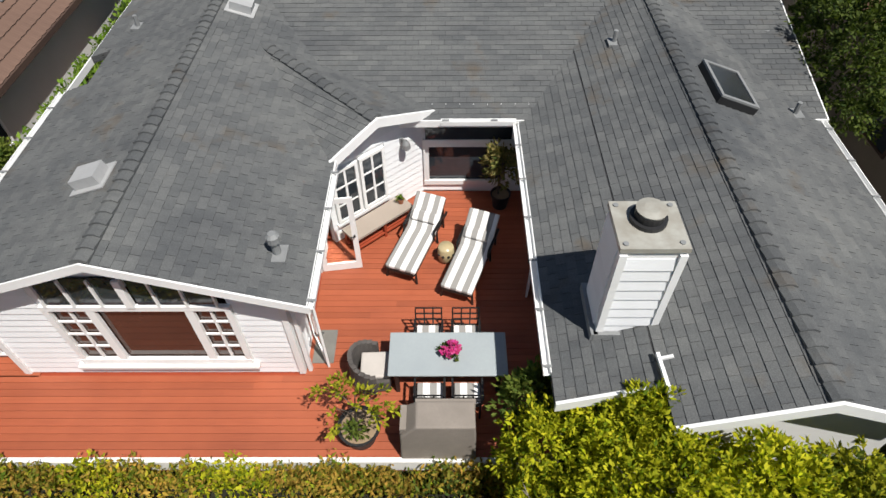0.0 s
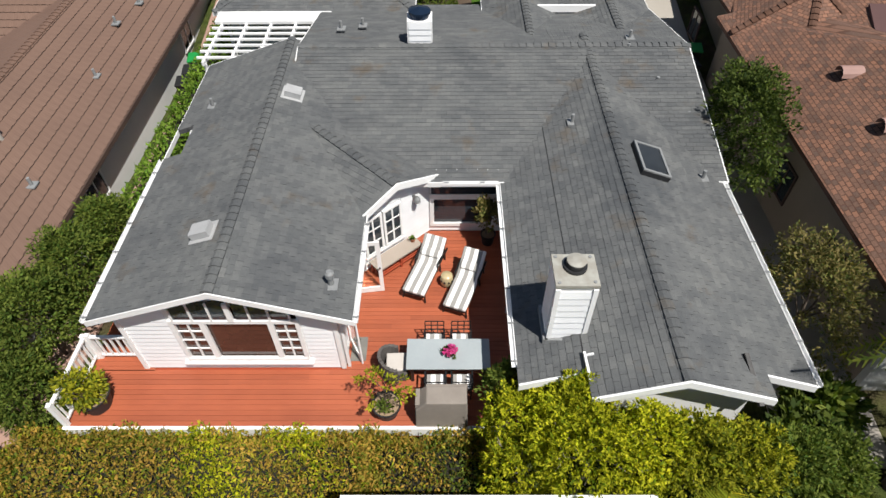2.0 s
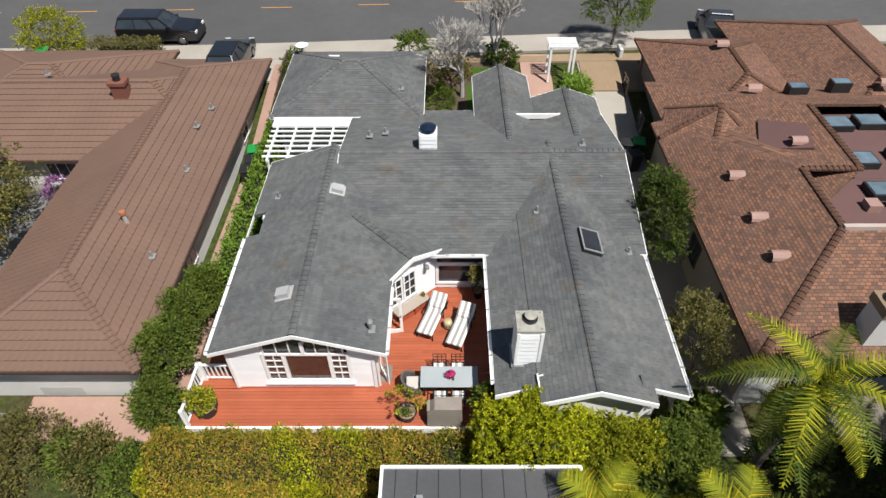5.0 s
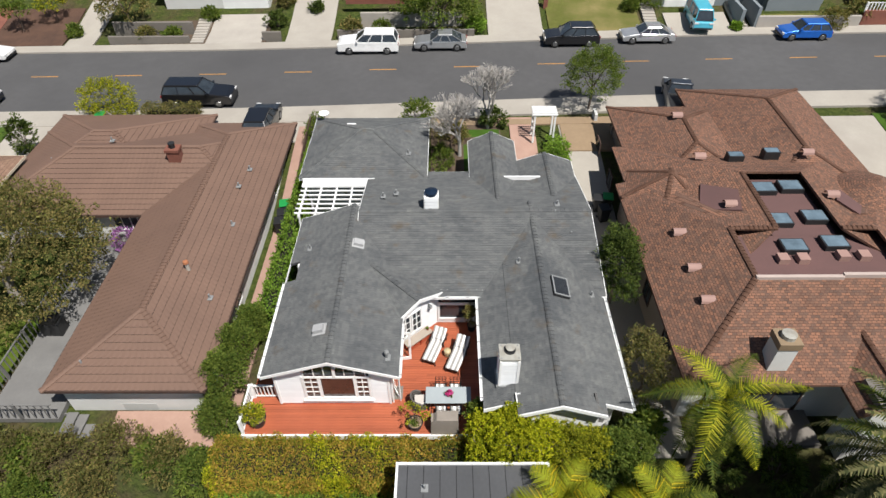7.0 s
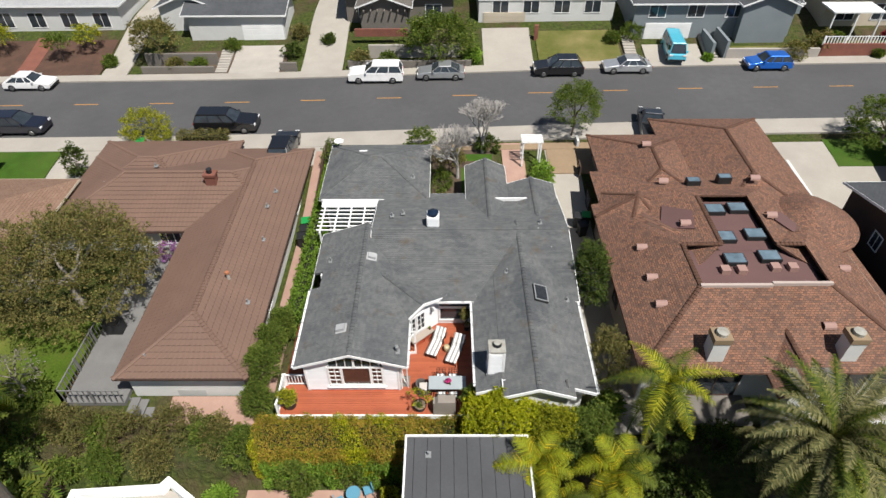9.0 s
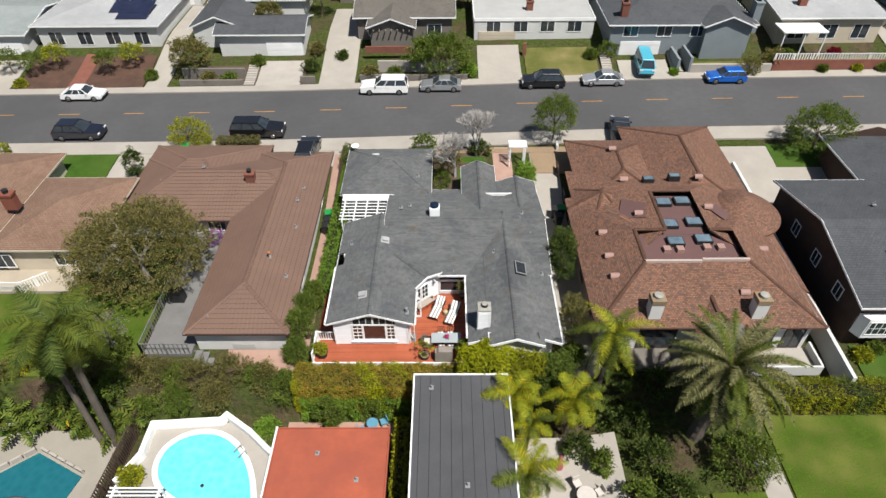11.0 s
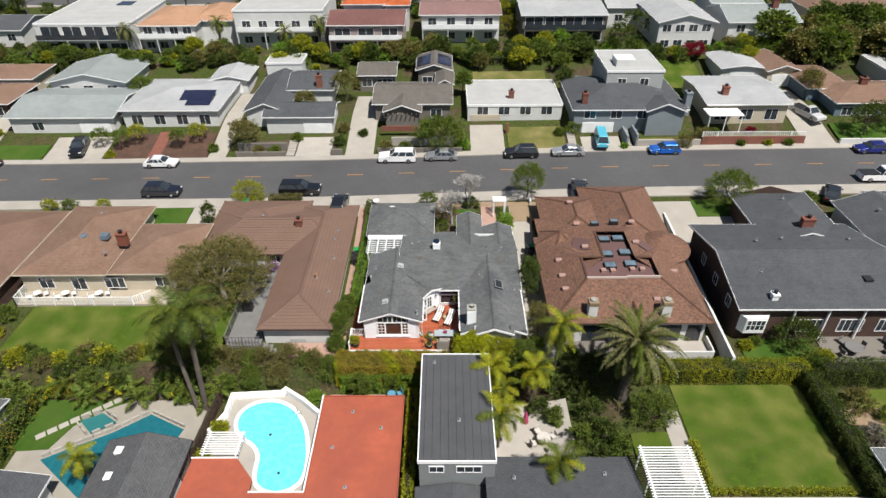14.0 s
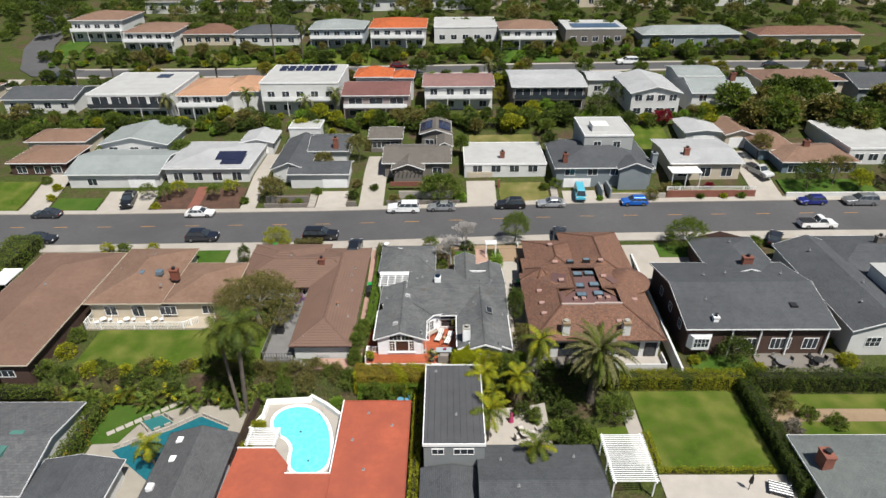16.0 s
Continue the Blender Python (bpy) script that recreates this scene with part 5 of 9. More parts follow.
def grid_chair(at, rz):
    t = thing("dining_chair", "black metal lattice-back chair with striped cushion at the table", "chair", at, "chairs round the table", rz=rz)
    for x in (-0.22, 0.22):
        part("leg", Build().bar((x, -0.2, 0), (x, -0.2, 0.44), 0.03), BLACK, t)
        part("leg", Build().bar((x, 0.22, 0), (x, 0.2, 0.44), 0.03), BLACK, t)
        part("armrest", Build().bar((x * 1.15, -0.2, 0.64), (x * 1.15, 0.22, 0.64), 0.04, 0.025).bar((x * 1.15, -0.2, 0.44), (x * 1.15, -0.2, 0.64), 0.025), BLACK, t)
    part("seat_frame", Build().box(-0.24, -0.22, 0.41, 0.24, 0.22, 0.44), BLACK, t)
    softened(part("seat_cushion", Build().box(-0.22, -0.2, 0.44, 0.22, 0.2, 0.5), STRIPE, t), 0.02)
    for x in (-0.24, -0.08, 0.08, 0.24):
        part("back_bar", Build().bar((x, 0.21, 0.5), (x, 0.28, 0.92), 0.025), BLACK, t)
    for i in range(4):
        z = 0.5 + 0.14 * i
        part("back_bar", Build().bar((-0.24, 0.21 + 0.0233 * i, z), (0.24, 0.21 + 0.0233 * i, z), 0.022), BLACK, t)


grid_chair((-0.32, 6.3, 0), 0)
grid_chair((0.36, 6.3, 0), 0)
grid_chair((-0.28, 5.1, 0), 180)
grid_chair((0.36, 5.1, 0), 180)

wc = thing("armchair", "grey woven wicker armchair with a pale seat cushion", "chair", (-1.32, 5.68, 0), rz=92)
def arc(r0, r1, z0, z1, a0, a1, n=14):
    b = Build()
    for i in range(n):
        t0, t1 = radians(a0 + (a1 - a0) * i / n), radians(a0 + (a1 - a0) * (i + 1) / n)
        P4 = [(r0 * math.cos(t0), r0 * math.sin(t0)), (r1 * math.cos(t0), r1 * math.sin(t0)), (r1 * math.cos(t1), r1 * math.sin(t1)), (r0 * math.cos(t1), r0 * math.sin(t1))]
        dz = 0.22 * math.sin(math.pi * (i + 0.5) / n)
        b.slab(P4, z0, z1 + dz)
    return b
part("shell", arc(0.32, 0.4, 0.08, 0.58, -15, 195), WICKER, wc)
softened(part("base", Build().box(-0.33, -0.32, 0.05, 0.33, 0.2, 0.38), WICKER, wc), 0.04)
softened(part("seat_cushion", Build().box(-0.26, -0.32, 0.38, 0.26, 0.2, 0.47), CUSHION, wc), 0.03)

bq = thing("barbecue", "barbecue under a beige canvas cover on the deck", "barbecue", (-0.13, 4.42, 0))
cv = Build()
for (x0, y0, x1, y1, z), (X0, Y0, X1, Y1, Z) in (((-0.62, -0.28, 0.62, 0.28, 0), (-0.6, -0.27, 0.6, 0.27, 0.8)), ((-0.6, -0.27, 0.6, 0.27, 0.8), (-0.34, -0.26, 0.58, 0.2, 1.12))):
    a = [(x0, y0, z), (x1, y0, z), (x1, y1, z), (x0, y1, z)]
    c = [(X0, Y0, Z), (X1, Y0, Z), (X1, Y1, Z), (X0, Y1, Z)]
    for i in range(4):
        cv.face([a[i], a[(i + 1) % 4], c[(i + 1) % 4], c[i]])
    if Z > 1:
        cv.face(c)
softened(part("cover", cv, CANVAS, bq), 0.03, 2)
part("side_fold", Build().box(-0.6, -0.2, 0.55, -0.5, 0.22, 0.95).box(-0.36, 0.18, 0.6, 0.6, 0.26, 1.08), CANVAS, bq)

bn = thing("bench_table", "red slatted bench with pale tiled top against the house", "bench")
bm_ = BAY @ pose(0.95, -0.42, 0)
b = part("top", Build().box(-0.85, -0.24, 0.44, 0.75, 0.24, 0.49), plain("pale_tile_top", (0.378, 0.315, 0.265), (0.315, 0.265, 0.22), 0.5), bn)
b.matrix_basis = bm_
for x in (-0.8, -0.05, 0.68):
    for y in (-0.2, 0.18):
        b = part("leg", Build().box(x, y, 0, x + 0.06, y + 0.06, 0.44), BENCH_RED, bn)
        b.matrix_basis = bm_
for k in range(6):
    y = -0.2 + k * 0.075
    b = part("slat", Build().box(-0.8, y, 0.12, 0.72, y + 0.05, 0.15), BENCH_RED, bn)
    b.matrix_basis = bm_

st = thing("garden_stool", "cream ceramic drum stool with pierced sides", "stool", (0.0, 8.55, 0))
part("body", Build().lathe([(0.13, 0), (0.17, 0.06), (0.19, 0.22), (0.17, 0.38), (0.15, 0.42), (0.0, 0.43)], 20), CERAMIC, st, smooth=True)
for k in range(10):
    t = 2 * math.pi * k / 10
    part("hole", Build().tube((0.175 * math.cos(t), 0.175 * math.sin(t), 0.26), (0.2 * math.cos(t), 0.2 * math.sin(t), 0.26), 0.03, 0.03, 8), CHAR, st)
solid("door_mat", Build().box(-2.5, 5.98, 0.002, -2.1, 6.72, 0.016), plain("grey_striped_mat", (0.189, 0.183, 0.164), (0.139, 0.132, 0.12), 0.95, 3.0, 30.0), "grey woven doormat on the red deck", "doormat")
lm = thing("wall_lamp", "small grey outdoor wall lantern", "lamp")
lm.matrix_basis = BAY @ pose(1.95, -0.05, 1.75)
part("bracket", Build().box(-0.04, 0, -0.06, 0.04, 0.05, 0.12).bar((0, 0, 0.1), (0, -0.14, 0.12), 0.03), LEAD, lm)
part("shade", Build().lathe([(0.03, 0.14), (0.09, 0.05), (0.1, -0.06), (0.06, -0.1)], 12, (0, -0.14, 0)), LEAD, lm)


# ---- the neighbours on this side of the street ----
def lay_courses(parent, facets, mat, pitch=0.37, wave=0.3, butt=0.035):
    """Pressed tile courses up a roof: each course one strip with a scalloped butt edge."""
    for f in facets:
        pts = [Vector(q) for q in f]
        n = (pts[1] - pts[0]).cross(pts[2] - pts[0]).normalized()
        n = -n if n.z < 0 else n
        u = Vector((0, 0, 1)).cross(n).normalized()
        v = n.cross(u)
        uv = [(q.dot(u), q.dot(v)) for q in pts]
        w0 = n.dot(pts[0])
        def span(vm):
            xs = []
            for i in range(len(uv)):
                p, q = uv[i], uv[(i + 1) % len(uv)]
                if (p[1] - vm) * (q[1] - vm) < 0:
                    xs.append(p[0] + (q[0] - p[0]) * (vm - p[1]) / (q[1] - p[1]))
            return (min(xs), max(xs)) if len(xs) > 1 else None
        va, v1 = min(q[1] for q in uv), max(q[1] for q in uv)
        while va < v1 - 0.08:
            vb = min(va + pitch, v1 - 0.01)
            lo, hi = span(va + 0.03), span(vb - 0.005)
            if lo and hi:
                k = max(2, int((lo[1] - lo[0]) / (wave / 4)))
                b = Build()
                for i in range(k + 1):
                    t = i / k
                    ua, ub = lo[0] + (lo[1] - lo[0]) * t, hi[0] + (hi[1] - hi[0]) * t
                    c = 0.5 + 0.5 * math.cos(2 * math.pi * ua / wave)
                    for uu, vv, ww in ((ua, va + 0.046 - 0.034 * c, 0.003), (ua, va + 0.042 - 0.034 * c, butt * (0.6 + 0.4 * c)), (ub, vb, 0.012)):
                        b.v.append(tuple(u * uu + v * vv + n * (w0 + ww)))
                    if i:
                        j = 3 * i
                        b.f += [(j - 3, j, j + 1, j - 2), (j - 2, j + 1, j + 2, j - 1)]
                part("tile_course", b, mat, parent)
            va += pitch


BROWN_WINGS = [(-18.1, -10.8, 5.4, 28.2, 1.55, 2.95, "y", "hh"), (-28.2, -10.9, 17.8, 27.2, 1.5, 3.3, "x", "hh"), (-28.2, -16.9, 19.5, 29.5, 1.5, 3.25, "x", "hh")]
# Roof below the tiles is coloured darker to draw shadow gaps between courses.
brown_house = house("white house with brown tiled hip roof in an L", BROWN_WINGS, -0.9, STUCCO, plain("shadow_gap_roof", (0.088, 0.055, 0.041), (0.065, 0.041, 0.031), 0.9), trim=BROWN_WOOD,
                    wins=(("s", 18.22, -19.5, 0.6, 1.6, 1.1, 3, 1), ("e", -11.22, 12.0, 0.5, 1.2, 1.0), ("e", -11.22, 22.0, 0.5, 1.2, 1.0)))
BROWN_TILE = plain("brown_pressed_tile", (0.158, 0.095, 0.068), (0.128, 0.077, 0.056), 0.75, 0.5, 22.0, bump_s=0.2, stain=0.5)
for w in BROWN_WINGS:
    lay_courses(brown_house, wing(*w), BROWN_TILE)
    caps_on(brown_house, cap_lines(w), BROWN_TILE, 0.15)
part("wall_patch", Build().box(-15.2, 5.84, -0.75, -13.6, 5.853, -0.1), plain("grey_wall_patch", (0.45, 0.46, 0.45), (0.36, 0.37, 0.36), 0.8), brown_house, "pale grey patch on the white wall")
chimney(brown_house, -16.9, 21.6, 2.5, 3.75, 0.75, 0.6, BRICK)
pc = part("flue_pipe", Build().tube((-13.3, 12.1, 2.3), (-13.3, 12.1, 3.0), 0.11, 0.09, 10), PALE_STONE, brown_house, "short pale flue pipe with a rusty cap")
part("flue_cap", Build().lathe([(0.0, 0), (0.15, 0.0), (0.13, 0.12), (0.0, 0.16)], 12, (-13.3, 12.1, 3.0)), TERRACOTTA, pc)
vents(brown_house, [(-11.9, 10.6, 2.0), (-12.6, 19.5, 2.35), (-12.4, 21.4, 2.25), (-21.5, 23.3, 3.2), (-25, 22, 2.5), (-16.6, 6.6, 1.9), (-12.2, 16.2, 2.1)])
tagged(part("deck", sheet("deck", -21.4, -18.0, 5.2, 18.4, 4, 8, GREY_DECK, 0.25, 0.3), GREY_DECK), "weathered grey timber deck beside the brown-roofed house", "deck", kind="structure")
solid("paver_path", sheet("paver_path", -15.5, -10.2, 4.0, 5.7, 6, 3, PAVER, 0.06, 0.1), PAVER, "pinkish brick paving behind the white wall", "path", "structure")
solid("side_path", sheet("side_path", -10.85, -9.8, 6, 29, 2, 20, PAVER, 0.05, 0.1), PAVER, "narrow pinkish paved side path", "path", "structure")


def fence(label, p, q, hh, mat, step_m=0.16, z=None, group="", w=0.1):
    """Upright boards between two points, with a rail and posts."""
    t = thing("fence", label, "fence", (0, 0, 0), group)
    p, q = Vector((p[0], p[1], 0)), Vector((q[0], q[1], 0))
    L = (q - p).length
    n = max(2, int(L / step_m))
    me = Build().box(-w / 2, -0.012, 0, w / 2, 0.012, hh).mesh("slat", mat)
    yaw = math.degrees(math.atan2(q.y - p.y, q.x - p.x))
    gz = lambda c: h(c.x, c.y) - 0.1 if z is None else z
    for i in range(n):
        c = p.lerp(q, (i + 0.5) / n)
        part("slat", me, mat, t).matrix_basis = pose(c.x, c.y, gz(c), 0, 0, yaw)
    m = max(2, int(L / 2))
    for i in range(m):
        a, c = p.lerp(q, i / m), p.lerp(q, (i + 1) / m)
        a.z, c.z = gz(a) + hh, gz(c) + hh
        part("rail", Build().bar(a, c, 0.07, 0.05), mat, t)
        part("post", Build().box(a.x - 0.05, a.y - 0.05, a.z - hh - 0.1, a.x + 0.05, a.y + 0.05, a.z + 0.06), mat, t)
    return t


fence("grey timber railing along the weathered deck", (-21.4, 5.2), (-21.4, 18.2), 1.0, GREY_DECK, 0.3, -0.25, w=0.06)
fence("grey timber railing along the weathered deck", (-21.4, 5.2), (-17.9, 5.2), 1.0, GREY_DECK, 0.3, -0.25, w=0.06)
fence("dark timber fence between two side paths", (-9.8, 9.5), (-9.8, 28.5), 1.3, BROWN_WOOD)
ds = thing("deck_stair", "weathered grey timber stair beside the deck", "stair")
for k in range(5):
    part("tread", Build().box(-17.7 + k * 0.42, 4.5, -0.42 - k * 0.18, -17.22 + k * 0.42, 5.55, -0.36 - k * 0.18), GREY_DECK, ds)
for y in (4.5, 5.5):
    part("stringer", Build().bar((-17.9, y, -0.45), (-15.4, y, -1.5), 0.06, 0.2), GREY_DECK, ds)
bb = thing("barbecue", "black lidded barbecue on the grey deck", "barbecue", (-20.5, 10.4, -0.28))
part("cabinet", Build().box(-0.5, -0.35, 0, 0.5, 0.35, 0.8), CHAR, bb)
softened(part("lid", Build().box(-0.42, -0.33, 0.8, 0.42, 0.33, 1.15), BLACK, bb), 0.1, 3)


def bin_(at, lid, rz=0):
    t = thing("rubbish_bin", "dark wheeled rubbish bin with a lid beside a house", "bin", at, "wheeled bins", rz=rz)
    b = Build()
    lo, hi = [(-0.24, -0.28), (0.24, -0.28), (0.24, 0.22), (-0.24, 0.22)], [(-0.3, -0.34), (0.3, -0.34), (0.3, 0.34), (-0.3, 0.34)]
    for i in range(4):
        j = (i + 1) % 4
        b.face([(*lo[i], 0.05), (*lo[j], 0.05), (*hi[j], 1.0), (*hi[i], 1.0)])
    b.face([(*q, 0.05) for q in reversed(lo)])
    part("body", b, CHAR, t)
    softened(part("lid", Build().box(-0.33, -0.38, 1.0, 0.33, 0.36, 1.08), lid, t), 0.025)
    for x in (-0.26, 0.26):
        part("wheel", Build().tube((x - 0.03, 0.28, 0.1), (x + 0.03, 0.28, 0.1), 0.1, 0.1, 12), RUBBER, t)


for x, y, m in ((-10.3, 20.2, GREEN_BIN), (-10.3, 19.4, CHAR), (-10.35, 18.6, CHAR), (9.7, 20.6, CHAR), (10.3, 20.7, GREEN_BIN), (9.9, 19.7, CHAR), (-25.6, 29.6, GREEN_BIN)):
    bin_((x, y, h(x, y) - 0.1 + 0.02), m, 10 * math.sin(x * 9))
solid("side_yard", sheet("side_yard", 8.2, 10.8, 3.5, 29.5, 3, 20, CONCRETE, -0.04, 0.1), CONCRETE, "pale concrete side yard between two houses", "path", "structure")

# rust-roofed house: sloping roofs round a flat well
rust = thing("house", "large white house with mottled rust-brown shingle roof round a flat well", "house")
ZE, ZI = 2.8, 4.75
WELL_LOW, WELL_HIGH = (14.0, 21.2, 9.25, 12.7), (16.3, 19.5, 12.7, 17.45)
def frustum(x0, x1, y0, y1, well, ze, zi):
    a, c, d, e = well
    return [[(x0, y0, ze), (x1, y0, ze), (c, d, zi), (a, d, zi)], [(x1, y0, ze), (x1, y1, ze), (c, e, zi), (c, d, zi)],
            [(x1, y1, ze), (x0, y1, ze), (a, e, zi), (c, e, zi)], [(x0, y1, ze), (x0, y0, ze), (a, d, zi), (a, e, zi)]]
low_fs, high_fs = frustum(10.0, 25.4, 4.8, 19.0, WELL_LOW, ZE, ZI), frustum(10.6, 25.6, 8.0, 23.0, WELL_HIGH, ZE, ZI)
RUST_FACES = [low_fs[0], low_fs[1], low_fs[3], high_fs[1], high_fs[2], high_fs[3]]
# the tops of the lower slopes close against the step of the well
RUST_FACES += [[(14.0, 12.7, ZI), (10.0, 19.0, ZE), (12.4, 19.0, 3.4), (16.3, 12.7, ZI)], [(21.2, 12.7, ZI), (19.5, 12.7, ZI), (23.4, 19.0, 3.4), (25.4, 19.0, ZE)]]
for f in RUST_FACES:
    b = Build()
    roof_facets(b, [f])
    part("roof", b, RUST_ROOF, rust)
caps_on(rust, [((10.0, 4.8, ZE), (14.0, 9.25, ZI)), ((25.4, 4.8, ZE), (21.2, 9.25, ZI)), ((14.0, 9.25, ZI), (14.0, 12.7, ZI)), ((14.0, 12.7, ZI), (16.3, 12.7, ZI)), ((16.3, 12.7, ZI), (16.3, 17.45, ZI)), ((19.5, 12.7, ZI), (21.2, 12.7, ZI))], RUST_ROOF)
for w in ((11.3, 19.2, 17.6, 28.3, 2.7, 4.1, "y", "hh"), (16.8, 25.6, 16.0, 30.6, 2.8, 4.5, "y", "hh"), (16.6, 19.6, 3.3, 7.8, 2.7, 3.7, "y", "gg")):
    b = Build()
    roof_facets(b, wing(*w))
    part("roof", b, RUST_ROOF, rust)
    caps_on(rust, cap_lines(w), RUST_ROOF)
def turret(cx, cy, r, ze, zt, n, turn):
    """A many-sided pointed roof whose inner side runs back into the main slope."""
    ring_ = [(cx + r * math.cos(2 * math.pi * k / n + turn), cy + r * math.sin(2 * math.pi * k / n + turn), ze) for k in range(n)]
    b = Build()
    roof_facets(b, [[ring_[k], ring_[(k + 1) % n], (cx, cy, zt)] for k in range(n)])
    part("roof", b, RUST_ROOF, rust, "pointed many-sided shingle roof")
    if n < 12:
        caps_on(rust, [(q, (cx, cy, zt)) for q in ring_], RUST_ROOF)
turret(12.75, 18.1, 2.75, 2.9, 4.35, 6, 0.18)
turret(23.5, 16.6, 3.2, 3.3, 4.85, 28, 0)
vw, ve = (lambda x: ZE + (x - 10.6) / 5.7 * (ZI - ZE) + 0.12), (lambda x: ZE + (25.6 - x) / 6.1 * (ZI - ZE) + 0.14)
for pts_, zf in (([(13.5, 15.2), (15.3, 14.4), (15.6, 16.0), (14.1, 17.2)], vw), ([(20.5, 15.2), (22.3, 13.4), (22.8, 14.2), (21.4, 16.4)], ve)):
    b = Build()
    roof_facets(b, [[(x, y, zf(x)) for x, y in pts_]], 0.1)
    part("valley_sheet", b, MAUVE_FLAT, rust, "flat mauve metal sheet in a roof valley")
for a_, c_, d_, e_ in (WELL_LOW, WELL_HIGH):
    part("flat_roof", Build().box(a_, d_, 4.0, c_, e_ + (0.01 if d_ < 10 else 0), 4.2), MAUVE_FLAT, rust, "flat mauve-brown roof well")
part("parapet", Build().box(13.95, 9.12, 4.2, 17.9, 9.3, 4.86).box(17.9, 9.2, 4.2, 21.2, 9.38, 4.93), plain("pinkish_stucco", (0.42, 0.35, 0.31), (0.35, 0.28, 0.25), 0.9), rust)
part("wall", Build().box(10.6, 5.5, -3.5, 25.0, 5.7, 3.0), STUCCO, rust)
# Walls turned from the sun get the darker stucco; the front stays white.
part("wall", Build().box(10.6, 5.7, -3.5, 25.0, 16.4, 3.0), SHADED_STUCCO, rust, "tan stucco side wall")
loose("wall", Build().box(11.9, 16.4, -1.2, 25.0, 27.6, 2.7).box(10.9, 16.4, -1.2, 11.9, 20.0, 2.85).box(11.8, 27.6, -1, 18.7, 27.9, 2.6).box(18.9, 27.6, -1, 25.2, 30.2, 2.7), SHADED_STUCCO, rust)
for x, y, z in ((17.2, 16.45, 4.2), (18.7, 16.6, 4.2), (16.95, 13.75, 4.2), (18.85, 14.0, 4.2), (16.85, 11.75, 4.2), (18.95, 12.0, 4.2)):
    s = part("skylight", Build().box(x - 0.6, y - 0.45, z, x + 0.6, y + 0.45, z + 0.28), CHAR, rust, "dark-framed bluish skylight")
    part("pane", Build().box(x - 0.53, y - 0.38, z + 0.28, x + 0.53, y + 0.38, z + 0.3), SKY_GLASS, s)
for x, y in ((16.85, 19.7), (19.1, 20.1)):
    s = part("skylight", Build().box(x - 0.45, y - 0.28, 3.6, x + 0.45, y + 0.28, 4.42), CHAR, rust, "dark-framed bluish skylight")
    part("pane", Build().box(x - 0.39, y - 0.22, 4.42, x + 0.39, y + 0.22, 4.44), SKY_GLASS, s)
PINK_METAL = plain("pinkish_painted_metal", (0.315, 0.195, 0.164), (0.265, 0.164, 0.139), 0.7, 2.0, 12.0)
for x, y in ((16.0, 10.9), (16.95, 10.9), (18.95, 11.1), (19.95, 11.1)):
    part("roof_vent", Build().box(x - 0.25, y - 0.25, 4.2, x + 0.25, y + 0.25, 4.5), PINK_METAL, rust, "boxy pink-brown roof vent")
def rust_z(x, y):
    """Height of the shingles over a place on the rust roof."""
    w = min((x - 10.0) / 4.0, (25.4 - x) / 4.2, (y - 4.8) / 4.45, 1.0)
    return ZE + (ZI - ZE) * w
for x, y, z in ((11.97, 13.5, 0), (11.94, 10.9, 0), (11.93, 8.8, 0), (14.9, 15.0, 4.4), (14.9, 19.9, 4.1), (20.9, 19.6, 4.55), (20.3, 15.4, 4.7), (20.4, 7.1, 0), (23.4, 11.6, 0), (14.9, 24.6, 4.1)):
    z = z or rust_z(x, y) - 0.03
    b = Build()
    for k in range(6):
        a0, a1 = math.pi * k / 6, math.pi * (k + 1) / 6
        b.face([(x + 0.3, y + 0.24 * math.cos(a0), z + 0.26 * math.sin(a0)), (x - 0.35, y + 0.24 * math.cos(a0), z + 0.26 * math.sin(a0)), (x - 0.35, y + 0.24 * math.cos(a1), z + 0.26 * math.sin(a1)), (x + 0.3, y + 0.24 * math.cos(a1), z + 0.26 * math.sin(a1))])
    part("roof_vent", b, PINK_METAL, rust, "half-round pink-brown roof vent")
for x in (13.95, 20.85):
    c = part("chimney", Build().box(x - 0.42, 5.35, 2.4, x + 0.42, 6.15, 4.45), STUCCO, rust, "white stucco chimney with a tan metal top")
    part("chimney_top", Build().box(x - 0.47, 5.3, 4.45, x + 0.47, 6.2, 4.8), plain("tan_metal", (0.265, 0.189, 0.113), (0.189, 0.139, 0.0882), 0.6), c)
    part("flue_cap", Build().lathe([(0.3, 0), (0.3, 0.2), (0, 0.24)], 12, (x, 5.75, 4.8)), STEEL, c)
c = part("chimney", Build().box(17.2, 3.4, -2, 19.4, 4.6, 3.1), STUCCO, rust, "broad white stucco chimney block")
part("chimney_top", Build().box(17.15, 3.35, 3.1, 19.45, 4.65, 3.45), TAUPE_WALL, c)
part("balcony", Build().box(19.6, 3.4, -0.4, 25.4, 5.5, -0.15), PALE_STONE, rust)
part("balcony_wall", Build().box(19.6, 3.3, -0.4, 25.4, 3.45, 0.5).box(25.3, 3.45, -0.4, 25.45, 5.5, 0.5), STUCCO, rust, "white balcony parapet")
part("balcony", Build().box(12.4, 3.7, -0.4, 16.4, 5.5, -0.15), TAUPE_WALL, rust)
for x, ww in ((21.6, 2.2), (24.0, 1.4), (14.6, 2.6)):
    window(rust, "s", 5.5, x, 0.9, ww, 2.0, 2, 1, BROWN_WOOD)
for y in (8.5, 12.0, 22.0, 26.0):
    window(rust, "w", 10.6, y, 0.9, 1.1, 1.2, 2, 1, BROWN_WOOD)
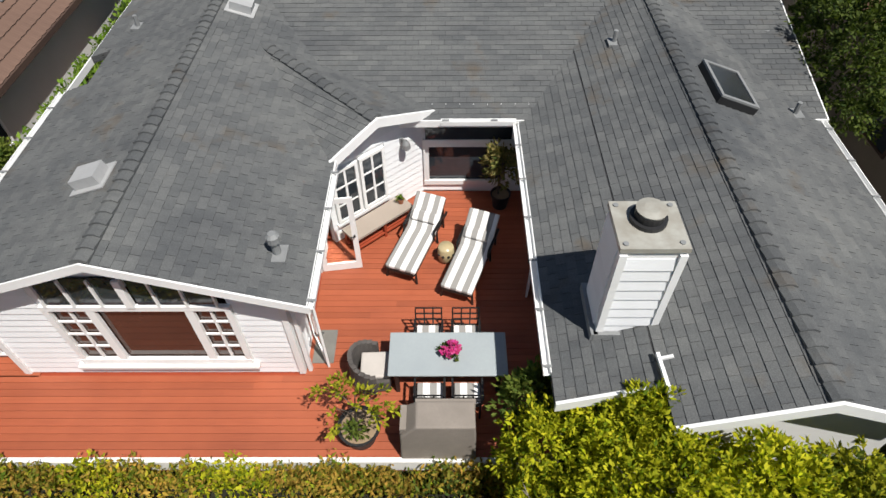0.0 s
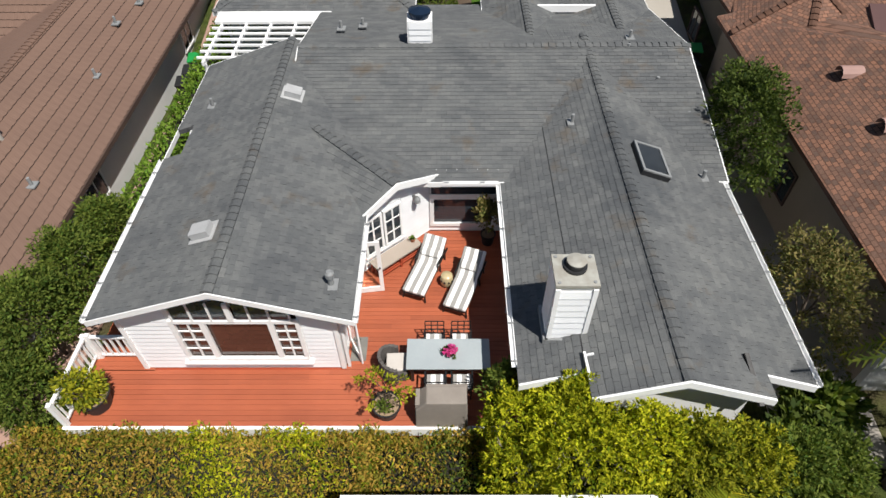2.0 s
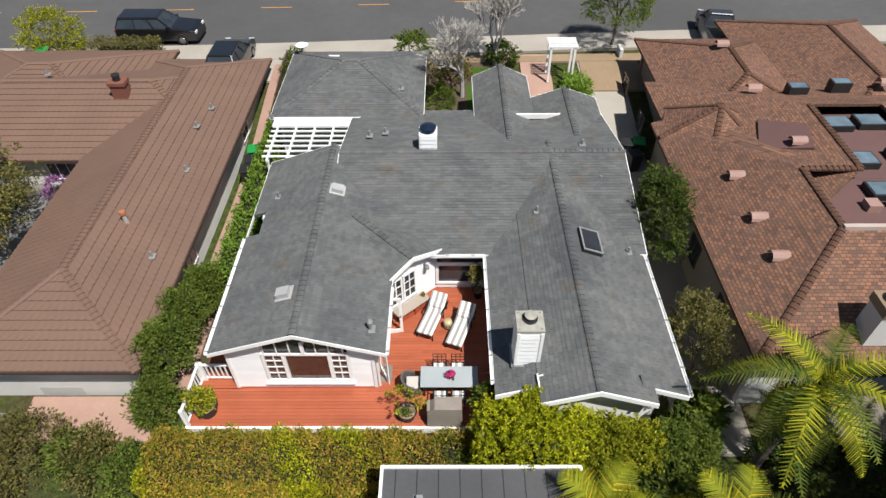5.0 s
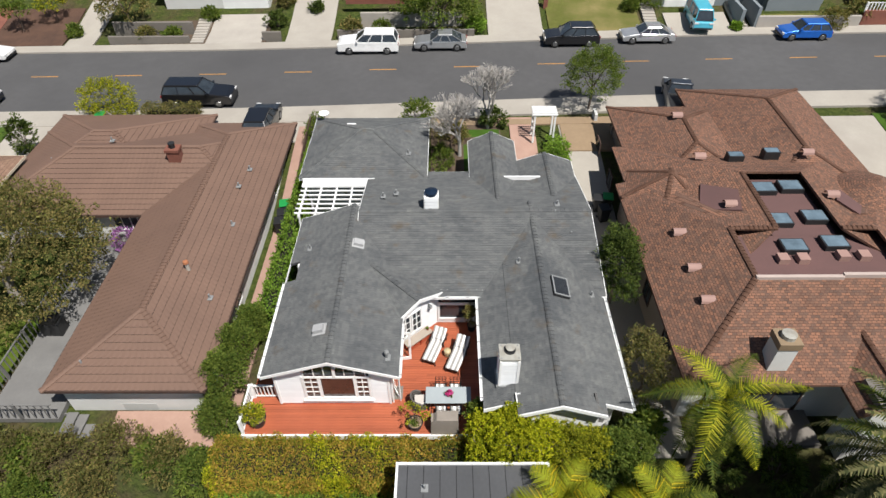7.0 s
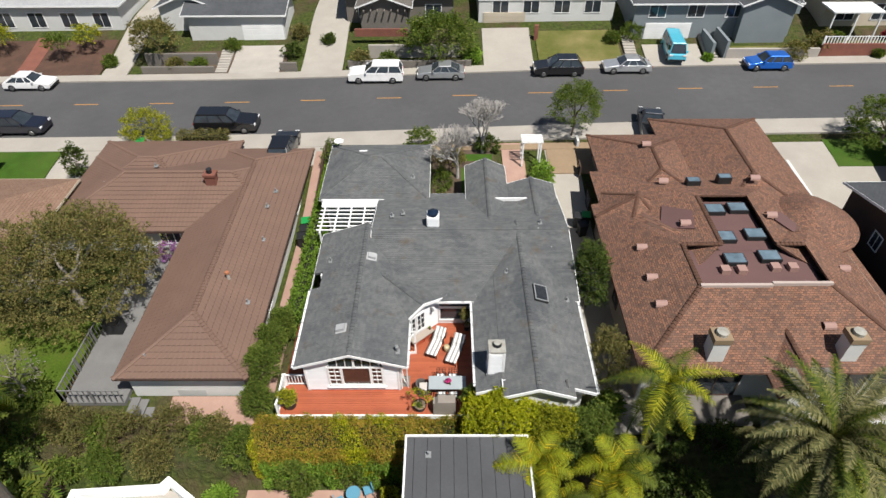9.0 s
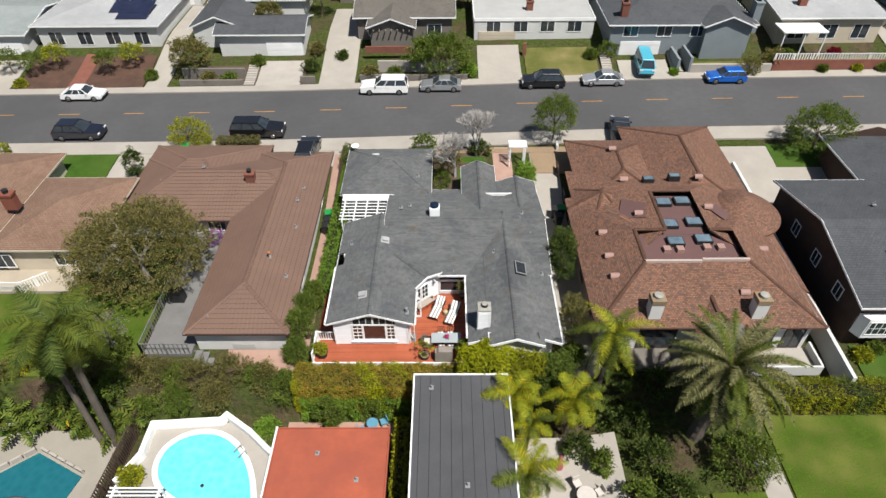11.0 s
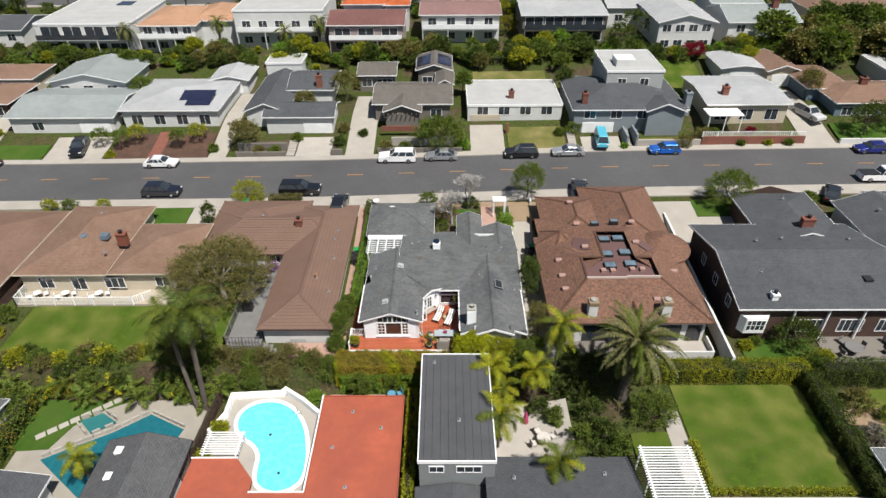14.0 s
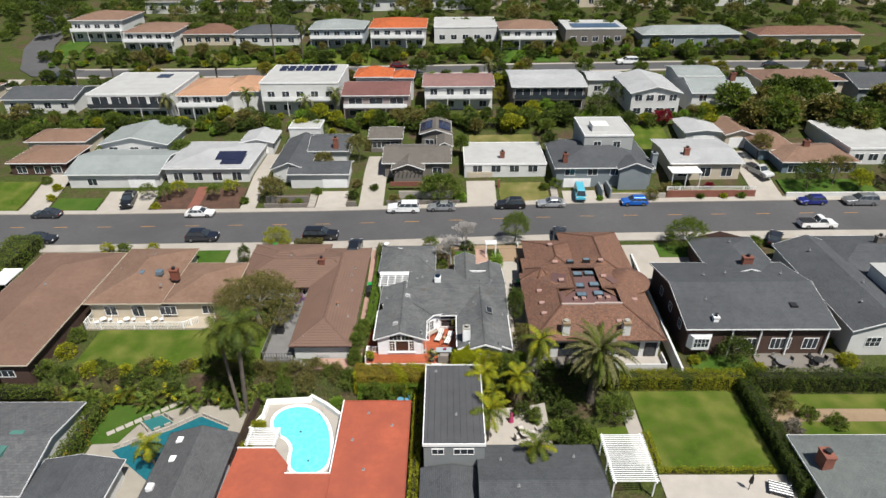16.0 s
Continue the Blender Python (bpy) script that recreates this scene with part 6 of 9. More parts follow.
solid("wall_garden", Build().slab([(26.45, 2.0), (26.7, 2.0), (27.6, 27.0), (27.35, 27.0)], -3.0, 1.1), STUCCO, "tall white stucco boundary wall", "wall", "structure")
solid("wall_street", Build().box(10.9, 29.3, 0.2, 11.1, 30.2, 1.5).box(26.5, 33.2, 0, 26.7, 33.3, 0.3), STUCCO, "low white stucco wall near the street", "wall", "structure")

# dark grey house
dg = house("dark brown-walled house with broad charcoal shingle roof", [(27.9, 45.5, 5.9, 20.6, 3.5, 5.2, "x", "gg"), (35.2, 44.6, 17.0, 28.0, 3.4, 4.7, "y", "gh")], -0.6, BROWN_WOOD, CHAR_SHINGLE, over=0.5,
           wins=(("w", 28.4, 9.0, 2.0, 1.0, 1.2), ("w", 28.4, 12.5, 2.0, 1.0, 1.2), ("w", 28.4, 16.0, 2.0, 1.0, 1.2), ("s", 6.4, 35.5, 1.0, 2.4, 1.6, 4), ("s", 6.4, 39.5, 1.0, 2.4, 1.6, 4), ("s", 6.4, 43.0, 1.0, 1.8, 1.6, 3)))
bay2 = part("bay_window", Build().slab([(28.5, 6.4), (28.9, 5.75), (30.9, 5.75), (31.3, 6.4)], 0.6, 2.45), WHITE, dg, "white bay window with small panes")
window(bay2, "s", 5.75, 29.9, 1.6, 1.8, 1.3, 4, 2)
for x in (33.5, 36.8, 40.2, 44.6):
    part("porch_post", Build().box(x - 0.07, 6.1, -0.6, x + 0.07, 6.25, 3.3), WHITE, dg)
chimney(dg, 39.9, 18.6, 4.0, 5.6, 1.3, 0.7, BRICK)
chimney(dg, 31.6, 7.2, 3.7, 4.4, 0.6, 0.6, WHITE)
vents(dg, [(33, 15.4, 4.9), (36, 16, 4.8), (43, 15.8, 4.8), (31.5, 10.4, 4.6), (40, 24.5, 4.6)])
part("skylight", Build().box(41.2, 9.0, 4.25, 42.0, 9.8, 4.5), CHAR, dg)
solid("lawn", sheet("lawn", 28.8, 35.5, 2.6, 6.0, 6, 4, GRASS_GREEN, 0.02, 0.1), GRASS_GREEN, "small bright green back lawn", "lawn", "structure")
solid("terrace", sheet("terrace", 36.5, 46, 2.8, 6.4, 6, 4, TAUPE_WALL, 0.04, 0.1), TAUPE_WALL, "stone garden terrace behind the dark house", "terrace", "structure")


def garden_table(label, at, r, mat, n=4):
    t = thing("garden_table", label, "table", at)
    part("tabletop", Build().lathe([(0, 0.7), (r, 0.7), (r, 0.74), (0, 0.75)], 16), mat, t)
    part("leg", Build().tube((0, 0, 0), (0, 0, 0.7), 0.05), BLACK, t)
    for k in range(n):
        a = 2 * math.pi * k / n + 0.4
        c = thing("garden_chair", label.replace("table", "chair"), "chair", (at[0] + (r + 0.4) * math.cos(a), at[1] + (r + 0.4) * math.sin(a), at[2]), "garden chairs", rz=math.degrees(a) - 90)
        part("seat", Build().box(-0.24, -0.24, 0.4, 0.24, 0.24, 0.46), mat, c)
        part("backrest", Build().box(-0.24, 0.2, 0.46, 0.24, 0.25, 0.9), mat, c)
        for x in (-0.2, 0.2):
            for y in (-0.2, 0.2):
                part("leg", Build().bar((x, y, 0), (x, y, 0.4), 0.04), mat, c)


garden_table("weathered wooden garden table on the terrace", (39.2, 4.4, h(39, 4.4) + 0.04), 0.8, GREY_DECK)
garden_table("dark metal garden table on the terrace", (43.4, 4.6, h(43, 4.6) + 0.04), 0.6, CHAR)

fr = house("white house with long charcoal roof", [(47.0, 56.0, 5.8, 26.0, 3.2, 4.8, "y", "gg"), (52.0, 68.0, 18.0, 28.5, 3.2, 4.8, "x", "hh")], -0.4, STUCCO, CHAR_SHINGLE, wins=(("s", 6.25, 50.2, 1.3, 1.8, 1.4, 3, 2), ("w", 47.45, 12, 1.2, 1.4, 1.1), ("w", 47.45, 19, 1.2, 1.4, 1.1)))
part("roof_room", Build().box(55.5, 11.0, 2.0, 62, 17.5, 5.0), STUCCO, fr)
part("flat_roof", Build().box(55.3, 10.8, 5.0, 62.2, 17.7, 5.15), PALE_FLAT, fr, "white flat roof room")
chimney(fr, 60.5, 24.0, 4.2, 5.6, 0.9, 0.7, TAUPE_WALL)
vents(fr, [(50, 22, 4.6), (52.5, 14, 4.6), (50, 10, 4.5)])
house("house with charcoal gable roof behind a hedge", [(66.0, 84.0, 6.0, 18.0, 3.0, 4.6, "x", "gg")], -0.4, STUCCO, CHAR_SHINGLE)
house("house with brown hip roof at the end of the row", [(72.0, 92.0, 18.0, 29.0, 3.0, 4.6, "x", "hh")], 0.6, STUCCO, BROWN_ROOF)

# tan house with a white deck
tan = house("cream house with tan shingle hip roof and white deck", [(-46.0, -36.0, 13.2, 27.2, 2.2, 3.7, "y", "hh"), (-36.0, -27.6, 13.4, 23.2, 2.15, 3.4, "x", "hh")], -0.6, CREAM, TAN_ROOF, trim=CREAM,
            wins=(("s", 13.65, -43.0, 0.8, 1.6, 1.5, 2), ("s", 13.65, -39.5, 0.7, 1.6, 1.7, 2), ("s", 13.65, -35.6, 0.8, 2.2, 1.4, 3), ("s", 13.85, -30.5, 0.8, 1.6, 1.3, 2)))
chimney(tan, -35.8, 18.0, 2.8, 4.3, 1.0, 0.7, plain("rust_chimney", (0.202, 0.0693, 0.0441), (0.151, 0.0504, 0.0315), 0.9))
vents(tan, [(-42, 17, 2.8), (-37, 16, 3.2), (-44.5, 21, 2.6), (-41, 24, 3.2)])
for x, y in ((-40.6, 18.6), (-38.2, 18.8)):
    part("skylight", Build().box(x - 0.4, y - 0.4, 3.1, x + 0.4, y + 0.4, 3.62), SKY_GLASS, tan)
tagged(part("deck", Build().box(-45.5, 11.4, -0.75, -29.6, 14.0, -0.35), plain("cream_deck", (0.378, 0.328, 0.252), (0.315, 0.271, 0.208), 0.85)), "cream-painted deck behind the tan house", "deck", kind="structure")
fence("white painted deck railing behind the tan house", (-45.5, 11.4), (-33.0, 11.4), 1.0, WHITE, 0.2, -0.4, w=0.06)
fence("white painted deck railing behind the tan house", (-33.0, 11.4), (-31.4, 12.6), 1.0, WHITE, 0.2, -0.4, w=0.06)
fence("white painted deck railing behind the tan house", (-45.5, 11.4), (-45.5, 13.8), 1.0, WHITE, 0.2, -0.4, w=0.06)
for x in (-43.6, -40.6, -37.0):
    garden_table("white garden table on the cream deck", (x, 12.5, -0.35), 0.4, WHITE, 2)
solid("lawn_west", sheet("lawn_west", -43.5, -21.8, 3.6, 11.3, 16, 6, GRASS, 0.02, 0.1), GRASS, "patchy green back lawn with long shadows", "lawn", "structure")
farl = house("long house with red-brown hip roof", [(-58.5, -46.4, 1.7, 26.4, 2.0, 3.5, "y", "hh"), (-75.0, -50.0, 1.7, 13.0, 2.0, 3.4, "x", "hh")], -0.8, BROWN_WOOD, BROWN_ROOF, trim=CREAM, wins=(("s", 2.15, -50, 0.4, 3.0, 1.0, 4),))
vents(farl, [(-50, 8, 2.8), (-52, 16, 3.4), (-56, 10, 3.0)])
part("skylight", Build().box(-56.4, 6.0, 2.9, -55.2, 7.0, 3.3), SKY_GLASS, farl)
canopy = thing("garden_canopy", "white flat garden canopy on posts", "canopy", (-62, 20, h(-62, 20)))
part("top", Build().box(-3, -2, 2.4, 3, 2, 2.55), WHITE, canopy)
for x in (-2.8, 2.8):
    for y in (-1.8, 1.8):
        part("post", Build().box(x - 0.05, y - 0.05, 0, x + 0.05, y + 0.05, 2.4), WHITE, canopy)
hedge("tall clipped bright green hedge by the street", -66.0, -61.5, 20.0, 31.0, 0.2, 2.6, L_GREEN, 0.22, 70, 0.2)
hedge("low clipped hedge along the yard", -62.0, -44.0, 0.2, 1.2, -1.6, -0.2, L_GREEN, 0.2, 80, 0.18)

# ---- yards below, towards the sea ----
tall = house("tall plain building with dark flat roof and white edge", [(-2.05, 4.0, -9.5, 1.85, 1.8, 1.8, "x", "hh")], -3.4, plain("sage_siding", (0.214, 0.227, 0.227), (0.176, 0.189, 0.189), 0.8), DARK_FLAT, flat=True,
             wins=(("s", -9.42, -0.6, 0.75, 1.2, 0.8, 2, 1), ("s", -9.42, 1.9, 0.75, 2.0, 0.8, 3, 1)))
for k in range(9):
    part("roof_seam", Build().box(-1.6 + k * 0.64, -9.3, 1.765, -1.575 + k * 0.64, 1.8, 1.782), CHAR, tall)
vents(tall, [(-0.9, 0.8, 1.78), (1.2, -5.6, 1.78)])
low = house("low building with charcoal shallow roof", [(3.2, 15.0, -17.5, -7.3, -0.7, 0.35, "x", "gg"), (-2.3, 3.6, -17.5, -9.6, -1.3, -0.75, "y", "gg")], -3.4, TAUPE_WALL, CHAR_SHINGLE, trim=CHAR)
vents(low, [(5.4, -9.6, -0.1), (12.5, -9.2, -0.2), (6.8, -13.0, 0.3)])
redb = house("low building with flat orange-red painted roof and white edge", [(-11.2, -3.7, -24.0, 0.45, -2.2, -2.2, "x", "hh")], -4.0, STUCCO, RED_FLAT, trim=RED_FLAT, flat=True)
part("edge_strip", Build().box(-11.32, -9.5, -2.5, -11.2, 0.5, -2.12), WHITE, redb, "white painted roof edge")
part("edge_strip", Build().box(-15.7, -9.5, -2.5, -11.32, -9.4, -2.14), WHITE, redb)
part("roof", Build().slab([(-22.0, -24), (-11.1, -24), (-11.1, -9.5), (-15.65, -9.5), (-15.65, -8.3), (-17.4, -6.3), (-21.2, -6.3)], -2.5, -2.24), RED_FLAT, redb)
part("parapet", Build().box(-21.3, -6.3, -2.5, -17.4, -6.18, -2.18), WHITE, redb)
vents(redb, [(-8.3, -1.4, -2.25), (-9.6, -5.2, -2.25), (-5.6, -3.2, -2.25), (-8.0, -9.0, -2.25)])


def flat_poly(name, pts, z0, z1, mat, label, category, kind="structure"):
    return solid(name, Build().slab(pts, z0, z1), mat, label, category, kind)


PZ = -3.4
flat_poly("pool_terrace", [(-21.2, -6.2), (-15.0, -10.5), (-11.3, -10.5), (-11.2, -0.9), (-13.3, 0.6), (-15.2, 1.9), (-15.5, 1.5), (-20.1, 1.2), (-20.1, -1.0), (-21.0, -2.9)], PZ - 0.6, PZ + 0.0, PALE_STONE, "pale pinkish concrete terrace round the kidney pool", "terrace")


kp = thing("swimming_pool", "kidney-shaped pool of bright turquoise water with white coping", "pool")
KID = [(-16.7, 0.75), (-15.4, 0.6), (-14.0, -0.3), (-12.9, -1.9), (-12.3, -3.6), (-11.9, -5.6), (-11.95, -7.6), (-12.9, -8.5), (-14.3, -8.7), (-15.6, -8.0), (-15.9, -6.6), (-15.9, -5.2), (-16.7, -4.0), (-18.1, -3.2), (-18.9, -2.0), (-18.9, -0.6), (-18.0, 0.4)]
def smooth_ring(pts, times=2):
    for _ in range(times):
        q = []
        for i in range(len(pts)):
            a, c = pts[i], pts[(i + 1) % len(pts)]
            q += [(a[0] * 0.75 + c[0] * 0.25, a[1] * 0.75 + c[1] * 0.25), (a[0] * 0.25 + c[0] * 0.75, a[1] * 0.25 + c[1] * 0.75)]
        pts = q
    return list(reversed(pts))
def grown(pts, d):
    cx, cy = sum(p[0] for p in pts) / len(pts), sum(p[1] for p in pts) / len(pts)
    out = []
    for i, p in enumerate(pts):
        a, c = pts[i - 1], pts[(i + 1) % len(pts)]
        t = Vector((c[0] - a[0], c[1] - a[1])).normalized()
        out.append((p[0] + t.y * d, p[1] - t.x * d))
    return out
ring = smooth_ring(KID)
part("water", Build().slab(ring, PZ - 0.3, PZ + 0.012), POOL_WATER, kp)
cb = Build()
og = grown(ring, 0.35)
for i in range(len(ring)):
    j = (i + 1) % len(ring)
    cb.face([(*og[i], PZ + 0.07), (*og[j], PZ + 0.07), (*ring[j], PZ + 0.07), (*ring[i], PZ + 0.07)])
    cb.face([(*ring[i], PZ + 0.07), (*ring[j], PZ + 0.07), (*ring[j], PZ - 0.05), (*ring[i], PZ - 0.05)])
    cb.face([(*og[j], PZ + 0.07), (*og[i], PZ + 0.07), (*og[i], PZ - 0.05), (*og[j], PZ - 0.05)])
part("coping", cb, WHITE, kp, "white pool coping")
for x in (-13.6, -13.2):
    part("ladder_rail", Build().tube((x, -0.5 - (x + 13.6), PZ), (x, -0.5 - (x + 13.6), PZ + 0.7), 0.03, 0.03, 8).tube((x, -0.5 - (x + 13.6), PZ + 0.7), (x - 0.4, -0.9 - (x + 13.6), PZ + 0.5), 0.03, 0.03, 8), STEEL, kp, "bright steel ladder rail")
for x, y in ((-15.6, -3.0), (-14.0, -6.9)):
    part("pool_drain", Build().lathe([(0.12, 0), (0.12, 0.01), (0, 0.012)], 10, (x, y, PZ + 0.012)), CHAR, kp)
wallp = [(-21.0, -2.9), (-20.1, -1.0), (-20.1, 1.2), (-15.5, 1.5), (-15.2, 1.9), (-13.3, 0.6), (-11.6, -0.9)]
for i, (p, q) in enumerate(zip(wallp, wallp[1:])):
    d_ = Vector((q[0] - p[0], q[1] - p[1])).normalized()
    n_ = Vector((-d_.y, d_.x)) * 0.16
    p_, q_ = Vector(p) - d_ * 0.12, Vector(q) + d_ * 0.12
    solid("wall_pool", Build().slab([tuple(p_ - n_), tuple(q_ - n_), tuple(q_ + n_), tuple(p_ + n_)], PZ - 0.6, PZ + 0.62 + 0.01 * i), WHITE, "low white plastered wall round the pool terrace", "wall", "structure")
pr = thing("pergola", "white slatted pergola beside the kidney pool", "pergola")
for k in range(10):
    part("slat", Build().box(-20.6, -6.1 + k * 0.24, -1.95, -17.3, -6.02 + k * 0.24, -1.87), WHITE, pr)
for x in (-20.4, -17.6):
    part("beam", Build().box(x, -6.2, -2.1, x + 0.1, -3.7, -1.95), WHITE, pr)
    part("post", Build().box(x, -3.9, PZ, x + 0.1, -3.8, -2.1), WHITE, pr)

flat_poly("pool_terrace_west", [(-37.5, -14), (-22.2, -14), (-22.2, 1.0), (-37.5, 1.0)], PZ - 0.6, PZ - 0.04, plain("warm_paving", (0.296, 0.271, 0.227), (0.239, 0.217, 0.183), 0.9), "pale stone terrace round the angular pool", "terrace")
flat_poly("lawn_pool", [(-39, -4.8), (-34.8, -4.5), (-33.8, -2.0), (-31.8, -0.2), (-29.5, 1.0), (-38.5, 1.0)], PZ - 0.1, PZ + 0.02, GRASS_GREEN, "green lawn beside the angular pool", "lawn")
dp = thing("swimming_pool", "angular pool of dark teal water with stone spa", "pool")
DEEP = [(-34.9, -5.6), (-26.0, -12.0), (-23.6, -2.4), (-27.2, -0.7), (-29.8, -2.7), (-33.2, -4.6)]
part("water", Build().slab(list(DEEP), PZ - 0.3, PZ + 0.02), DEEP_WATER, dp)
SPA = [(-33.3, -1.6), (-31.8, -2.9), (-30.0, -1.7), (-31.6, -0.7)]
part("spa_water", Build().slab(SPA, PZ - 0.3, PZ + 0.2), plain("spa_teal", (0.0315, 0.151, 0.151), (0.0252, 0.126, 0.126), 0.1, bump_s=0.05), dp)
rngp = random.Random(4)
for ringp, zz in ((SPA, 0.22), ([(-34.9, -5.6), (-33.2, -4.6), (-29.8, -2.7), (-27.2, -0.7), (-23.6, -2.4)], 0.06)):
    m = len(ringp) if ringp is SPA else len(ringp) - 1
    for i in range(m):
        p, q = Vector((*ringp[i], 0)), Vector((*ringp[(i + 1) % len(ringp)], 0))
        k = max(2, int((q - p).length / 0.75))
        for j in range(k):
            c = p.lerp(q, (j + 0.5) / k)
            n = (q - p).normalized()
            o = Vector((-n.y, n.x, 0)) * (0.25 if ringp is not SPA else -0.28)
            part("coping_stone", Build().bar(c + o - n * 0.33 + Vector((0, 0, PZ + zz)), c + o + n * 0.33 + Vector((0, 0, PZ + zz + rngp.uniform(-0.01, 0.01))), 0.14, 0.6), PALE_STONE, dp)
for k in range(9):
    x, y = -35.6 + k * 0.75, -4.0 + k * 0.58
    ob = solid("stepping_stone", Build().box(-0.4, -0.3, PZ - 0.05, 0.4, 0.3, PZ + 0.06), PALE_STONE, "square pale stepping stone in the lawn", "paving stone", group="stepping stones")
    ob.matrix_basis = pose(x - 0.6, y + 0.9, 0, 0, 0, 38)
ph = house("grey-roofed house beside the angular pool", [(-28.2, -21.2, -20.0, -5.4, -1.0, 0.1, "y", "hg")], -3.4, STUCCO, GREY_SHINGLE, trim=CHAR)
for x, y in ((-26.6, -6.8), (-25.2, -6.7), (-26.4, -9.2), (-27.3, -12.4)):
    part("skylight", Build().box(x - 0.3, y - 0.35, -0.8, x + 0.3, y + 0.35, -0.35), WHITE, ph, "white-framed roof window")
house("house with charcoal roof at the yard's edge", [(-39.5, -31.5, -20.0, -8.6, -1.2, -0.4, "y", "hg")], -3.6, STUCCO, CHAR_SHINGLE)
slate = house("house with mottled slate-grey roof", [(-58.0, -39.3, -13.0, -0.9, -1.0, 0.2, "x", "gg")], -3.6, STUCCO, shingle("slate_tile", ((0.107, 0.11, 0.113), (0.0725, 0.0756, 0.0819), (0.139, 0.139, 0.135)), 0.4, 0.3))
for x, y in ((-43.2, -6.6), (-43.8, -8.6), (-46.5, -8.2)):
    part("skylight", Build().box(x - 0.7, y - 0.6, -0.4, x + 0.7, y + 0.6, 0.12), plain("green_glass", (0.0819, 0.189, 0.158), (0.063, 0.151, 0.126), 0.1, bump_s=0.02), slate, "greenish roof window")
hedge("dark green hedge between two yards", -39.2, -37.8, -9.0, 0.6, -3.5, -1.2, L_GREEN, 0.2, 110, 0.25, second=L_HEDGE)
fence("dark tall fence between the pool yards", (-21.6, -8.0), (-20.9, 2.4), 1.7, BROWN_WOOD, 0.18, PZ)
gr = house("house with grey-green hip roof and brick chimney", [(33.2, 46.0, -20.0, -8.0, 1.4, 2.9, "y", "hh")], -1.2, TAUPE_WALL, shingle("dull_sage_shingle", ((0.135, 0.15, 0.145), (0.11, 0.122, 0.118), (0.17, 0.18, 0.17)), 0.4, 0.22, 0.01))
for m in (gr,):
    chimney(m, 34.6, -11.8, 1.0, 3.2, 0.9, 1.3, BRICK)
solid("lawn_east", sheet("lawn_east", 20.6, 32.3, -10.2, 0.6, 14, 14, GRASS, 0.0, 0.1), GRASS, "large green lawn with dry yellow patches", "lawn", "structure")
solid("garden_path", sheet("garden_path", 18.9, 20.4, -9.5, -2.2, 3, 10, PALE_STONE, 0.0, 0.1), PALE_STONE, "pale stone garden path beside the lawn", "path", "structure")
solid("lawn_small", sheet("lawn_small", 15.8, 18.9, -7.6, -4.6, 4, 4, GRASS, 0.0, 0.1), GRASS, "small square of lawn", "lawn", "structure")
solid("terrace_east", sheet("terrace_east", 20.4, 33.0, -16.0, -10.7, 6, 4, PALE_STONE, 0.0, 0.1), PALE_STONE, "pale terrace with striped lounger", "terrace", "structure")
solid("patio", sheet("patio", 4.1, 11.2, -7.2, 0.2, 8, 8, PALE_STONE, 0.3, 0.4), PALE_STONE, "pale concrete patio between palms", "terrace", "structure")
pr = thing("pergola", "white slatted garden pergola over the path", "pergola")
for k in range(24):
    part("slat", Build().box(15.2, -13.2 + k * 0.235, 1.1, 19.4, -13.12 + k * 0.235, 1.18), WHITE, pr)
for x in (15.4, 19.1):
    for y in (-13.0, -10.4, -7.9):
        part("post", Build().box(x, y, -1.6, x + 0.12, y + 0.12, 1.0), WHITE, pr)
    part("beam", Build().box(x, -13.3, 0.95, x + 0.12, -7.5, 1.1), WHITE, pr)
sl = thing("sun_lounger", "black and white striped daybed on the terrace", "sun lounger", (31.0, -12.6, h(31, -12.6) + 0.02), rz=70)
softened(part("cushion", Build().box(-0.7, -1.0, 0.3, 0.7, 1.0, 0.45), striped("black_white_stripe", (0.8, 0.8, 0.78), (0.03, 0.03, 0.035), 0.3), sl), 0.04)
for x in (-0.6, 0.6):
    for y in (-0.9, 0.9):
        part("leg", Build().bar((x, y, 0), (x, y, 0.3), 0.06), BLACK, sl)
um = thing("garden_parasol", "closed black garden parasol on the terrace", "parasol", (28.2, -12.4, h(28, -12.4) + 0.02))
part("pole", Build().tube((0, 0, 0), (0, 0, 2.0), 0.03), BLACK, um)
part("canopy", Build().lathe([(0.05, 0.8), (0.2, 1.0), (0.14, 1.6), (0.02, 2.05)], 10), BLACK, um)
fm = thing("garden_ornament", "slim bright pink garden ornament by the palms", "ornament", (7.3, -1.9, h(7.3, -1.9) + 0.3))
PINK = plain("bright_pink_cloth", (0.391, 0.0441, 0.126), (0.315, 0.0315, 0.101), 0.8)
part("body", Build().lathe([(0.0, 0), (0.3, 0.05), (0.22, 0.6), (0.1, 1.3), (0, 1.5)], 10), PINK, fm)
garden_table("blue metal garden table on the bank", (-5.0, 1.1, PZ + 0.02), 0.4, plain("sky_blue_paint", (0.101, 0.265, 0.378), (0.0819, 0.227, 0.315), 0.5), 2)
flat_poly("patio_small", [(-10.9, 0.5), (-3.6, 0.5), (-3.6, 2.0), (-10.9, 2.0)], PZ - 0.2, PZ + 0.02, PAVER, "small pinkish paved yard behind the red roof", "terrace")
garden_table("grey garden table on the patio", (8.6, -4.2, h(8.6, -4.2) + 0.3), 0.6, CUSHION)

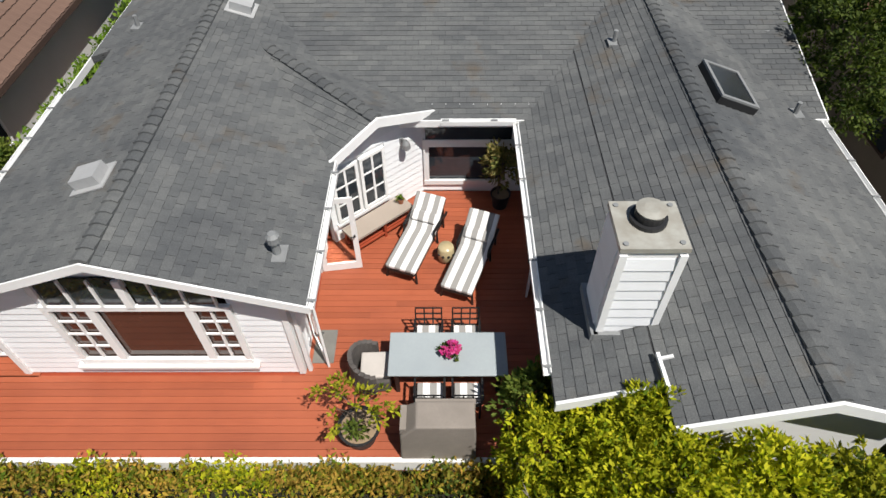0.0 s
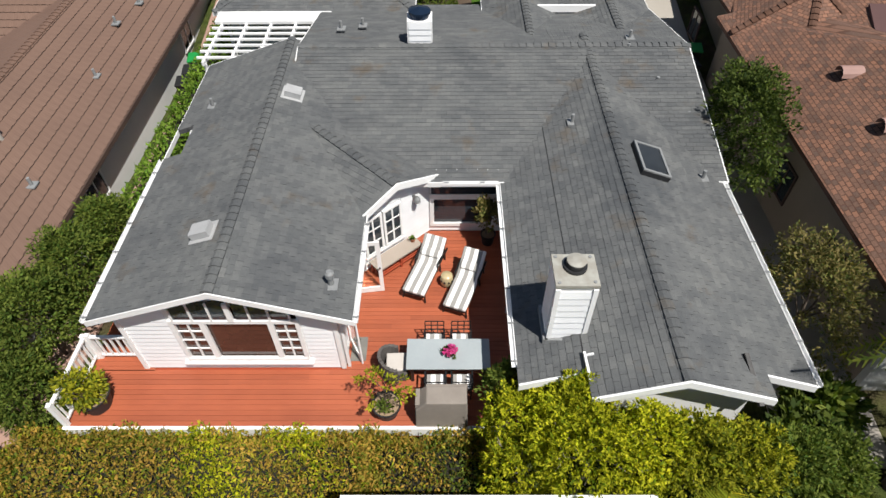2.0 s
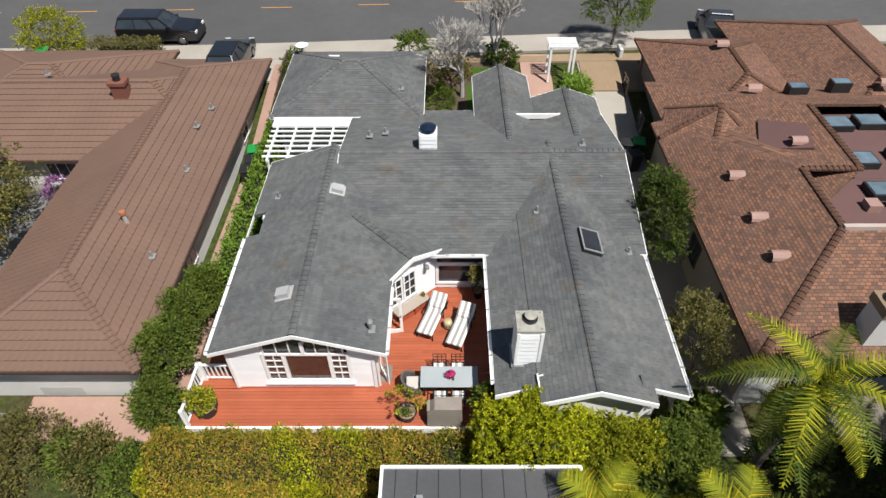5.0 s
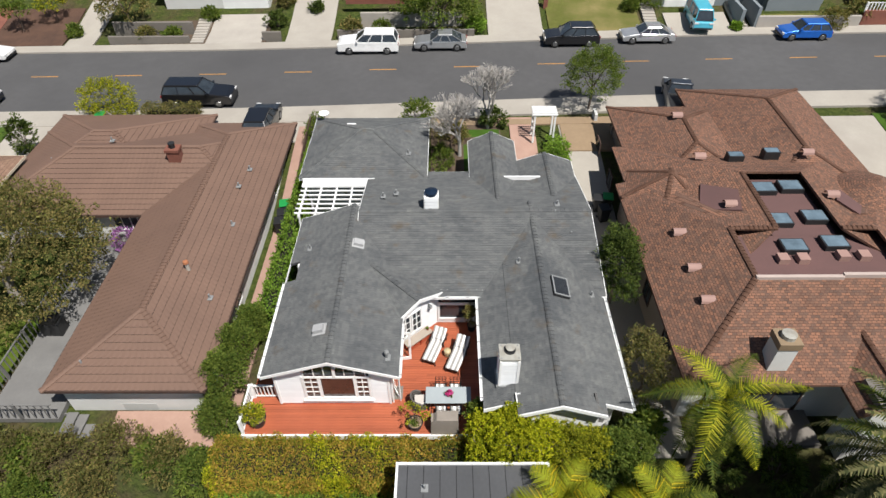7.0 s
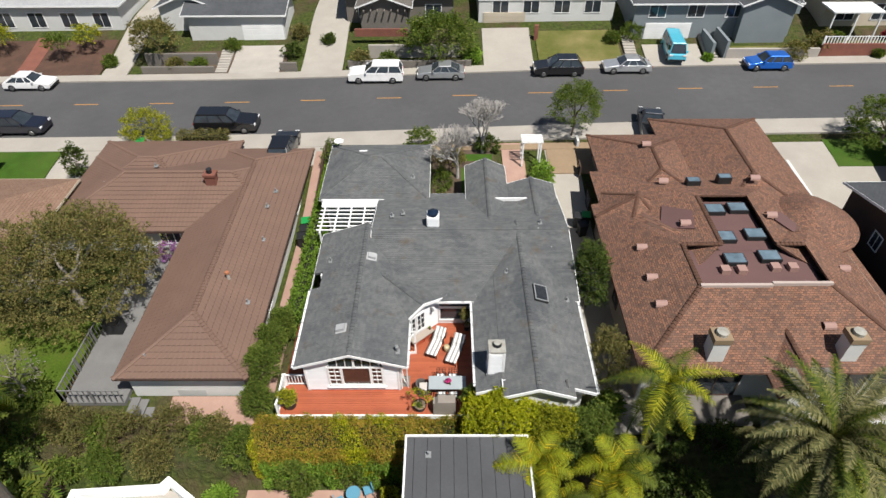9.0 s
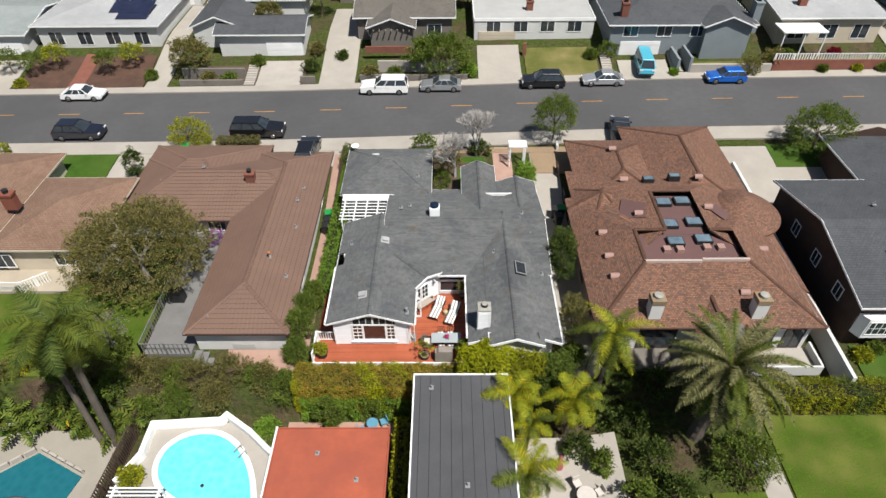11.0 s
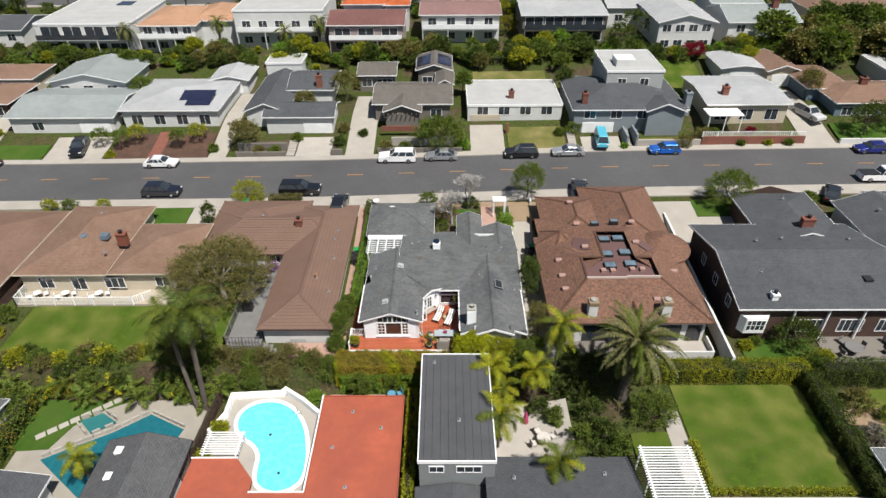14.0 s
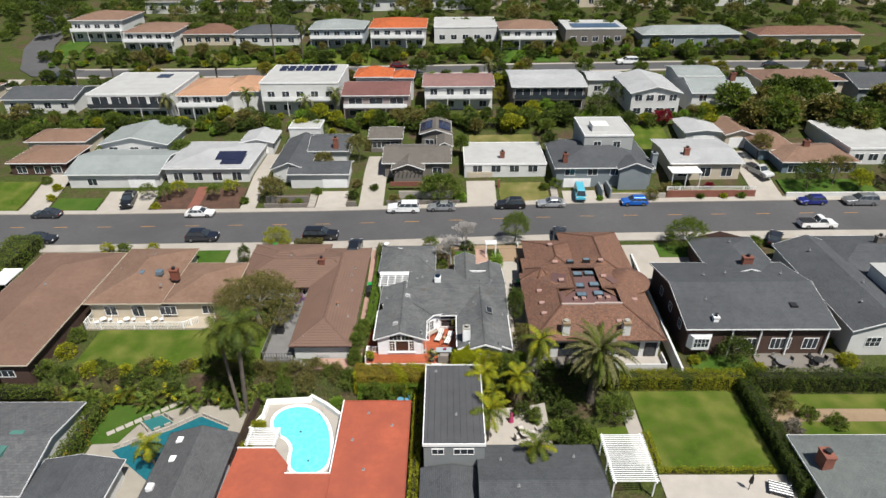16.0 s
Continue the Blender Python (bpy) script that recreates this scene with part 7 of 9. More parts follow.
# round the deck
hedge("thick clipped green hedge with rusty tips below the red deck", -10.3, -1.9, 1.9, 4.05, -2.6, 0.16, L_HEDGE, 0.1, 820, 0.17, second=L_CITRON)
hedge("thick clipped green hedge below the red deck", -1.9, 1.0, 2.1, 4.02, -2.6, 0.1, L_HEDGE, 0.1, 700, 0.2, second=L_GREEN)
hedge("low bright green creeper on a bank", -9.8, -2.3, 1.6, 2.5, -3.3, -0.9, L_BRIGHT, 0.13, 380, 0.26, second=L_GREEN)
hedge("bright yellow-green clipped hedge beside the dark flat roof", -3.4, -2.5, -14, 1.0, -3.4, -1.6, L_LIME, 0.16, 130, 0.14)
for k, (x, y, r, hh) in enumerate(((1.55, 3.75, 0.8, 2.2), (2.5, 3.6, 0.95, 2.65), (1.6, 2.8, 0.95, 1.9), (2.8, 2.7, 1.15, 3.0), (3.9, 2.65, 1.0, 3.15), (4.9, 2.5, 0.95, 3.1), (2.4, 4.0, 0.75, 2.45), (5.8, 2.4, 0.9, 3.05), (6.7, 2.4, 0.85, 2.9), (7.6, 2.5, 0.85, 2.6), (2.75, 3.75, 0.6, 2.9))):
    tree("yellow-green leafy shrub beside the grey house", (x, y, -1.3), hh + 1.3, r, r * 0.95, 1.15, L_CITRON if x < 4.5 else L_LIME if x < 6.2 else L_GREEN, 0.092, 430, 15, 0.1, seed=20 + k, name="shrub", category="shrub", trunk_r=0.06, bark=PALE_BARK, hollow=0.62)
tree("dark green citrus shrub behind the dining table", (1.35, 4.6, 0), 1.75, 0.62, 0.6, 0.75, L_GREEN, 0.13, 70, 26, 0.17, seed=31, name="shrub", category="shrub", trunk_r=0.05)
for k, (x, y, r) in enumerate(((5.6, 2.9, 0.9), (6.7, 2.8, 0.95), (7.8, 3.3, 0.9), (8.6, 4.2, 0.8), (6.1, 1.9, 0.9), (7.4, 1.8, 0.9))):
    tree("dark umbrella-leaved shrub below the grey roof", (x, y, -1.6), 3.2, r, r, 1.0, L_GREEN if k % 2 else L_DARK, 0.24, 80, 24, 0.26, seed=40 + k, name="shrub", category="shrub", trunk_r=0.05)
for k, (x, y, r, hh) in enumerate(((-10.35, 6.6, 0.95, 2.4), (-10.2, 8.4, 0.85, 2.3), (-10.5, 5.0, 0.8, 1.3), (-9.9, 10.0, 0.7, 2.0))):
    tree("dense dark green shrub between two houses", (x, y, -0.9), hh + 0.9, r, r * 1.2, 1.3, L_GREEN, 0.11, 260, 30, 0.24, seed=50 + k, name="shrub", category="shrub", trunk_r=0.06)
hedge("bright green ivy on the fence between two houses", -9.75, -8.75, 10.5, 27.0, -0.6, 1.25, L_BRIGHT, 0.16, 170, 0.16)
tree("leafy green tree beside the grey roof", (8.95, 12.6, -0.5), 4.9, 1.15, 2.2, 2.1, L_DARK, 0.12, 420, 28, 0.24, seed=61, trunk_r=0.1)
tree("small grey-green tree beside the grey roof", (9.05, 6.8, -0.7), 4.0, 1.05, 1.9, 1.9, L_OLIVE, 0.1, 300, 26, 0.22, seed=62, trunk_r=0.08)

# pots
def pot(label, at, r, hh, mat):
    t = thing("plant_pot", label, "plant pot", at)
    part("pot", Build().lathe([(0, 0.0), (r * 0.75, 0), (r, hh), (r * 1.06, hh), (r * 1.06, hh - 0.05), (r * 0.92, hh - 0.05), (0, hh - 0.06)], 24), mat, t, smooth=False)
    part("soil", Build().lathe([(0, hh - 0.04), (r * 0.9, hh - 0.05)], 20), SAND, t)
    return t
pot("large black plastic plant pot on the red deck", (-1.45, 4.55, 0), 0.34, 0.42, CHAR)
tree("thin potted citrus tree with sparse yellow-green leaves", (-1.45, 4.55, 0.38), 1.15, 0.72, 0.5, 0.42, L_LIME, 0.1, 26, 18, 0.13, seed=71, trunk_r=0.03, hollow=0.8, category="potted tree", name="potted_tree")
bush("small green weeds at the foot of a potted tree", (-1.5, 4.45, 0.38), 0.18, 0.15, 0.12, L_GREEN, 0.09, 12, 16, 0.09)
pot("large black plastic plant pot at the deck corner", (-8.55, 4.75, 0), 0.4, 0.5, CHAR)
bush("potted lemon bush with bright green leaves", (-8.7, 4.75, 0.4), 0.55, 0.5, 0.5, L_LIME, 0.13, 50, 24, 0.2, name="potted_lemon")
pot("dark plant pot in the patio corner", (1.25, 10.2, 0), 0.22, 0.4, CHAR)
tree("leafy potted shrub in the patio corner", (1.25, 10.2, 0.36), 1.35, 0.42, 0.38, 0.6, L_OLIVE, 0.12, 45, 26, 0.16, seed=72, trunk_r=0.03, category="potted tree", name="potted_tree")
pot("small terracotta flower pot on the bench", tuple(BAY @ Vector((1.55, -0.4, 0.49))), 0.07, 0.13, TERRACOTTA)
bush("small green plant in a terracotta pot", tuple(BAY @ Vector((1.55, -0.4, 0.58))), 0.08, 0.08, 0.09, L_BRIGHT, 0.05, 12, 10, 0.05)
fl = thing("flower_bowl", "bowl of magenta flowers on the outdoor table", "flowers", (0.07, 5.73, 0.746))
part("bowl", Build().lathe([(0, 0), (0.09, 0.0), (0.15, 0.09), (0.14, 0.09), (0, 0.05)], 16), CHAR, fl)
p, w = clumps(0.16, 0.16, 0.1, 30, 14, 0.05, (0, 0, 0.13))
part("petals", leaf_mesh("petals", p, w, 0.06, L_PINK, 0.8), L_PINK, fl)
p, w = clumps(0.2, 0.2, 0.07, 22, 10, 0.05, (0, 0, 0.08))
part("leaves", leaf_mesh("leaves", p, w, 0.06, L_DARK), L_DARK, fl)

# palms and yards below
palm("tall leaning queen palm with ragged green head", (-22.3, 0.0, -3.4), (-21.4, 0.1, 8.6), 3.6, 26, (L_PALM, L_PALM, L_DARK), 0.22, 40, 0.75, 0.85, -70, 70, 5, skirt=None)
palm("second leaning palm trunk beside the pool yard", (-22.9, -0.3, -3.4), (-24.2, 1.6, 6.6), 3.2, 18, (L_PALM,), 0.18, 36, 0.7, 0.9, -60, 65, 6)
palm("great date palm with a dense arching grey-green head", (16.0, -0.6, -2.4), (16.3, -0.5, 5.3), 4.2, 110, (L_DATE, L_DATE, L_PALM), 0.45, 44, 0.42, 0.66, -88, 82, 7)
palm("golden cane palm with yellow-green leaves", (4.4, 0.9, -2.4), (4.3, 0.4, 1.6), 2.2, 18, (L_PALM_YELLOW,), 0.11, 34, 0.6, 0.7, -35, 75, 8, skirt=L_PALM_GREY)
palm("golden cane palm with yellow-green leaves", (8.0, 0.4, -2.4), (8.1, 0.1, 1.6), 2.3, 20, (L_PALM_YELLOW, L_PALM_YELLOW, L_PALM), 0.11, 34, 0.6, 0.7, -40, 75, 9, skirt=L_PALM_GREY)
palm("golden cane palm with yellow-green leaves", (5.2, -1.0, -2.4), (5.3, -1.1, 0.5), 1.7, 12, (L_PALM_YELLOW, L_PALM_YELLOW, L_PALM), 0.1, 32, 0.5, 0.7, -35, 75, 19)
palm("golden cane palm with yellow-green leaves", (4.6, -4.8, -2.4), (4.6, -4.8, 1.4), 2.5, 18, (L_PALM_YELLOW, L_PALM_YELLOW, L_PALM), 0.11, 34, 0.6, 0.7, -35, 75, 10)
palm("low green palm over the patio", (9.1, -8.4, -2.2), (9.1, -8.6, 0.6), 2.4, 15, (L_PALM_YELLOW, L_PALM, L_PALM), 0.1, 34, 0.6, 0.7, -35, 75, 11)
palm("queen palm with glossy drooping leaves", (10.5, 3.1, -1.4), (10.7, 3.2, 4.1), 2.7, 34, (L_PALM, L_PALM, L_LIME, L_PALM_YELLOW), 0.16, 40, 0.5, 1.05, -80, 78, 12)
palm("small feather palm beside the dark pool", (-29.6, -7.4, -3.4), (-29.6, -7.6, -0.3), 1.9, 18, (L_PALM, L_PALM_YELLOW), 0.12, 32, 0.5, 0.75, -55, 75, 14)
for k, (x, y, r, hh, m) in enumerate(((-19.5, 2.8, 1.5, 2.6, L_RUSSET), (-17.0, 2.6, 1.6, 2.7, L_RUSSET), (-14.6, 2.9, 1.5, 2.7, L_RUSSET), (-12.4, 2.6, 1.3, 2.3, L_OLIVE), (-21.2, 3.2, 1.2, 2.2, L_OLIVE), (-15.8, 1.6, 1.1, 1.8, L_OLIVE), (-10.9, 2.0, 1.2, 2.2, L_GREEN), (-18.3, 1.4, 1.0, 1.7, L_GREEN))):
    bush("tall shrub with dull brownish-green leaves on the bank", (x, y + 0.8, -2.4), r, 1.15, hh * 0.75, m, 0.12, 230, 26, 0.26)
tree("conical bright green conifer beside the red roof", (-7.9, 1.5, -3.4), 2.9, 1.05, 1.0, 1.35, L_GREEN, 0.13, 170, 30, 0.26, seed=81, name="conifer", category="conifer", trunk_r=0.06, hollow=0.7, flat_low=-0.95)
tree("huge spreading tree with dull dark green leaves", (-23.6, 12.8, -0.8), 6.6, 5.4, 5.0, 3.1, L_OLIVE, 0.15, 1150, 34, 0.36, seed=82, trunk_r=0.32, bark=PALE_BARK, hollow=0.72)
tree("bare-branched grey shrub below a tall palm", (-23.4, 5.4, -0.9), 4.4, 1.5, 1.4, 1.5, L_PALM_GREY, 0.16, 60, 10, 0.4, seed=83, trunk_r=0.1, bark=PALE_BARK)
for k in range(16):
    x = -43 + k * 1.45 + 0.4 * math.sin(k * 2.3)
    y = 1.2 + 0.7 * math.sin(k * 1.7)
    palm("broad-leaved bird-of-paradise clump along the yard", (x, y, h(x, y) - 0.3), (x + 0.1, y, h(x, y) + 0.9 + 0.4 * math.sin(k * 3.1)), 1.7, 9, (L_PALM, L_GREEN) if k % 4 else (L_PALM_YELLOW, L_PALM), 0.12, 8, 0.42, 0.55, 5, 80, 100 + k)
for k, (x, y, r, m) in enumerate(((8.6, -0.8, 1.0, L_DARK), (10.4, 1.4, 1.2, L_DARK), (12.3, 0.6, 1.3, L_DARK), (13.0, -2.2, 1.2, L_DARK), (11.6, -4.6, 1.2, L_GREEN), (13.8, -4.6, 1.1, L_DARK), (12.6, -6.6, 1.1, L_DARK), (14.6, -6.2, 0.9, L_GREEN), (11.8, 2.9, 1.0, L_DARK), (14.2, 2.6, 1.1, L_DARK), (9.9, -2.2, 0.7, L_GREEN), (16.8, 1.9, 1.0, L_DARK))):
    bush("dense shadowy shrub under the palms", (x, y, h(x, y)), r, r, 1.2, m, 0.2, 60, 26, 0.3)
bush("rounded glossy green shrub beside the garden path", (18.0, -3.0, h(18, -3)), 2.1, 1.8, 1.5, L_GREEN, 0.17, 170, 30, 0.34)
hedge("tall clipped yellow-green hedge above the lawn", 18.2, 33.2, 0.6, 2.3, -1.0, 0.9, L_LIME, 0.12, 330, 0.2, second=L_GREEN)
hedge("dark clipped hedge along the lawn", 32.3, 33.7, -13.5, 0.6, -1.0, 1.1, L_DARK, 0.13, 300, 0.26, second=L_DARK)
hedge("dark clipped hedge across the garden", 34.2, 50.0, 0.2, 2.0, -1.0, 1.2, L_DARK, 0.13, 260, 0.22, second=L_GREEN)
hedge("low yellow-green border hedge round the lawn", 20.2, 20.9, -9.8, -5.8, -1.0, -0.4, L_LIME, 0.14, 180, 0.12)
hedge("low yellow-green border hedge round the lawn", 20.5, 31.5, -10.6, -10.1, -1.0, -0.55, L_LIME, 0.14, 160, 0.1)
tree("round grey-green tree behind the dark grey house", (33.8, 5.0, -0.7), 3.4, 1.9, 1.8, 1.5, L_DARK, 0.18, 150, 28, 0.4, seed=91, trunk_r=0.12)

# greenery that fills the strips between the yards
for k, (x, y, r, m) in enumerate(((-46, 3.5, 1.3, L_GREEN), (-45.2, 6.5, 1.2, L_LIME), (-45.4, 9.5, 1.2, L_GREEN), (-44.6, 1.8, 1.2, L_OLIVE), (-26.5, 2.2, 1.2, L_DARK), (-24.6, 3.4, 1.1, L_OLIVE), (-24.8, 1.2, 1.0, L_GREEN), (-23.2, 5.6, 0.9, L_GREEN), (34.6, 3.0, 1.0, L_GREEN), (36.0, 3.4, 0.9, L_LIME), (46.8, 4.6, 1.2, L_LIME), (46.5, 8.5, 0.7, L_GREEN), (46.6, 12.0, 0.7, L_LIME), (46.6, 15.5, 0.7, L_RUSSET), (46.7, 19, 0.7, L_GREEN), (36.2, -2.0, 1.4, L_OLIVE), (38.2, -3.4, 1.0, L_GREEN), (35.4, -5.6, 1.2, L_PALM_GREY), (40.6, -4.6, 1.0, L_GREEN), (-20.2, -2.6, 0.8, L_LIME), (-20.6, 2.2, 0.9, L_GREEN), (-18.6, 3.4, 0.9, L_GREEN), (-12.2, 1.0, 0.8, L_BRIGHT), (-13.0, 3.4, 0.8, L_GREEN), (-20.9, -5.4, 0.6, L_LIME), (29.2, 5.0, 0.6, L_LIME), (30.4, 5.6, 0.5, L_GREEN), (-40, -0.2, 1.2, L_DARK), (-36.2, 1.8, 1.0, L_ORANGE), (-34, 2.4, 1.0, L_GREEN), (-31, 2.2, 1.0, L_DARK))):
    bush("leafy shrub filling a strip between yards", (x, y, h(x, y) - 0.1), r, r, r * 0.8, m, 0.17, int(40 + 40 * r), 26, 0.3)
yard_l = solid("lawn_north_east", sheet("lawn_north_east", 36.5, 50.0, -6.5, 0.0, 8, 6, GRASS, 0.02, 0.1), GRASS, "small green lawn beyond the hedge", "lawn", "structure")
solid("bed_north_east", sheet("bed_north_east", 34.2, 47, -4.0, -2.2, 6, 3, SAND, 0.05, 0.1), SAND, "strip of dry flower bed beyond the hedge", "flower bed", "structure")

rng_bank = random.Random(77)
for k in range(22):
    x, y = -44 + k * 1.0 + rng_bank.uniform(-0.4, 0.4), rng_bank.uniform(2.6, 4.6)
    r = rng_bank.uniform(0.8, 1.25)
    bush("dense leafy shrub on the bank below the lawn", (x, y, h(x, y) - 0.15), r, r, r * 0.7, (L_DARK, L_GREEN, L_OLIVE, L_LIME)[k % 4], 0.18, 60, 26, 0.3)


# ---- cars ----
def car(label, at, rz, col, kind="sedan", metal=0.3):
    """A car along +x: lower body, glass cabin, roof panel, wheels and lamps."""
    L, W, H = {"sedan": (4.7, 1.82, 1.45), "suv": (4.9, 1.95, 1.75), "hatch": (4.4, 1.8, 1.5), "wagon": (5.4, 1.98, 1.8), "pickup": (5.6, 1.95, 1.8), "van": (4.4, 1.75, 1.95)}[kind]
    t = thing("car", label, "car", at, rz=rz)
    paint = car_paint("car_paint_" + kind, col, metal)
    a = L / 2
    g, belt = 0.28, {"sedan": 0.92, "suv": 1.08, "hatch": 0.95, "wagon": 1.15, "pickup": 1.1, "van": 1.05}[kind]
    hood = belt - (0.1 if kind != "van" else 0.0)
    prof = [(-a, g + 0.1), (-a + 0.06, g), (a - 0.06, g), (a, g + 0.15), (a - 0.05, hood - 0.14), (a - 0.35, hood - 0.03), (a * 0.42, belt), (-a + 0.25, belt), (-a + 0.04, belt - 0.12)]
    b = Build()
    n = len(prof)
    for y, dz in ((-W / 2, 0), (W / 2, 0)):
        b.v += [(x, y * (0.93 if z > belt - 0.2 else 1.0), z) for x, z in prof]
    b.f.append(tuple(range(n)))
    b.f.append(tuple(reversed(range(n, 2 * n))))
    for i in range(n):
        j = (i + 1) % n
        b.f.append((j, i, n + i, n + j))
    softened(part("body", b, paint, t, smooth=False), 0.1, 3)
    c0, c1, r0, r1 = {"sedan": (-a + 0.45, a * 0.40, -a * 0.42, a * 0.08), "suv": (-a + 0.14, a * 0.44, -a + 0.7, a * 0.06), "hatch": (-a + 0.15, a * 0.42, -a + 0.6, a * 0.1), "wagon": (-a + 0.1, a * 0.4, -a + 0.42, a * 0.1), "pickup": (-a * 0.1, a * 0.5, a * 0.02, a * 0.25), "van": (-a + 0.06, a - 0.2, -a + 0.16, a - 0.55)}[kind]
    w0, w1 = W / 2 * 0.92, W / 2 * 0.7
    gl = Build()
    lo = [(c0, -w0, belt - 0.02), (c1, -w0, belt - 0.02), (c1, w0, belt - 0.02), (c0, w0, belt - 0.02)]
    hi = [(r0, -w1, H - 0.05), (r1, -w1, H - 0.05), (r1, w1, H - 0.05), (r0, w1, H - 0.05)]
    for i in range(4):
        j = (i + 1) % 4
        gl.face([lo[i], lo[j], hi[j], hi[i]])
    gl.face(hi)
    part("glasshouse", gl, GLASS, t, "dark tinted car glass")
    softened(part("roof", Build().box(r0 - 0.05, -w1 - 0.05, H - 0.16, r1 + 0.06, w1 + 0.05, H + 0.01), paint, t), 0.075, 3)
    for sy in (-1, 1):
        for k, f in enumerate((0.0, 0.36, 0.7, 1.0) if kind != "pickup" else (0, 1)):
            part("pillar", Build().bar((c0 + (c1 - c0) * f, sy * (w0 + 0.005), belt - 0.02), (r0 + (r1 - r0) * f, sy * (w1 + 0.01), H - 0.03), 0.07, 0.05), paint, t)
    for sx in (-0.62, 0.62):
        for sy in (-1, 1):
            x, y = sx * a, sy * (W / 2 - 0.1)
            wh = part("wheel", Build().tube((x, y - 0.11, 0.34), (x, y + 0.11, 0.34), 0.34, 0.34, 18), RUBBER, t)
            part("rim", Build().tube((x, y + sy * 0.105, 0.34), (x, y + sy * 0.13, 0.34), 0.22, 0.2, 14), RIM, wh)
    for sy in (-1, 1):
        part("headlight", Build().box(a - 0.16, sy * W * 0.38 - 0.18, hood - 0.27, a - 0.005, sy * W * 0.38 + 0.18, hood - 0.13), LIGHT_LENS, t)
        part("tail_light", Build().box(-a - 0.005, sy * W * 0.38 - 0.16, belt - 0.3, -a + 0.1, sy * W * 0.38 + 0.14, belt - 0.14), RED_LENS, t)
        part("mirror", Build().box(c1 - 0.25, sy * (W / 2 + 0.02) - 0.1, belt, c1 - 0.1, sy * (W / 2 + 0.02) + 0.1, belt + 0.14), paint, t)
    part("bumper", Build().box(a - 0.08, -W * 0.44, g + 0.02, a + 0.03, W * 0.44, g + 0.18), CHAR, t)
    part("number_plate", Build().box(-a - 0.02, -0.25, g + 0.28, -a + 0.01, 0.25, g + 0.42), WHITE, t)
    if kind == "pickup":
        part("load_bed", Build().box(-a + 0.1, -w0, belt - 0.04, c0 - 0.05, w0, belt + 0.012), CHAR, t)
    return t


def parked(label, x, y, col, kind="sedan", rz=0, metal=0.3):
    on_road = ROAD0 < y < ROAD1
    y += bend(x) + 0.2 if on_road else 0.0
    z = h(x, y) + (-0.05 if on_road else 0.06)
    car(label, (x, y, z), rz, col, kind, metal)


parked("white pickup with a canopy parked at the kerb", -6.9, 41.2, (0.75, 0.75, 0.74), "wagon", 180, 0.0)
parked("silver sedan parked at the kerb", -0.5, 41.3, (0.42, 0.43, 0.44), "sedan", 180, 0.6)
parked("black station wagon parked at the kerb", 11.2, 41.3, (0.012, 0.012, 0.014), "suv", 180)
parked("silver sedan parked at the kerb", 18.1, 41.4, (0.5, 0.51, 0.52), "sedan", 180, 0.6)
parked("turquoise and white camper van on a driveway", 23.4, 46.0, (0.08, 0.42, 0.55), "van", -95, 0.0)
parked("bright blue hatchback parked at the kerb", 32.2, 41.4, (0.01, 0.13, 0.55), "hatch", 180, 0.4)
parked("white sedan parked at the kerb", -41.2, 41.0, (0.72, 0.72, 0.71), "sedan", 0, 0.0)
parked("dark grey sedan parked at the kerb", -67.3, 41.2, (0.06, 0.065, 0.075), "sedan", 180, 0.5)
parked("black car on a driveway", -55.2, 46.0, (0.012, 0.012, 0.013), "suv", -80)
parked("dark blue hatchback parked at the kerb", 61.9, 40.8, (0.02, 0.03, 0.2), "hatch", 180, 0.4)
parked("silver-grey pickup parked at the kerb", 69.9, 40.6, (0.3, 0.31, 0.32), "wagon", 180, 0.6)
parked("dark navy station wagon parked at the kerb", -37.9, 32.6, (0.015, 0.017, 0.028), "suv", 0)
parked("black people carrier parked at the kerb", -19.3, 32.5, (0.012, 0.012, 0.014), "wagon", 0)
parked("dark grey car parked at the kerb", -63.4, 32.6, (0.03, 0.033, 0.04), "sedan", 0)
parked("black car on a concrete driveway", -13.4, 28.6, (0.012, 0.012, 0.014), "suv", 90)
parked("dark grey pickup on the verge", 17.5, 31.36, (0.05, 0.055, 0.065), "pickup", 80, 0.5)
parked("dark car beside the street", 49.8, 30.2, (0.02, 0.02, 0.025), "sedan", 60)
parked("white pickup parked at the kerb", 58.4, 32.6, (0.74, 0.74, 0.73), "pickup", 0, 0.0)
parked("white truck on a driveway", 56.5, 52.0, (0.5, 0.5, 0.49), "pickup", -70, 0.0)
parked("dark red car on the upper street", -12.0, 111.6, (0.14, 0.01, 0.015), "sedan", 0)
parked("white pickup with a canopy on the upper street", 47.5, 111.6, (0.74, 0.74, 0.73), "wagon", 180, 0.0)
parked("dark car on the upper street", 83.0, 107.0, (0.03, 0.03, 0.035), "sedan", 0)
parked("dark blue car on the curving street", -99.0, 104.0, (0.03, 0.035, 0.06), "suv", 20)

# ---- front yards on this side ----
def yard(name, x0, x1, y0, y1, mat, label, cat, lift=0.03):
    if 43 < y0 < 45:
        y0 += bend((x0 + x1) / 2) - 0.3
    return solid(name, sheet(name, x0, x1, y0, y1, max(2, int((x1 - x0) / 2)), max(2, int((y1 - y0) / 2)), mat, lift, 0.12), mat, label, cat, "structure")


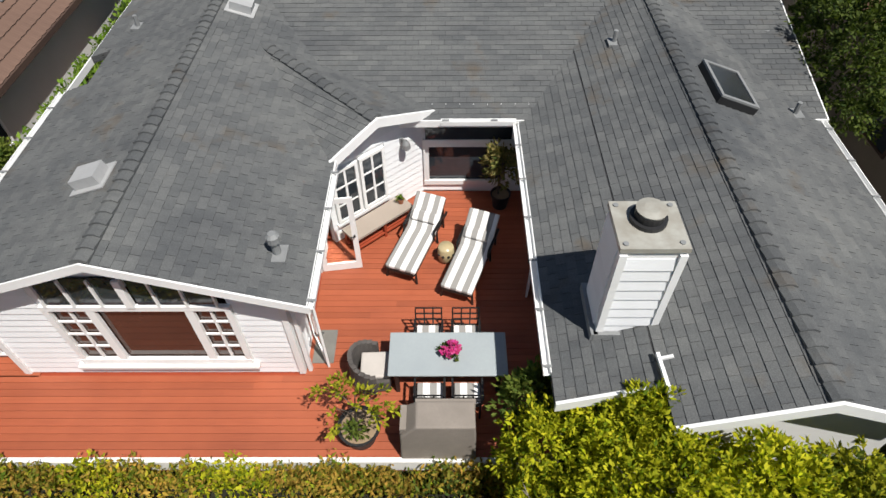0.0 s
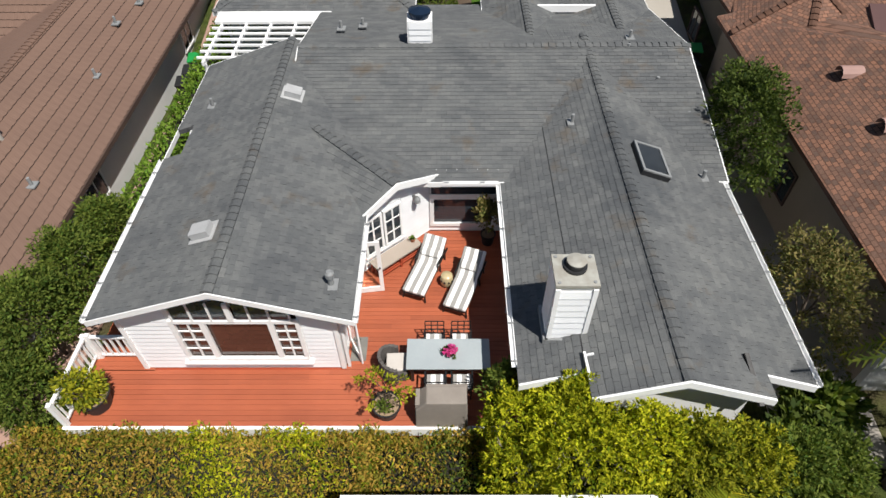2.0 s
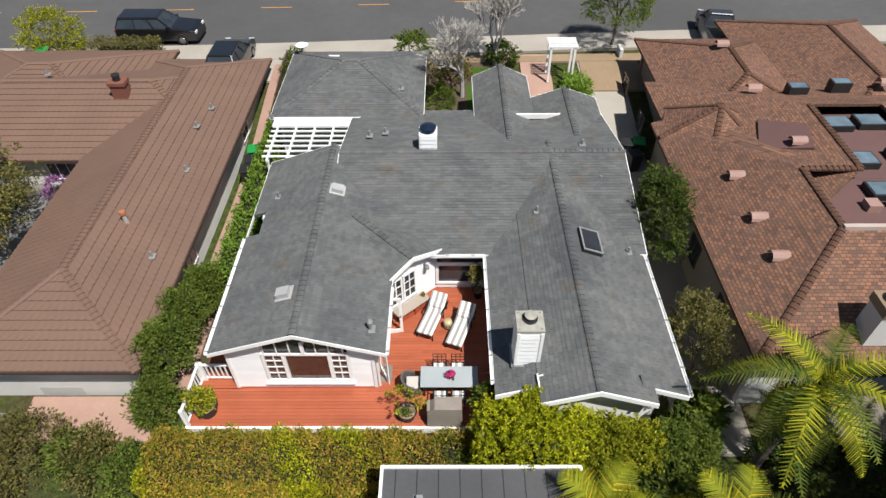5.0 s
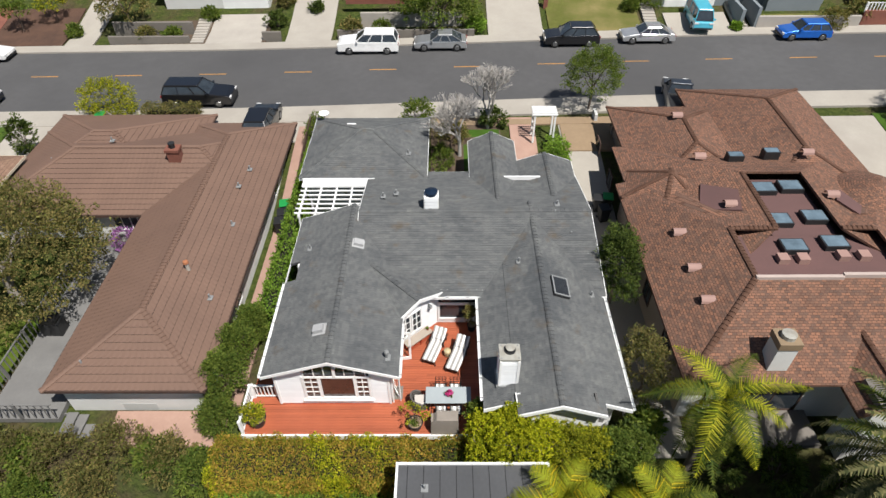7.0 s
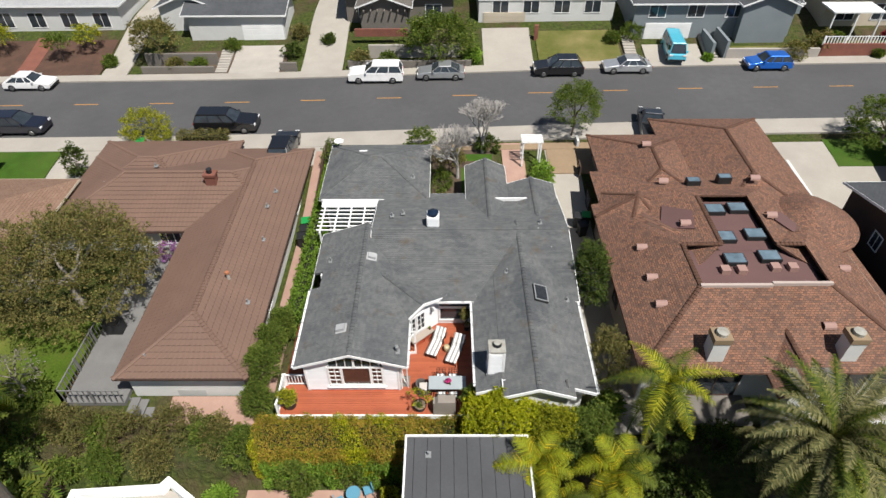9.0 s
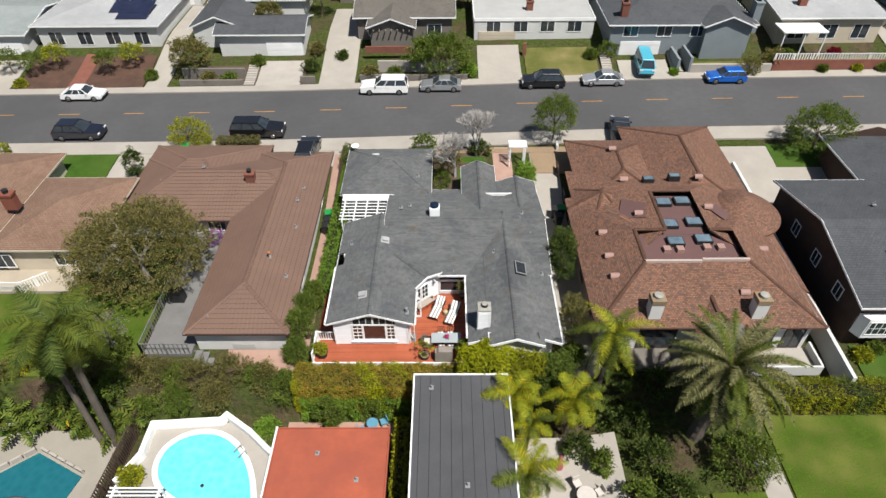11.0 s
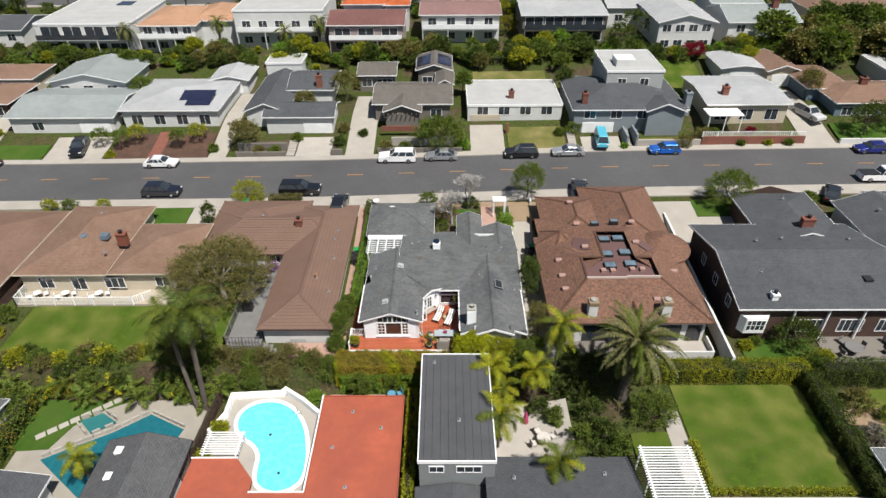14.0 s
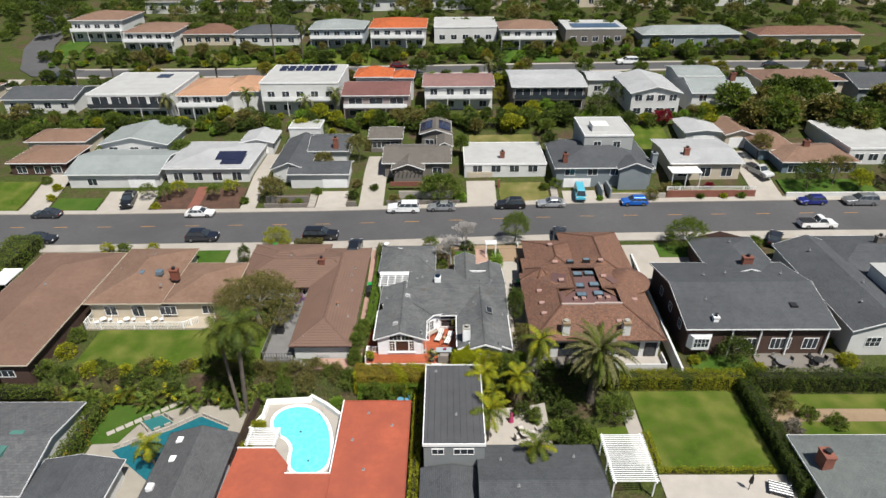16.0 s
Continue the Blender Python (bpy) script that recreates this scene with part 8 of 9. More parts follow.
yard("lawn_front", -46.0, -32.4, 24.6, 29.6, GRASS_GREEN, "green front lawn by the street", "lawn")
yard("driveway", -32.3, -28.6, 24.0, 29.6, CONCRETE, "pale concrete driveway", "driveway", 0.04)
yard("driveway", -16.0, -9.9, 27.2, 29.9, CONCRETE, "pale concrete driveway", "driveway", 0.04)
yard("driveway", -9.0, -1.5, 27.3, 29.9, CONCRETE, "pale concrete driveway before the grey garage", "driveway", 0.05)
yard("bed_front", -1.1, 3.9, 21.2, 29.2, DIRT, "dark soil bed in the front garden", "flower bed", 0.02)
yard("path_front", -0.9, 2.2, 22.3, 23.2, PALE_STONE, "pale curved flagstone path", "path", 0.05)
yard("lawn_front", 1.2, 3.8, 23.6, 28.4, GRASS_GREEN, "small green front lawn of the grey house", "lawn")
yard("path_front", 4.6, 6.4, 22.3, 29.9, PAVER, "winding pinkish flagstone path", "path", 0.05)
yard("verge", -1.5, 12.5, 29.0, 29.9, SAND, "strip of dry sandy earth by the kerb", "verge", 0.04)
yard("side_court", 8.3, 12.0, 26.0, 29.9, SAND, "dry sandy parking bay", "verge", 0.04)
yard("driveway", 26.2, 36.5, 20.8, 29.6, CONCRETE, "wide pale concrete driveway", "driveway", 0.04)
yard("lawn_front", 36.5, 47.0, 27.8, 29.9, GRASS_GREEN, "green front lawn by the street", "lawn", 0.06)
yard("lawn_front", 31.5, 36.4, 26.5, 29.9, GRASS_GREEN, "green front lawn by the street", "lawn", 0.07)
tree("round dark green clipped tree on the front lawn", (35.9, 29.0, h(35.8, 28.4)), 4.5, 3.1, 2.8, 2.3, L_GREEN, 0.15, 520, 30, 0.34, seed=201, trunk_r=0.15, hollow=0.75, flat_low=-0.8)
tree("soft rounded grey-green street tree", (10.7, 31.0, h(10.6, 30.6)), 4.9, 2.2, 2.0, 2.1, L_GREEN, 0.12, 420, 30, 0.3, seed=202, trunk_r=0.1, hollow=0.6)
bush("low rounded green shrub by the kerb", (-25.6, 31.0, h(-25, 30)), 2.5, 1.7, 1.7, L_LIME, 0.13, 260, 28, 0.3)
hedge("low clipped olive-green hedge by the kerb", -22.8, -18.6, 30.0, 31.2, 0.5, 1.7, L_OLIVE, 0.12, 300, 0.18)
bush("low green ground plant in the front garden", (-0.3, 25.0, h(0, 25)), 0.8, 1.6, 0.6, L_GREEN, 0.13, 90, 26, 0.24)
bush("low olive shrub under the bare tree", (0.4, 27.6, h(0, 27)), 1.3, 1.0, 0.7, L_OLIVE, 0.13, 90, 26, 0.26)
bush("dark green shrub in the front garden", (-2.1, 29.0, h(-2, 29)), 1.3, 1.2, 1.2, L_GREEN, 0.18, 80, 28, 0.34)
bush("bright green shrub in the front garden", (7.6, 25.0, h(7.6, 25)), 1.0, 1.8, 0.9, L_BRIGHT, 0.17, 80, 28, 0.3)
bush("dark green shrub in the front garden", (3.4, 29.0, h(3, 29)), 1.1, 0.8, 0.8, L_DARK, 0.18, 60, 28, 0.3)
tree("slim dark green cypress beside a driveway", (-29.0, 25.5, h(-29, 25.5)), 3.4, 0.9, 0.9, 1.6, L_DARK, 0.18, 80, 28, 0.3, seed=203, name="conifer", category="conifer", trunk_r=0.07, flat_low=-0.95)
hedge("narrow clipped hedge beside the garage", -10.0, -9.0, 26.5, 29.6, 0.3, 1.7, L_GREEN, 0.16, 130, 0.16)
for k, (x, y) in enumerate(((-44.0, 29.2), (-48.5, 29.4), (-51, 29.3), (46.5, 29.4), (58.0, 29.0), (62, 28.8))):
    bush("small green shrub near the kerb", (x, y, h(x, y)), 1.1, 0.9, 0.8, L_GREEN if k % 2 else L_LIME, 0.18, 50, 26, 0.3)


def bare_tree(at, hh, seed):
    """A leafless tree: limbs that fork again and again, with fine twigs."""
    t = thing("bare_tree", "leafless pale grey tree in the front garden", "tree", at)
    rng = random.Random(seed)
    b = Build()
    def grow(p, d, length, r, depth):
        e = p + d * length
        b.tube(p, e, r, r * 0.72, 6 if depth < 3 else 4, False)
        if depth == 6:
            return
        for _ in range(3 if depth != 2 else 4):
            w = (d + Vector((rng.uniform(-1, 1), rng.uniform(-1, 1), rng.uniform(-0.15, 0.55))) * 0.75).normalized()
            grow(e, w, length * rng.uniform(0.68, 0.88), max(r * 0.62, 0.016), depth + 1)
    grow(Vector((0, 0, -0.2)), Vector((0, 0, 1)), hh * 0.3, 0.15, 0)
    part("limb", b, WHITE_BARK, t)
    return t


bare_tree((0.9, 25.6, h(1, 26)), 4.2, 4)
bare_tree((3.0, 28.6, h(3, 28.8)), 4.2, 8)
gw = thing("garden_gate", "white timber garden gate arbour over the path", "gate", (6.8, 27.3, h(6.8, 27.3)))
for x in (-0.7, 0.7):
    for y in (-0.5, 0.5):
        part("post", Build().box(x - 0.06, y - 0.06, 0, x + 0.06, y + 0.06, 2.2), WHITE, gw)
for k in range(6):
    part("slat", Build().box(-0.85, -0.6 + k * 0.22, 2.2, 0.85, -0.52 + k * 0.22, 2.3), WHITE, gw)

# ---- across the street ----
B_GRP = "houses across the street"
def wins_row(y, x0, x1, z, n, w=1.4, hh=1.2, nx=2):
    return tuple(("s", y, x0 + (x1 - x0) * (i + 0.5) / n, z, w, hh, nx, 1) for i in range(n))


def north(label, wings, g, wall, roof, n=4, floors=(1.5,), flat=False, doors=(), trim=WHITE, hh=1.4, w=1.8, skip=0.0):
    x0, x1, y0 = wings[0][0], wings[0][1], wings[0][2]
    o = 0.1 if flat else 0.45
    ws = ()
    for f in floors:
        ws += wins_row(y0 + o, x0 + 0.8 + skip, x1 - 0.8, g + f, n, w, hh)
    ob = house(label, wings, g, wall, roof, ws, doors, trim, over=0.45, group=B_GRP, flat=flat)
    ob.location.y = 1.2
    return ob


def garage(x, y, g, w=4.6, mat=WHITE):
    return (("garage_door", "s", y, x, g, w, 2.1, mat, 4, 4),)


north("low house with brown shingle hip roof", [(-83.4, -71.1, 63.2, 71.2, 5.2, 6.4, "x", "hh")], 2.3, CREAM, TAN_ROOF, 3)
north("low house with brown shingle hip roof and brick chimney", [(-81.2, -69.8, 53.5, 63.0, 4.6, 5.8, "x", "hh")], 1.6, BROWN_WOOD, TAN_ROOF, 3)
sg = north("long low house with pale sage roof", [(-68.2, -51.1, 49.1, 61.8, 4.1, 5.3, "x", "gg")], 1.0, STUCCO, SAGE_ROOF, 2, (1.5,), False, garage(-54.6, 49.55, 0.95, 4.8))
north("house with pale sage gabled roof", [(-68.2, -54.3, 61.9, 72.8, 5.0, 6.5, "y", "gg")], 2.2, STUCCO, SAGE_ROOF, 3)
sol = north("white house with pale roof and dark solar panels", [(-50.9, -35.1, 50.3, 64.3, 4.7, 5.9, "x", "hh")], 1.4, STUCCO, PALE_ROOF, 4, (1.6,), hh=1.7)
for i in range(4):
    for j in range(3):
        if (i, j) != (0, 0):
            x, y = -41.4 + i * 1.3, 52.4 + j * 1.5
            z = 4.7 + (y - 50.3) * 1.2 / 7.0
            ob = part("solar_panel", Build().box(-0.64, -0.74, 0, 0.64, 0.74, 0.05), SOLAR, sol, "dark solar panel")
            ob.matrix_basis = pose(x, y, z + 0.06, 9.7, 0, 0)
north("small white garage with pale gabled roof", [(-40.5, -33.6, 62.6, 69.8, 5.0, 5.8, "y", "gg")], 2.6, STUCCO, PALE_ROOF, 0, (), False, garage(-37.0, 63.05, 2.6, 4.0))
slat = north("white house with slate-grey roof round a small court", [(-27.9, -16.8, 48.2, 54.6, 4.4, 5.4, "x", "gg"), (-31.4, -24.4, 50.0, 66.4, 4.5, 5.9, "y", "gg"), (-26.0, -18.2, 57.4, 67.0, 5.2, 6.5, "x", "gg")], 1.3, STUCCO, CHAR_SHINGLE, 0, (), False, garage(-19.6, 48.65, 1.2, 4.4))
chimney(slat, -20.6, 58.4, 5.0, 7.4, 0.9, 0.8, BRICK)
house("white roof terrace with timber railing", [(-31.5, -25.0, 68.0, 73.0, 6.6, 6.6, "x", "hh")], 2.6, STUCCO, PALE_FLAT, flat=True, group=B_GRP)
tp = north("dark timbered house with taupe gabled roof and porch", [(-11.3, 1.3, 51.0, 60.7, 5.3, 6.6, "x", "gg"), (-9.5, -3.5, 48.6, 55.0, 5.0, 6.1, "y", "gg")], 2.0, TAUPE_WALL, TAUPE_ROOF, 3, (1.6,))
for k in range(9):
    part("porch_slat", Build().box(-9.4 + k * 0.72, 48.5, 4.55, -9.28 + k * 0.72, 50.6, 4.7), TAUPE_WALL, tp)
part("porch_rail", Build().box(-9.6, 47.4, 2.4, -4.0, 47.6, 3.2), BRICK, tp)
north("small taupe-roofed house behind", [(-15.1, -8.2, 63.0, 70.2, 5.6, 6.6, "x", "gg")], 2.7, TAUPE_WALL, TAUPE_ROOF, 3)
tc = north("taupe-roofed house with solar panels behind", [(-5.0, 1.4, 63.7, 71.8, 6.2, 7.2, "y", "gg"), (-1.6, 1.6, 58.0, 65.0, 5.8, 6.6, "y", "gg")], 2.8, TAUPE_WALL, TAUPE_ROOF, 2)
for x in (-3.6, 0.0):
    ob = part("solar_panel", Build().box(-1.2, -2.4, 0, 1.2, 2.4, 0.05), SOLAR, tc, "dark solar panel")
    ob.matrix_basis = pose(x, 67.4, 6.78, 0, -17 if x < -1.8 else 17, 0)
pf = north("white flat-roofed house over a garage", [(3.5, 18.4, 51.0, 62.0, 5.1, 5.1, "x", "hh")], 1.6, STUCCO, PALE_FLAT, 4, (2.5,), True, garage(6.4, 51.08, 1.4, 4.6, CREAM))
chimney(pf, 10.6, 54.0, 4.9, 6.2, 0.8, 0.7, BRICK)
bg = north("blue-grey house with charcoal roof over a white garage", [(19.2, 36.7, 47.4, 62.0, 5.7, 7.7, "x", "hh"), (30.0, 36.0, 46.4, 53.0, 5.8, 7.0, "y", "gh")], 1.4, BLUE_GREY, CHAR_SHINGLE, 4, (3.4,), False, garage(23.4, 47.85, 1.45, 4.8))
chimney(bg, 21.2, 49.2, 5.8, 7.7, 0.8, 0.9, BRICK)
chimney(bg, 36.9, 49.6, 4.0, 7.6, 0.9, 1.2, BLUE_GREY)
bu = house("pale upper storey with roof terrace", [(25.2, 34.2, 55.0, 65.3, 9.4, 9.4, "x", "hh")], 5.0, plain("pale_grey_stucco", (0.347, 0.359, 0.353), (0.296, 0.309, 0.302), 0.9), PALE_FLAT, flat=True, group=B_GRP, wins=wins_row(55.1, 26, 33, 7.6, 2))
part("roof_box", Build().box(27, 57, 9.3, 30, 60, 10.4), STUCCO, bu)
wr = north("cream house with white flat-pitched roof and porch", [(39.8, 52.9, 49.0, 61.5, 5.8, 6.4, "x", "gg")], 2.4, CREAM, PALE_ROOF, 3, (1.6,), hh=1.8, w=2.0)
chimney(wr, 43.6, 52.4, 6.0, 7.4, 0.9, 0.8, BRICK)
part("porch_roof", Build().box(39.4, 46.4, 5.0, 44.6, 49.2, 5.15), WHITE, wr)
for x in (39.6, 42.0, 44.4):
    part("porch_post", Build().box(x, 46.5, 2.2, x + 0.12, 46.62, 5.0), WHITE, wr)
north("small white outbuilding with pale roof", [(47.3, 55.6, 64.0, 72.6, 6.2, 6.7, "y", "gg")], 3.3, STUCCO, PALE_ROOF, 0, (), False, garage(51.4, 64.45, 3.3, 4.2))
north("small cream outbuilding with tan roof", [(54.6, 60.7, 62.4, 71.5, 6.2, 7.2, "y", "gg")], 3.4, CREAM, TAN_ROOF, 0, (), False, garage(57.6, 62.85, 3.4, 3.6))
nb = north("blue-walled house with tan hip roof", [(60.4, 74.4, 50.6, 60.2, 5.3, 6.6, "x", "hh"), (58.5, 66.0, 56.0, 67.0, 5.6, 7.0, "y", "hh")], 2.3, plain("slate_blue_siding", (0.126, 0.176, 0.214), (0.101, 0.145, 0.183), 0.75), TAN_ROOF, 4)
chimney(nb, 66.5, 55.4, 5.8, 7.6, 1.1, 0.8, BRICK)
north("plain white house with a flat pale roof", [(74.0, 86.0, 54.0, 69.7, 6.6, 6.6, "x", "hh")], 3.0, STUCCO, PALE_FLAT, 4, (1.8,), True)

# driveways, garden beds and walls across the street
for a, c, e, m, nm, lb in ((-73.5, -69.0, 56, CONCRETE, "driveway", "pale concrete driveway"), (-60.0, -51.2, 49.4, CONCRETE, "driveway", "pale concrete driveway"), (-35.2, -32.6, 64, CONCRETE, "driveway", "long pale concrete driveway"),
                           (-22.2, -17.0, 48.6, PALE_STONE, "driveway", "pale paved driveway with joints"), (-14.8, -10.6, 62, CONCRETE, "driveway", "pale concrete driveway"), (3.9, 9.0, 51, CONCRETE, "driveway", "pale concrete driveway"),
                           (20.6, 26.4, 47.8, CONCRETE, "driveway", "pale concrete driveway"), (53.6, 58.2, 62, CONCRETE, "driveway", "pale concrete driveway with a planted strip")):
    yard(nm, a, c, 43.5, e, m, lb, "driveway", 0.05)
yard("lawn_front", -82.0, -74.0, 43.6, 52.5, GRASS, "green front lawn", "lawn")
yard("lawn_front", -68.5, -60.4, 43.6, 47.6, GRASS_GREEN, "neat green front lawn", "lawn")
yard("bed_front", -50.5, -35.5, 43.6, 50.0, MULCH, "sloping bed of red-brown mulch", "flower bed")
yard("path_front", -44.4, -42.6, 43.5, 50.4, BRICK, "red brick garden steps", "path", 0.07)
yard("lawn_front", 9.6, 18.2, 43.6, 50.4, GRASS_DRY, "sloping dry yellow-green lawn", "lawn")
yard("lawn_back", 5.0, 18.0, 61.0, 71.0, GRASS_DRY, "dry yellow-green back lawn", "lawn")
yard("lawn_front", 29.0, 37.5, 43.8, 46.6, GRASS_DRY, "small dry front lawn behind a wall", "lawn", 0.5)
yard("lawn_front", 38.6, 53.0, 44.8, 47.0, GRASS, "raised green front lawn", "lawn", 0.6)
yard("lawn_front", 59.0, 75.0, 43.8, 50.0, GRASS_GREEN, "green sloping front lawn", "lawn", 0.2)
yard("lawn_back", 35.5, 45.5, 60.0, 74.0, GRASS, "green back lawn on the slope", "lawn")
yard("bed_front", -29.5, -16.6, 43.6, 47.8, DIRT, "terraced planting bed", "flower bed", 0.03)
for k, (x0, x1, y, hh, m) in enumerate(((-31.0, -23.6, 44.0, 0.7, TAUPE_WALL), (-31.0, -23.6, 45.6, 1.2, TAUPE_WALL), (-16.9, -15.2, 44.2, 0.8, TAUPE_WALL), (-10.0, 2.6, 44.0, 0.7, TAUPE_WALL), (-8.0, 1.5, 46.0, 1.2, PALE_STONE), (28.6, 38.0, 43.7, 1.0, PALE_STONE), (38.2, 53.4, 43.9, 1.25, BRICK), (58.6, 76.0, 43.6, 0.8, STUCCO), (9.4, 9.8, 48.0, 1.5, BRICK))):
    y += bend((x0 + x1) / 2) - 0.3
    z = h((x0 + x1) / 2, y) - 0.2
    solid("wall_garden", Build().box(x0, y - 0.15, z - 0.3, x1, y + 0.15, z + hh + 0.2), m, "low garden retaining wall across the street", "wall", "structure")
fence("white picket rail on the brick garden wall", (38.2, 45.5), (53.4, 45.5), 0.75, WHITE, 0.3, h(45, 45.5) + 1.2, w=0.1)
for k in range(9):
    for x in (-23.0, 19.2, 27.4):
        y = 43.6 + bend(x) + k * 0.42
        solid("garden_step", Build().box(x - 0.6, y, h(x, y) - 0.2, x + 0.6, y + 0.42, h(x, y) + 0.12 + 0.03 * k), PALE_STONE, "pale stone garden step", "step", group="garden steps")
st = part("stair_wall", Build().box(27.0, 44.0, 1.0, 27.3, 47.6, 3.0).box(28.4, 44.0, 1.0, 28.7, 47.6, 3.2), BLUE_GREY, bg)
tree("broad rounded green tree in a front garden", (-0.6, 45.4, h(0, 45)), 5.0, 3.9, 2.4, 2.5, L_GREEN, 0.24, 300, 28, 0.5, seed=301, trunk_r=0.2)
tree("loose olive tree in a front garden", (-30.0, 46.6, h(-30, 46)), 4.4, 2.5, 2.2, 1.9, L_OLIVE, 0.22, 170, 26, 0.45, seed=302, trunk_r=0.15)
for k, (x, y) in enumerate(((-49.0, 46.6), (-46.8, 47.8), (-40.2, 46.4), (-37.6, 48.0), (-52.0, 47.0))):
    tree("thin young tree with yellow-green leaves in a mulch bed", (x, y, h(x, y)), 3.0, 1.4, 1.3, 1.1, L_LIME if k % 2 else L_GREEN, 0.2, 60, 22, 0.34, seed=310 + k, trunk_r=0.06)
for k, (x, y, r, m) in enumerate(((38.6, 46.5, 1.6, L_OLIVE), (35.5, 45.2, 1.4, L_OLIVE), (19.6, 49.0, 1.3, L_GREEN), (17.6, 48.4, 0.9, L_GREEN), (-22.6, 47.9, 0.9, L_GREEN), (-16.0, 46.8, 1.1, L_DARK), (-15.6, 50.0, 1.0, L_OLIVE), (-12.5, 49.0, 0.7, L_DARK), (-8.8, 45.2, 1.1, L_OLIVE), (-6.0, 44.8, 1.0, L_GREEN), (2.8, 45.6, 1.0, L_BRIGHT), (26.8, 45.0, 0.5, L_BRIGHT), (-27.8, 44.8, 0.9, L_OLIVE), (-25.4, 44.8, 0.9, L_GREEN), (44.0, 43.6, 0.6, L_GREEN), (48.0, 43.6, 0.6, L_LIME), (51.0, 43.6, 0.7, L_GREEN), (-69.5, 47.0, 0.8, L_LIME), (-69.8, 50.0, 0.8, L_LIME), (-72.6, 52.0, 1.0, L_GREEN), (-34.8, 45.6, 0.8, L_GREEN), (-50.0, 44.4, 0.7, L_LIME), (46.5, 48.2, 0.7, L_RED), (41.0, 48.0, 0.7, L_GREEN))):
    y += (bend(x) - 0.3) if y < 45 else 0.0
    bush("rounded shrub in a front garden", (x, y, h(x, y)), r, r * 0.9, r * 0.75, m, 0.2, int(30 + 34 * r), 24, 0.3)
for k, (x, y, r, hh, m) in enumerate(((-16.6, 60.0, 2.4, 5.0, L_RUSSET), (-22.4, 55.6, 1.6, 3.4, L_OLIVE), (63.0, 47.0, 2.6, 5.2, L_DARK), (68.0, 48.4, 2.6, 5.5, L_RUSSET), (71.6, 46.6, 1.8, 4.0, L_LIME), (59.0, 58.0, 1.9, 5.0, L_OLIVE), (78.0, 48.0, 2.6, 5.4, L_DARK), (3.2, 62.0, 1.4, 4.2, L_GREEN), (-51.6, 63.0, 2.0, 3.6, L_GREEN), (20.0, 62.0, 1.6, 4.4, L_DARK))):
    tree("leafy garden tree among the houses", (x, y, h(x, y)), hh, r, r, hh * 0.38, m, 0.26, 110, 26, 0.5, seed=330 + k, trunk_r=0.13)

# ---- second row, up the hill ----
C_GRP = "houses up the hill"
def hill(label, wings, g, wall, roof, n=4, floors=(1.5, 4.2), flat=False, balcony=True, w=1.7, hh=1.4, trim=WHITE, dark=False):
    x0, x1, y0, y1, ze = wings[0][:5]
    o = 0.1 if flat else 0.45
    ws = ()
    for f in floors:
        ws += wins_row(y0 + o, x0 + 0.7, x1 - 0.7, g + f, n, min(w, (x1 - x0 - 1.4) / n - 0.2), hh, 2)
    ob = house(label, wings, g, wall, roof, ws, (), trim, group=C_GRP, flat=flat)
    if balcony:
        zb = g + floors[-1] - 1.0
        part("balcony", Build().box(x0 + 0.6, y0 - 1.3, zb - 0.2, x1 - 0.6, y0 + o + 0.05, zb), wall, ob)
        part("balcony_rail", Build().box(x0 + 0.6, y0 - 1.35, zb, x1 - 0.6, y0 - 1.28, zb + 0.85), GLASS if dark else WHITE, ob)
        for i in range(4):
            x = x0 + 0.7 + (x1 - x0 - 1.4) * i / 3
            part("balcony_post", Build().box(x - 0.08, y0 - 1.3, g - 1.0, x + 0.08, y0 - 1.14, zb - 0.2), wall, ob)
    return ob


hill("low white house with a grey roof", [(-99.6, -83.0, 83.9, 95.7, 8.0, 9.4, "x", "gg")], 4.9, STUCCO, CHAR_SHINGLE, 4, (1.6,), balcony=False)
m1 = hill("white modern flat-roofed house with deep balconies", [(-77.3, -59.2, 79.4, 98.0, 10.4, 10.4, "x", "hh")], 4.4, STUCCO, PALE_FLAT, 4, (1.3, 4.4), True, True, 3.6, 2.2, dark=True)
part("roof_opening", Build().box(-72, 84, 10.26, -65, 87, 10.3), CHAR, m1)
part("solar_panel", Build().box(-67.5, 93, 10.3, -64.5, 96, 10.5), SOLAR, m1)
hill("white house with peach tiled hip roof", [(-58.4, -47.0, 80.0, 95.0, 9.8, 11.4, "x", "hh"), (-50.0, -40.6, 84.0, 96.6, 9.6, 11.2, "y", "hh")], 4.6, STUCCO, PEACH_ROOF, 4)
m2 = hill("white three-level flat-roofed house with roof panels", [(-40.3, -23.0, 82.0, 98.0, 12.0, 12.0, "x", "hh")], 5.0, STUCCO, PALE_FLAT, 5, (1.5, 4.4), True, True)
for i in range(7):
    for j in range(2):
        x = -37.5 + i * 1.9
        ob = part("solar_panel", Build().box(-0.8, -0.8, 0, 0.8, 0.8, 0.05), SOLAR, m2, "dark solar panel")
        ob.matrix_basis = pose(x, 93.0 + j * 2.2, 12.1, 10, 0, 0)
hill("house with maroon roof and orange tiled wing", [(-22.1, -7.4, 78.4, 90.0, 10.1, 11.4, "x", "gg")], 4.8, plain("pinkish_wall", (0.315, 0.265, 0.252), (0.265, 0.22, 0.208), 0.9), MAROON_ROOF, 3, (1.4, 4.0), w=3.0)
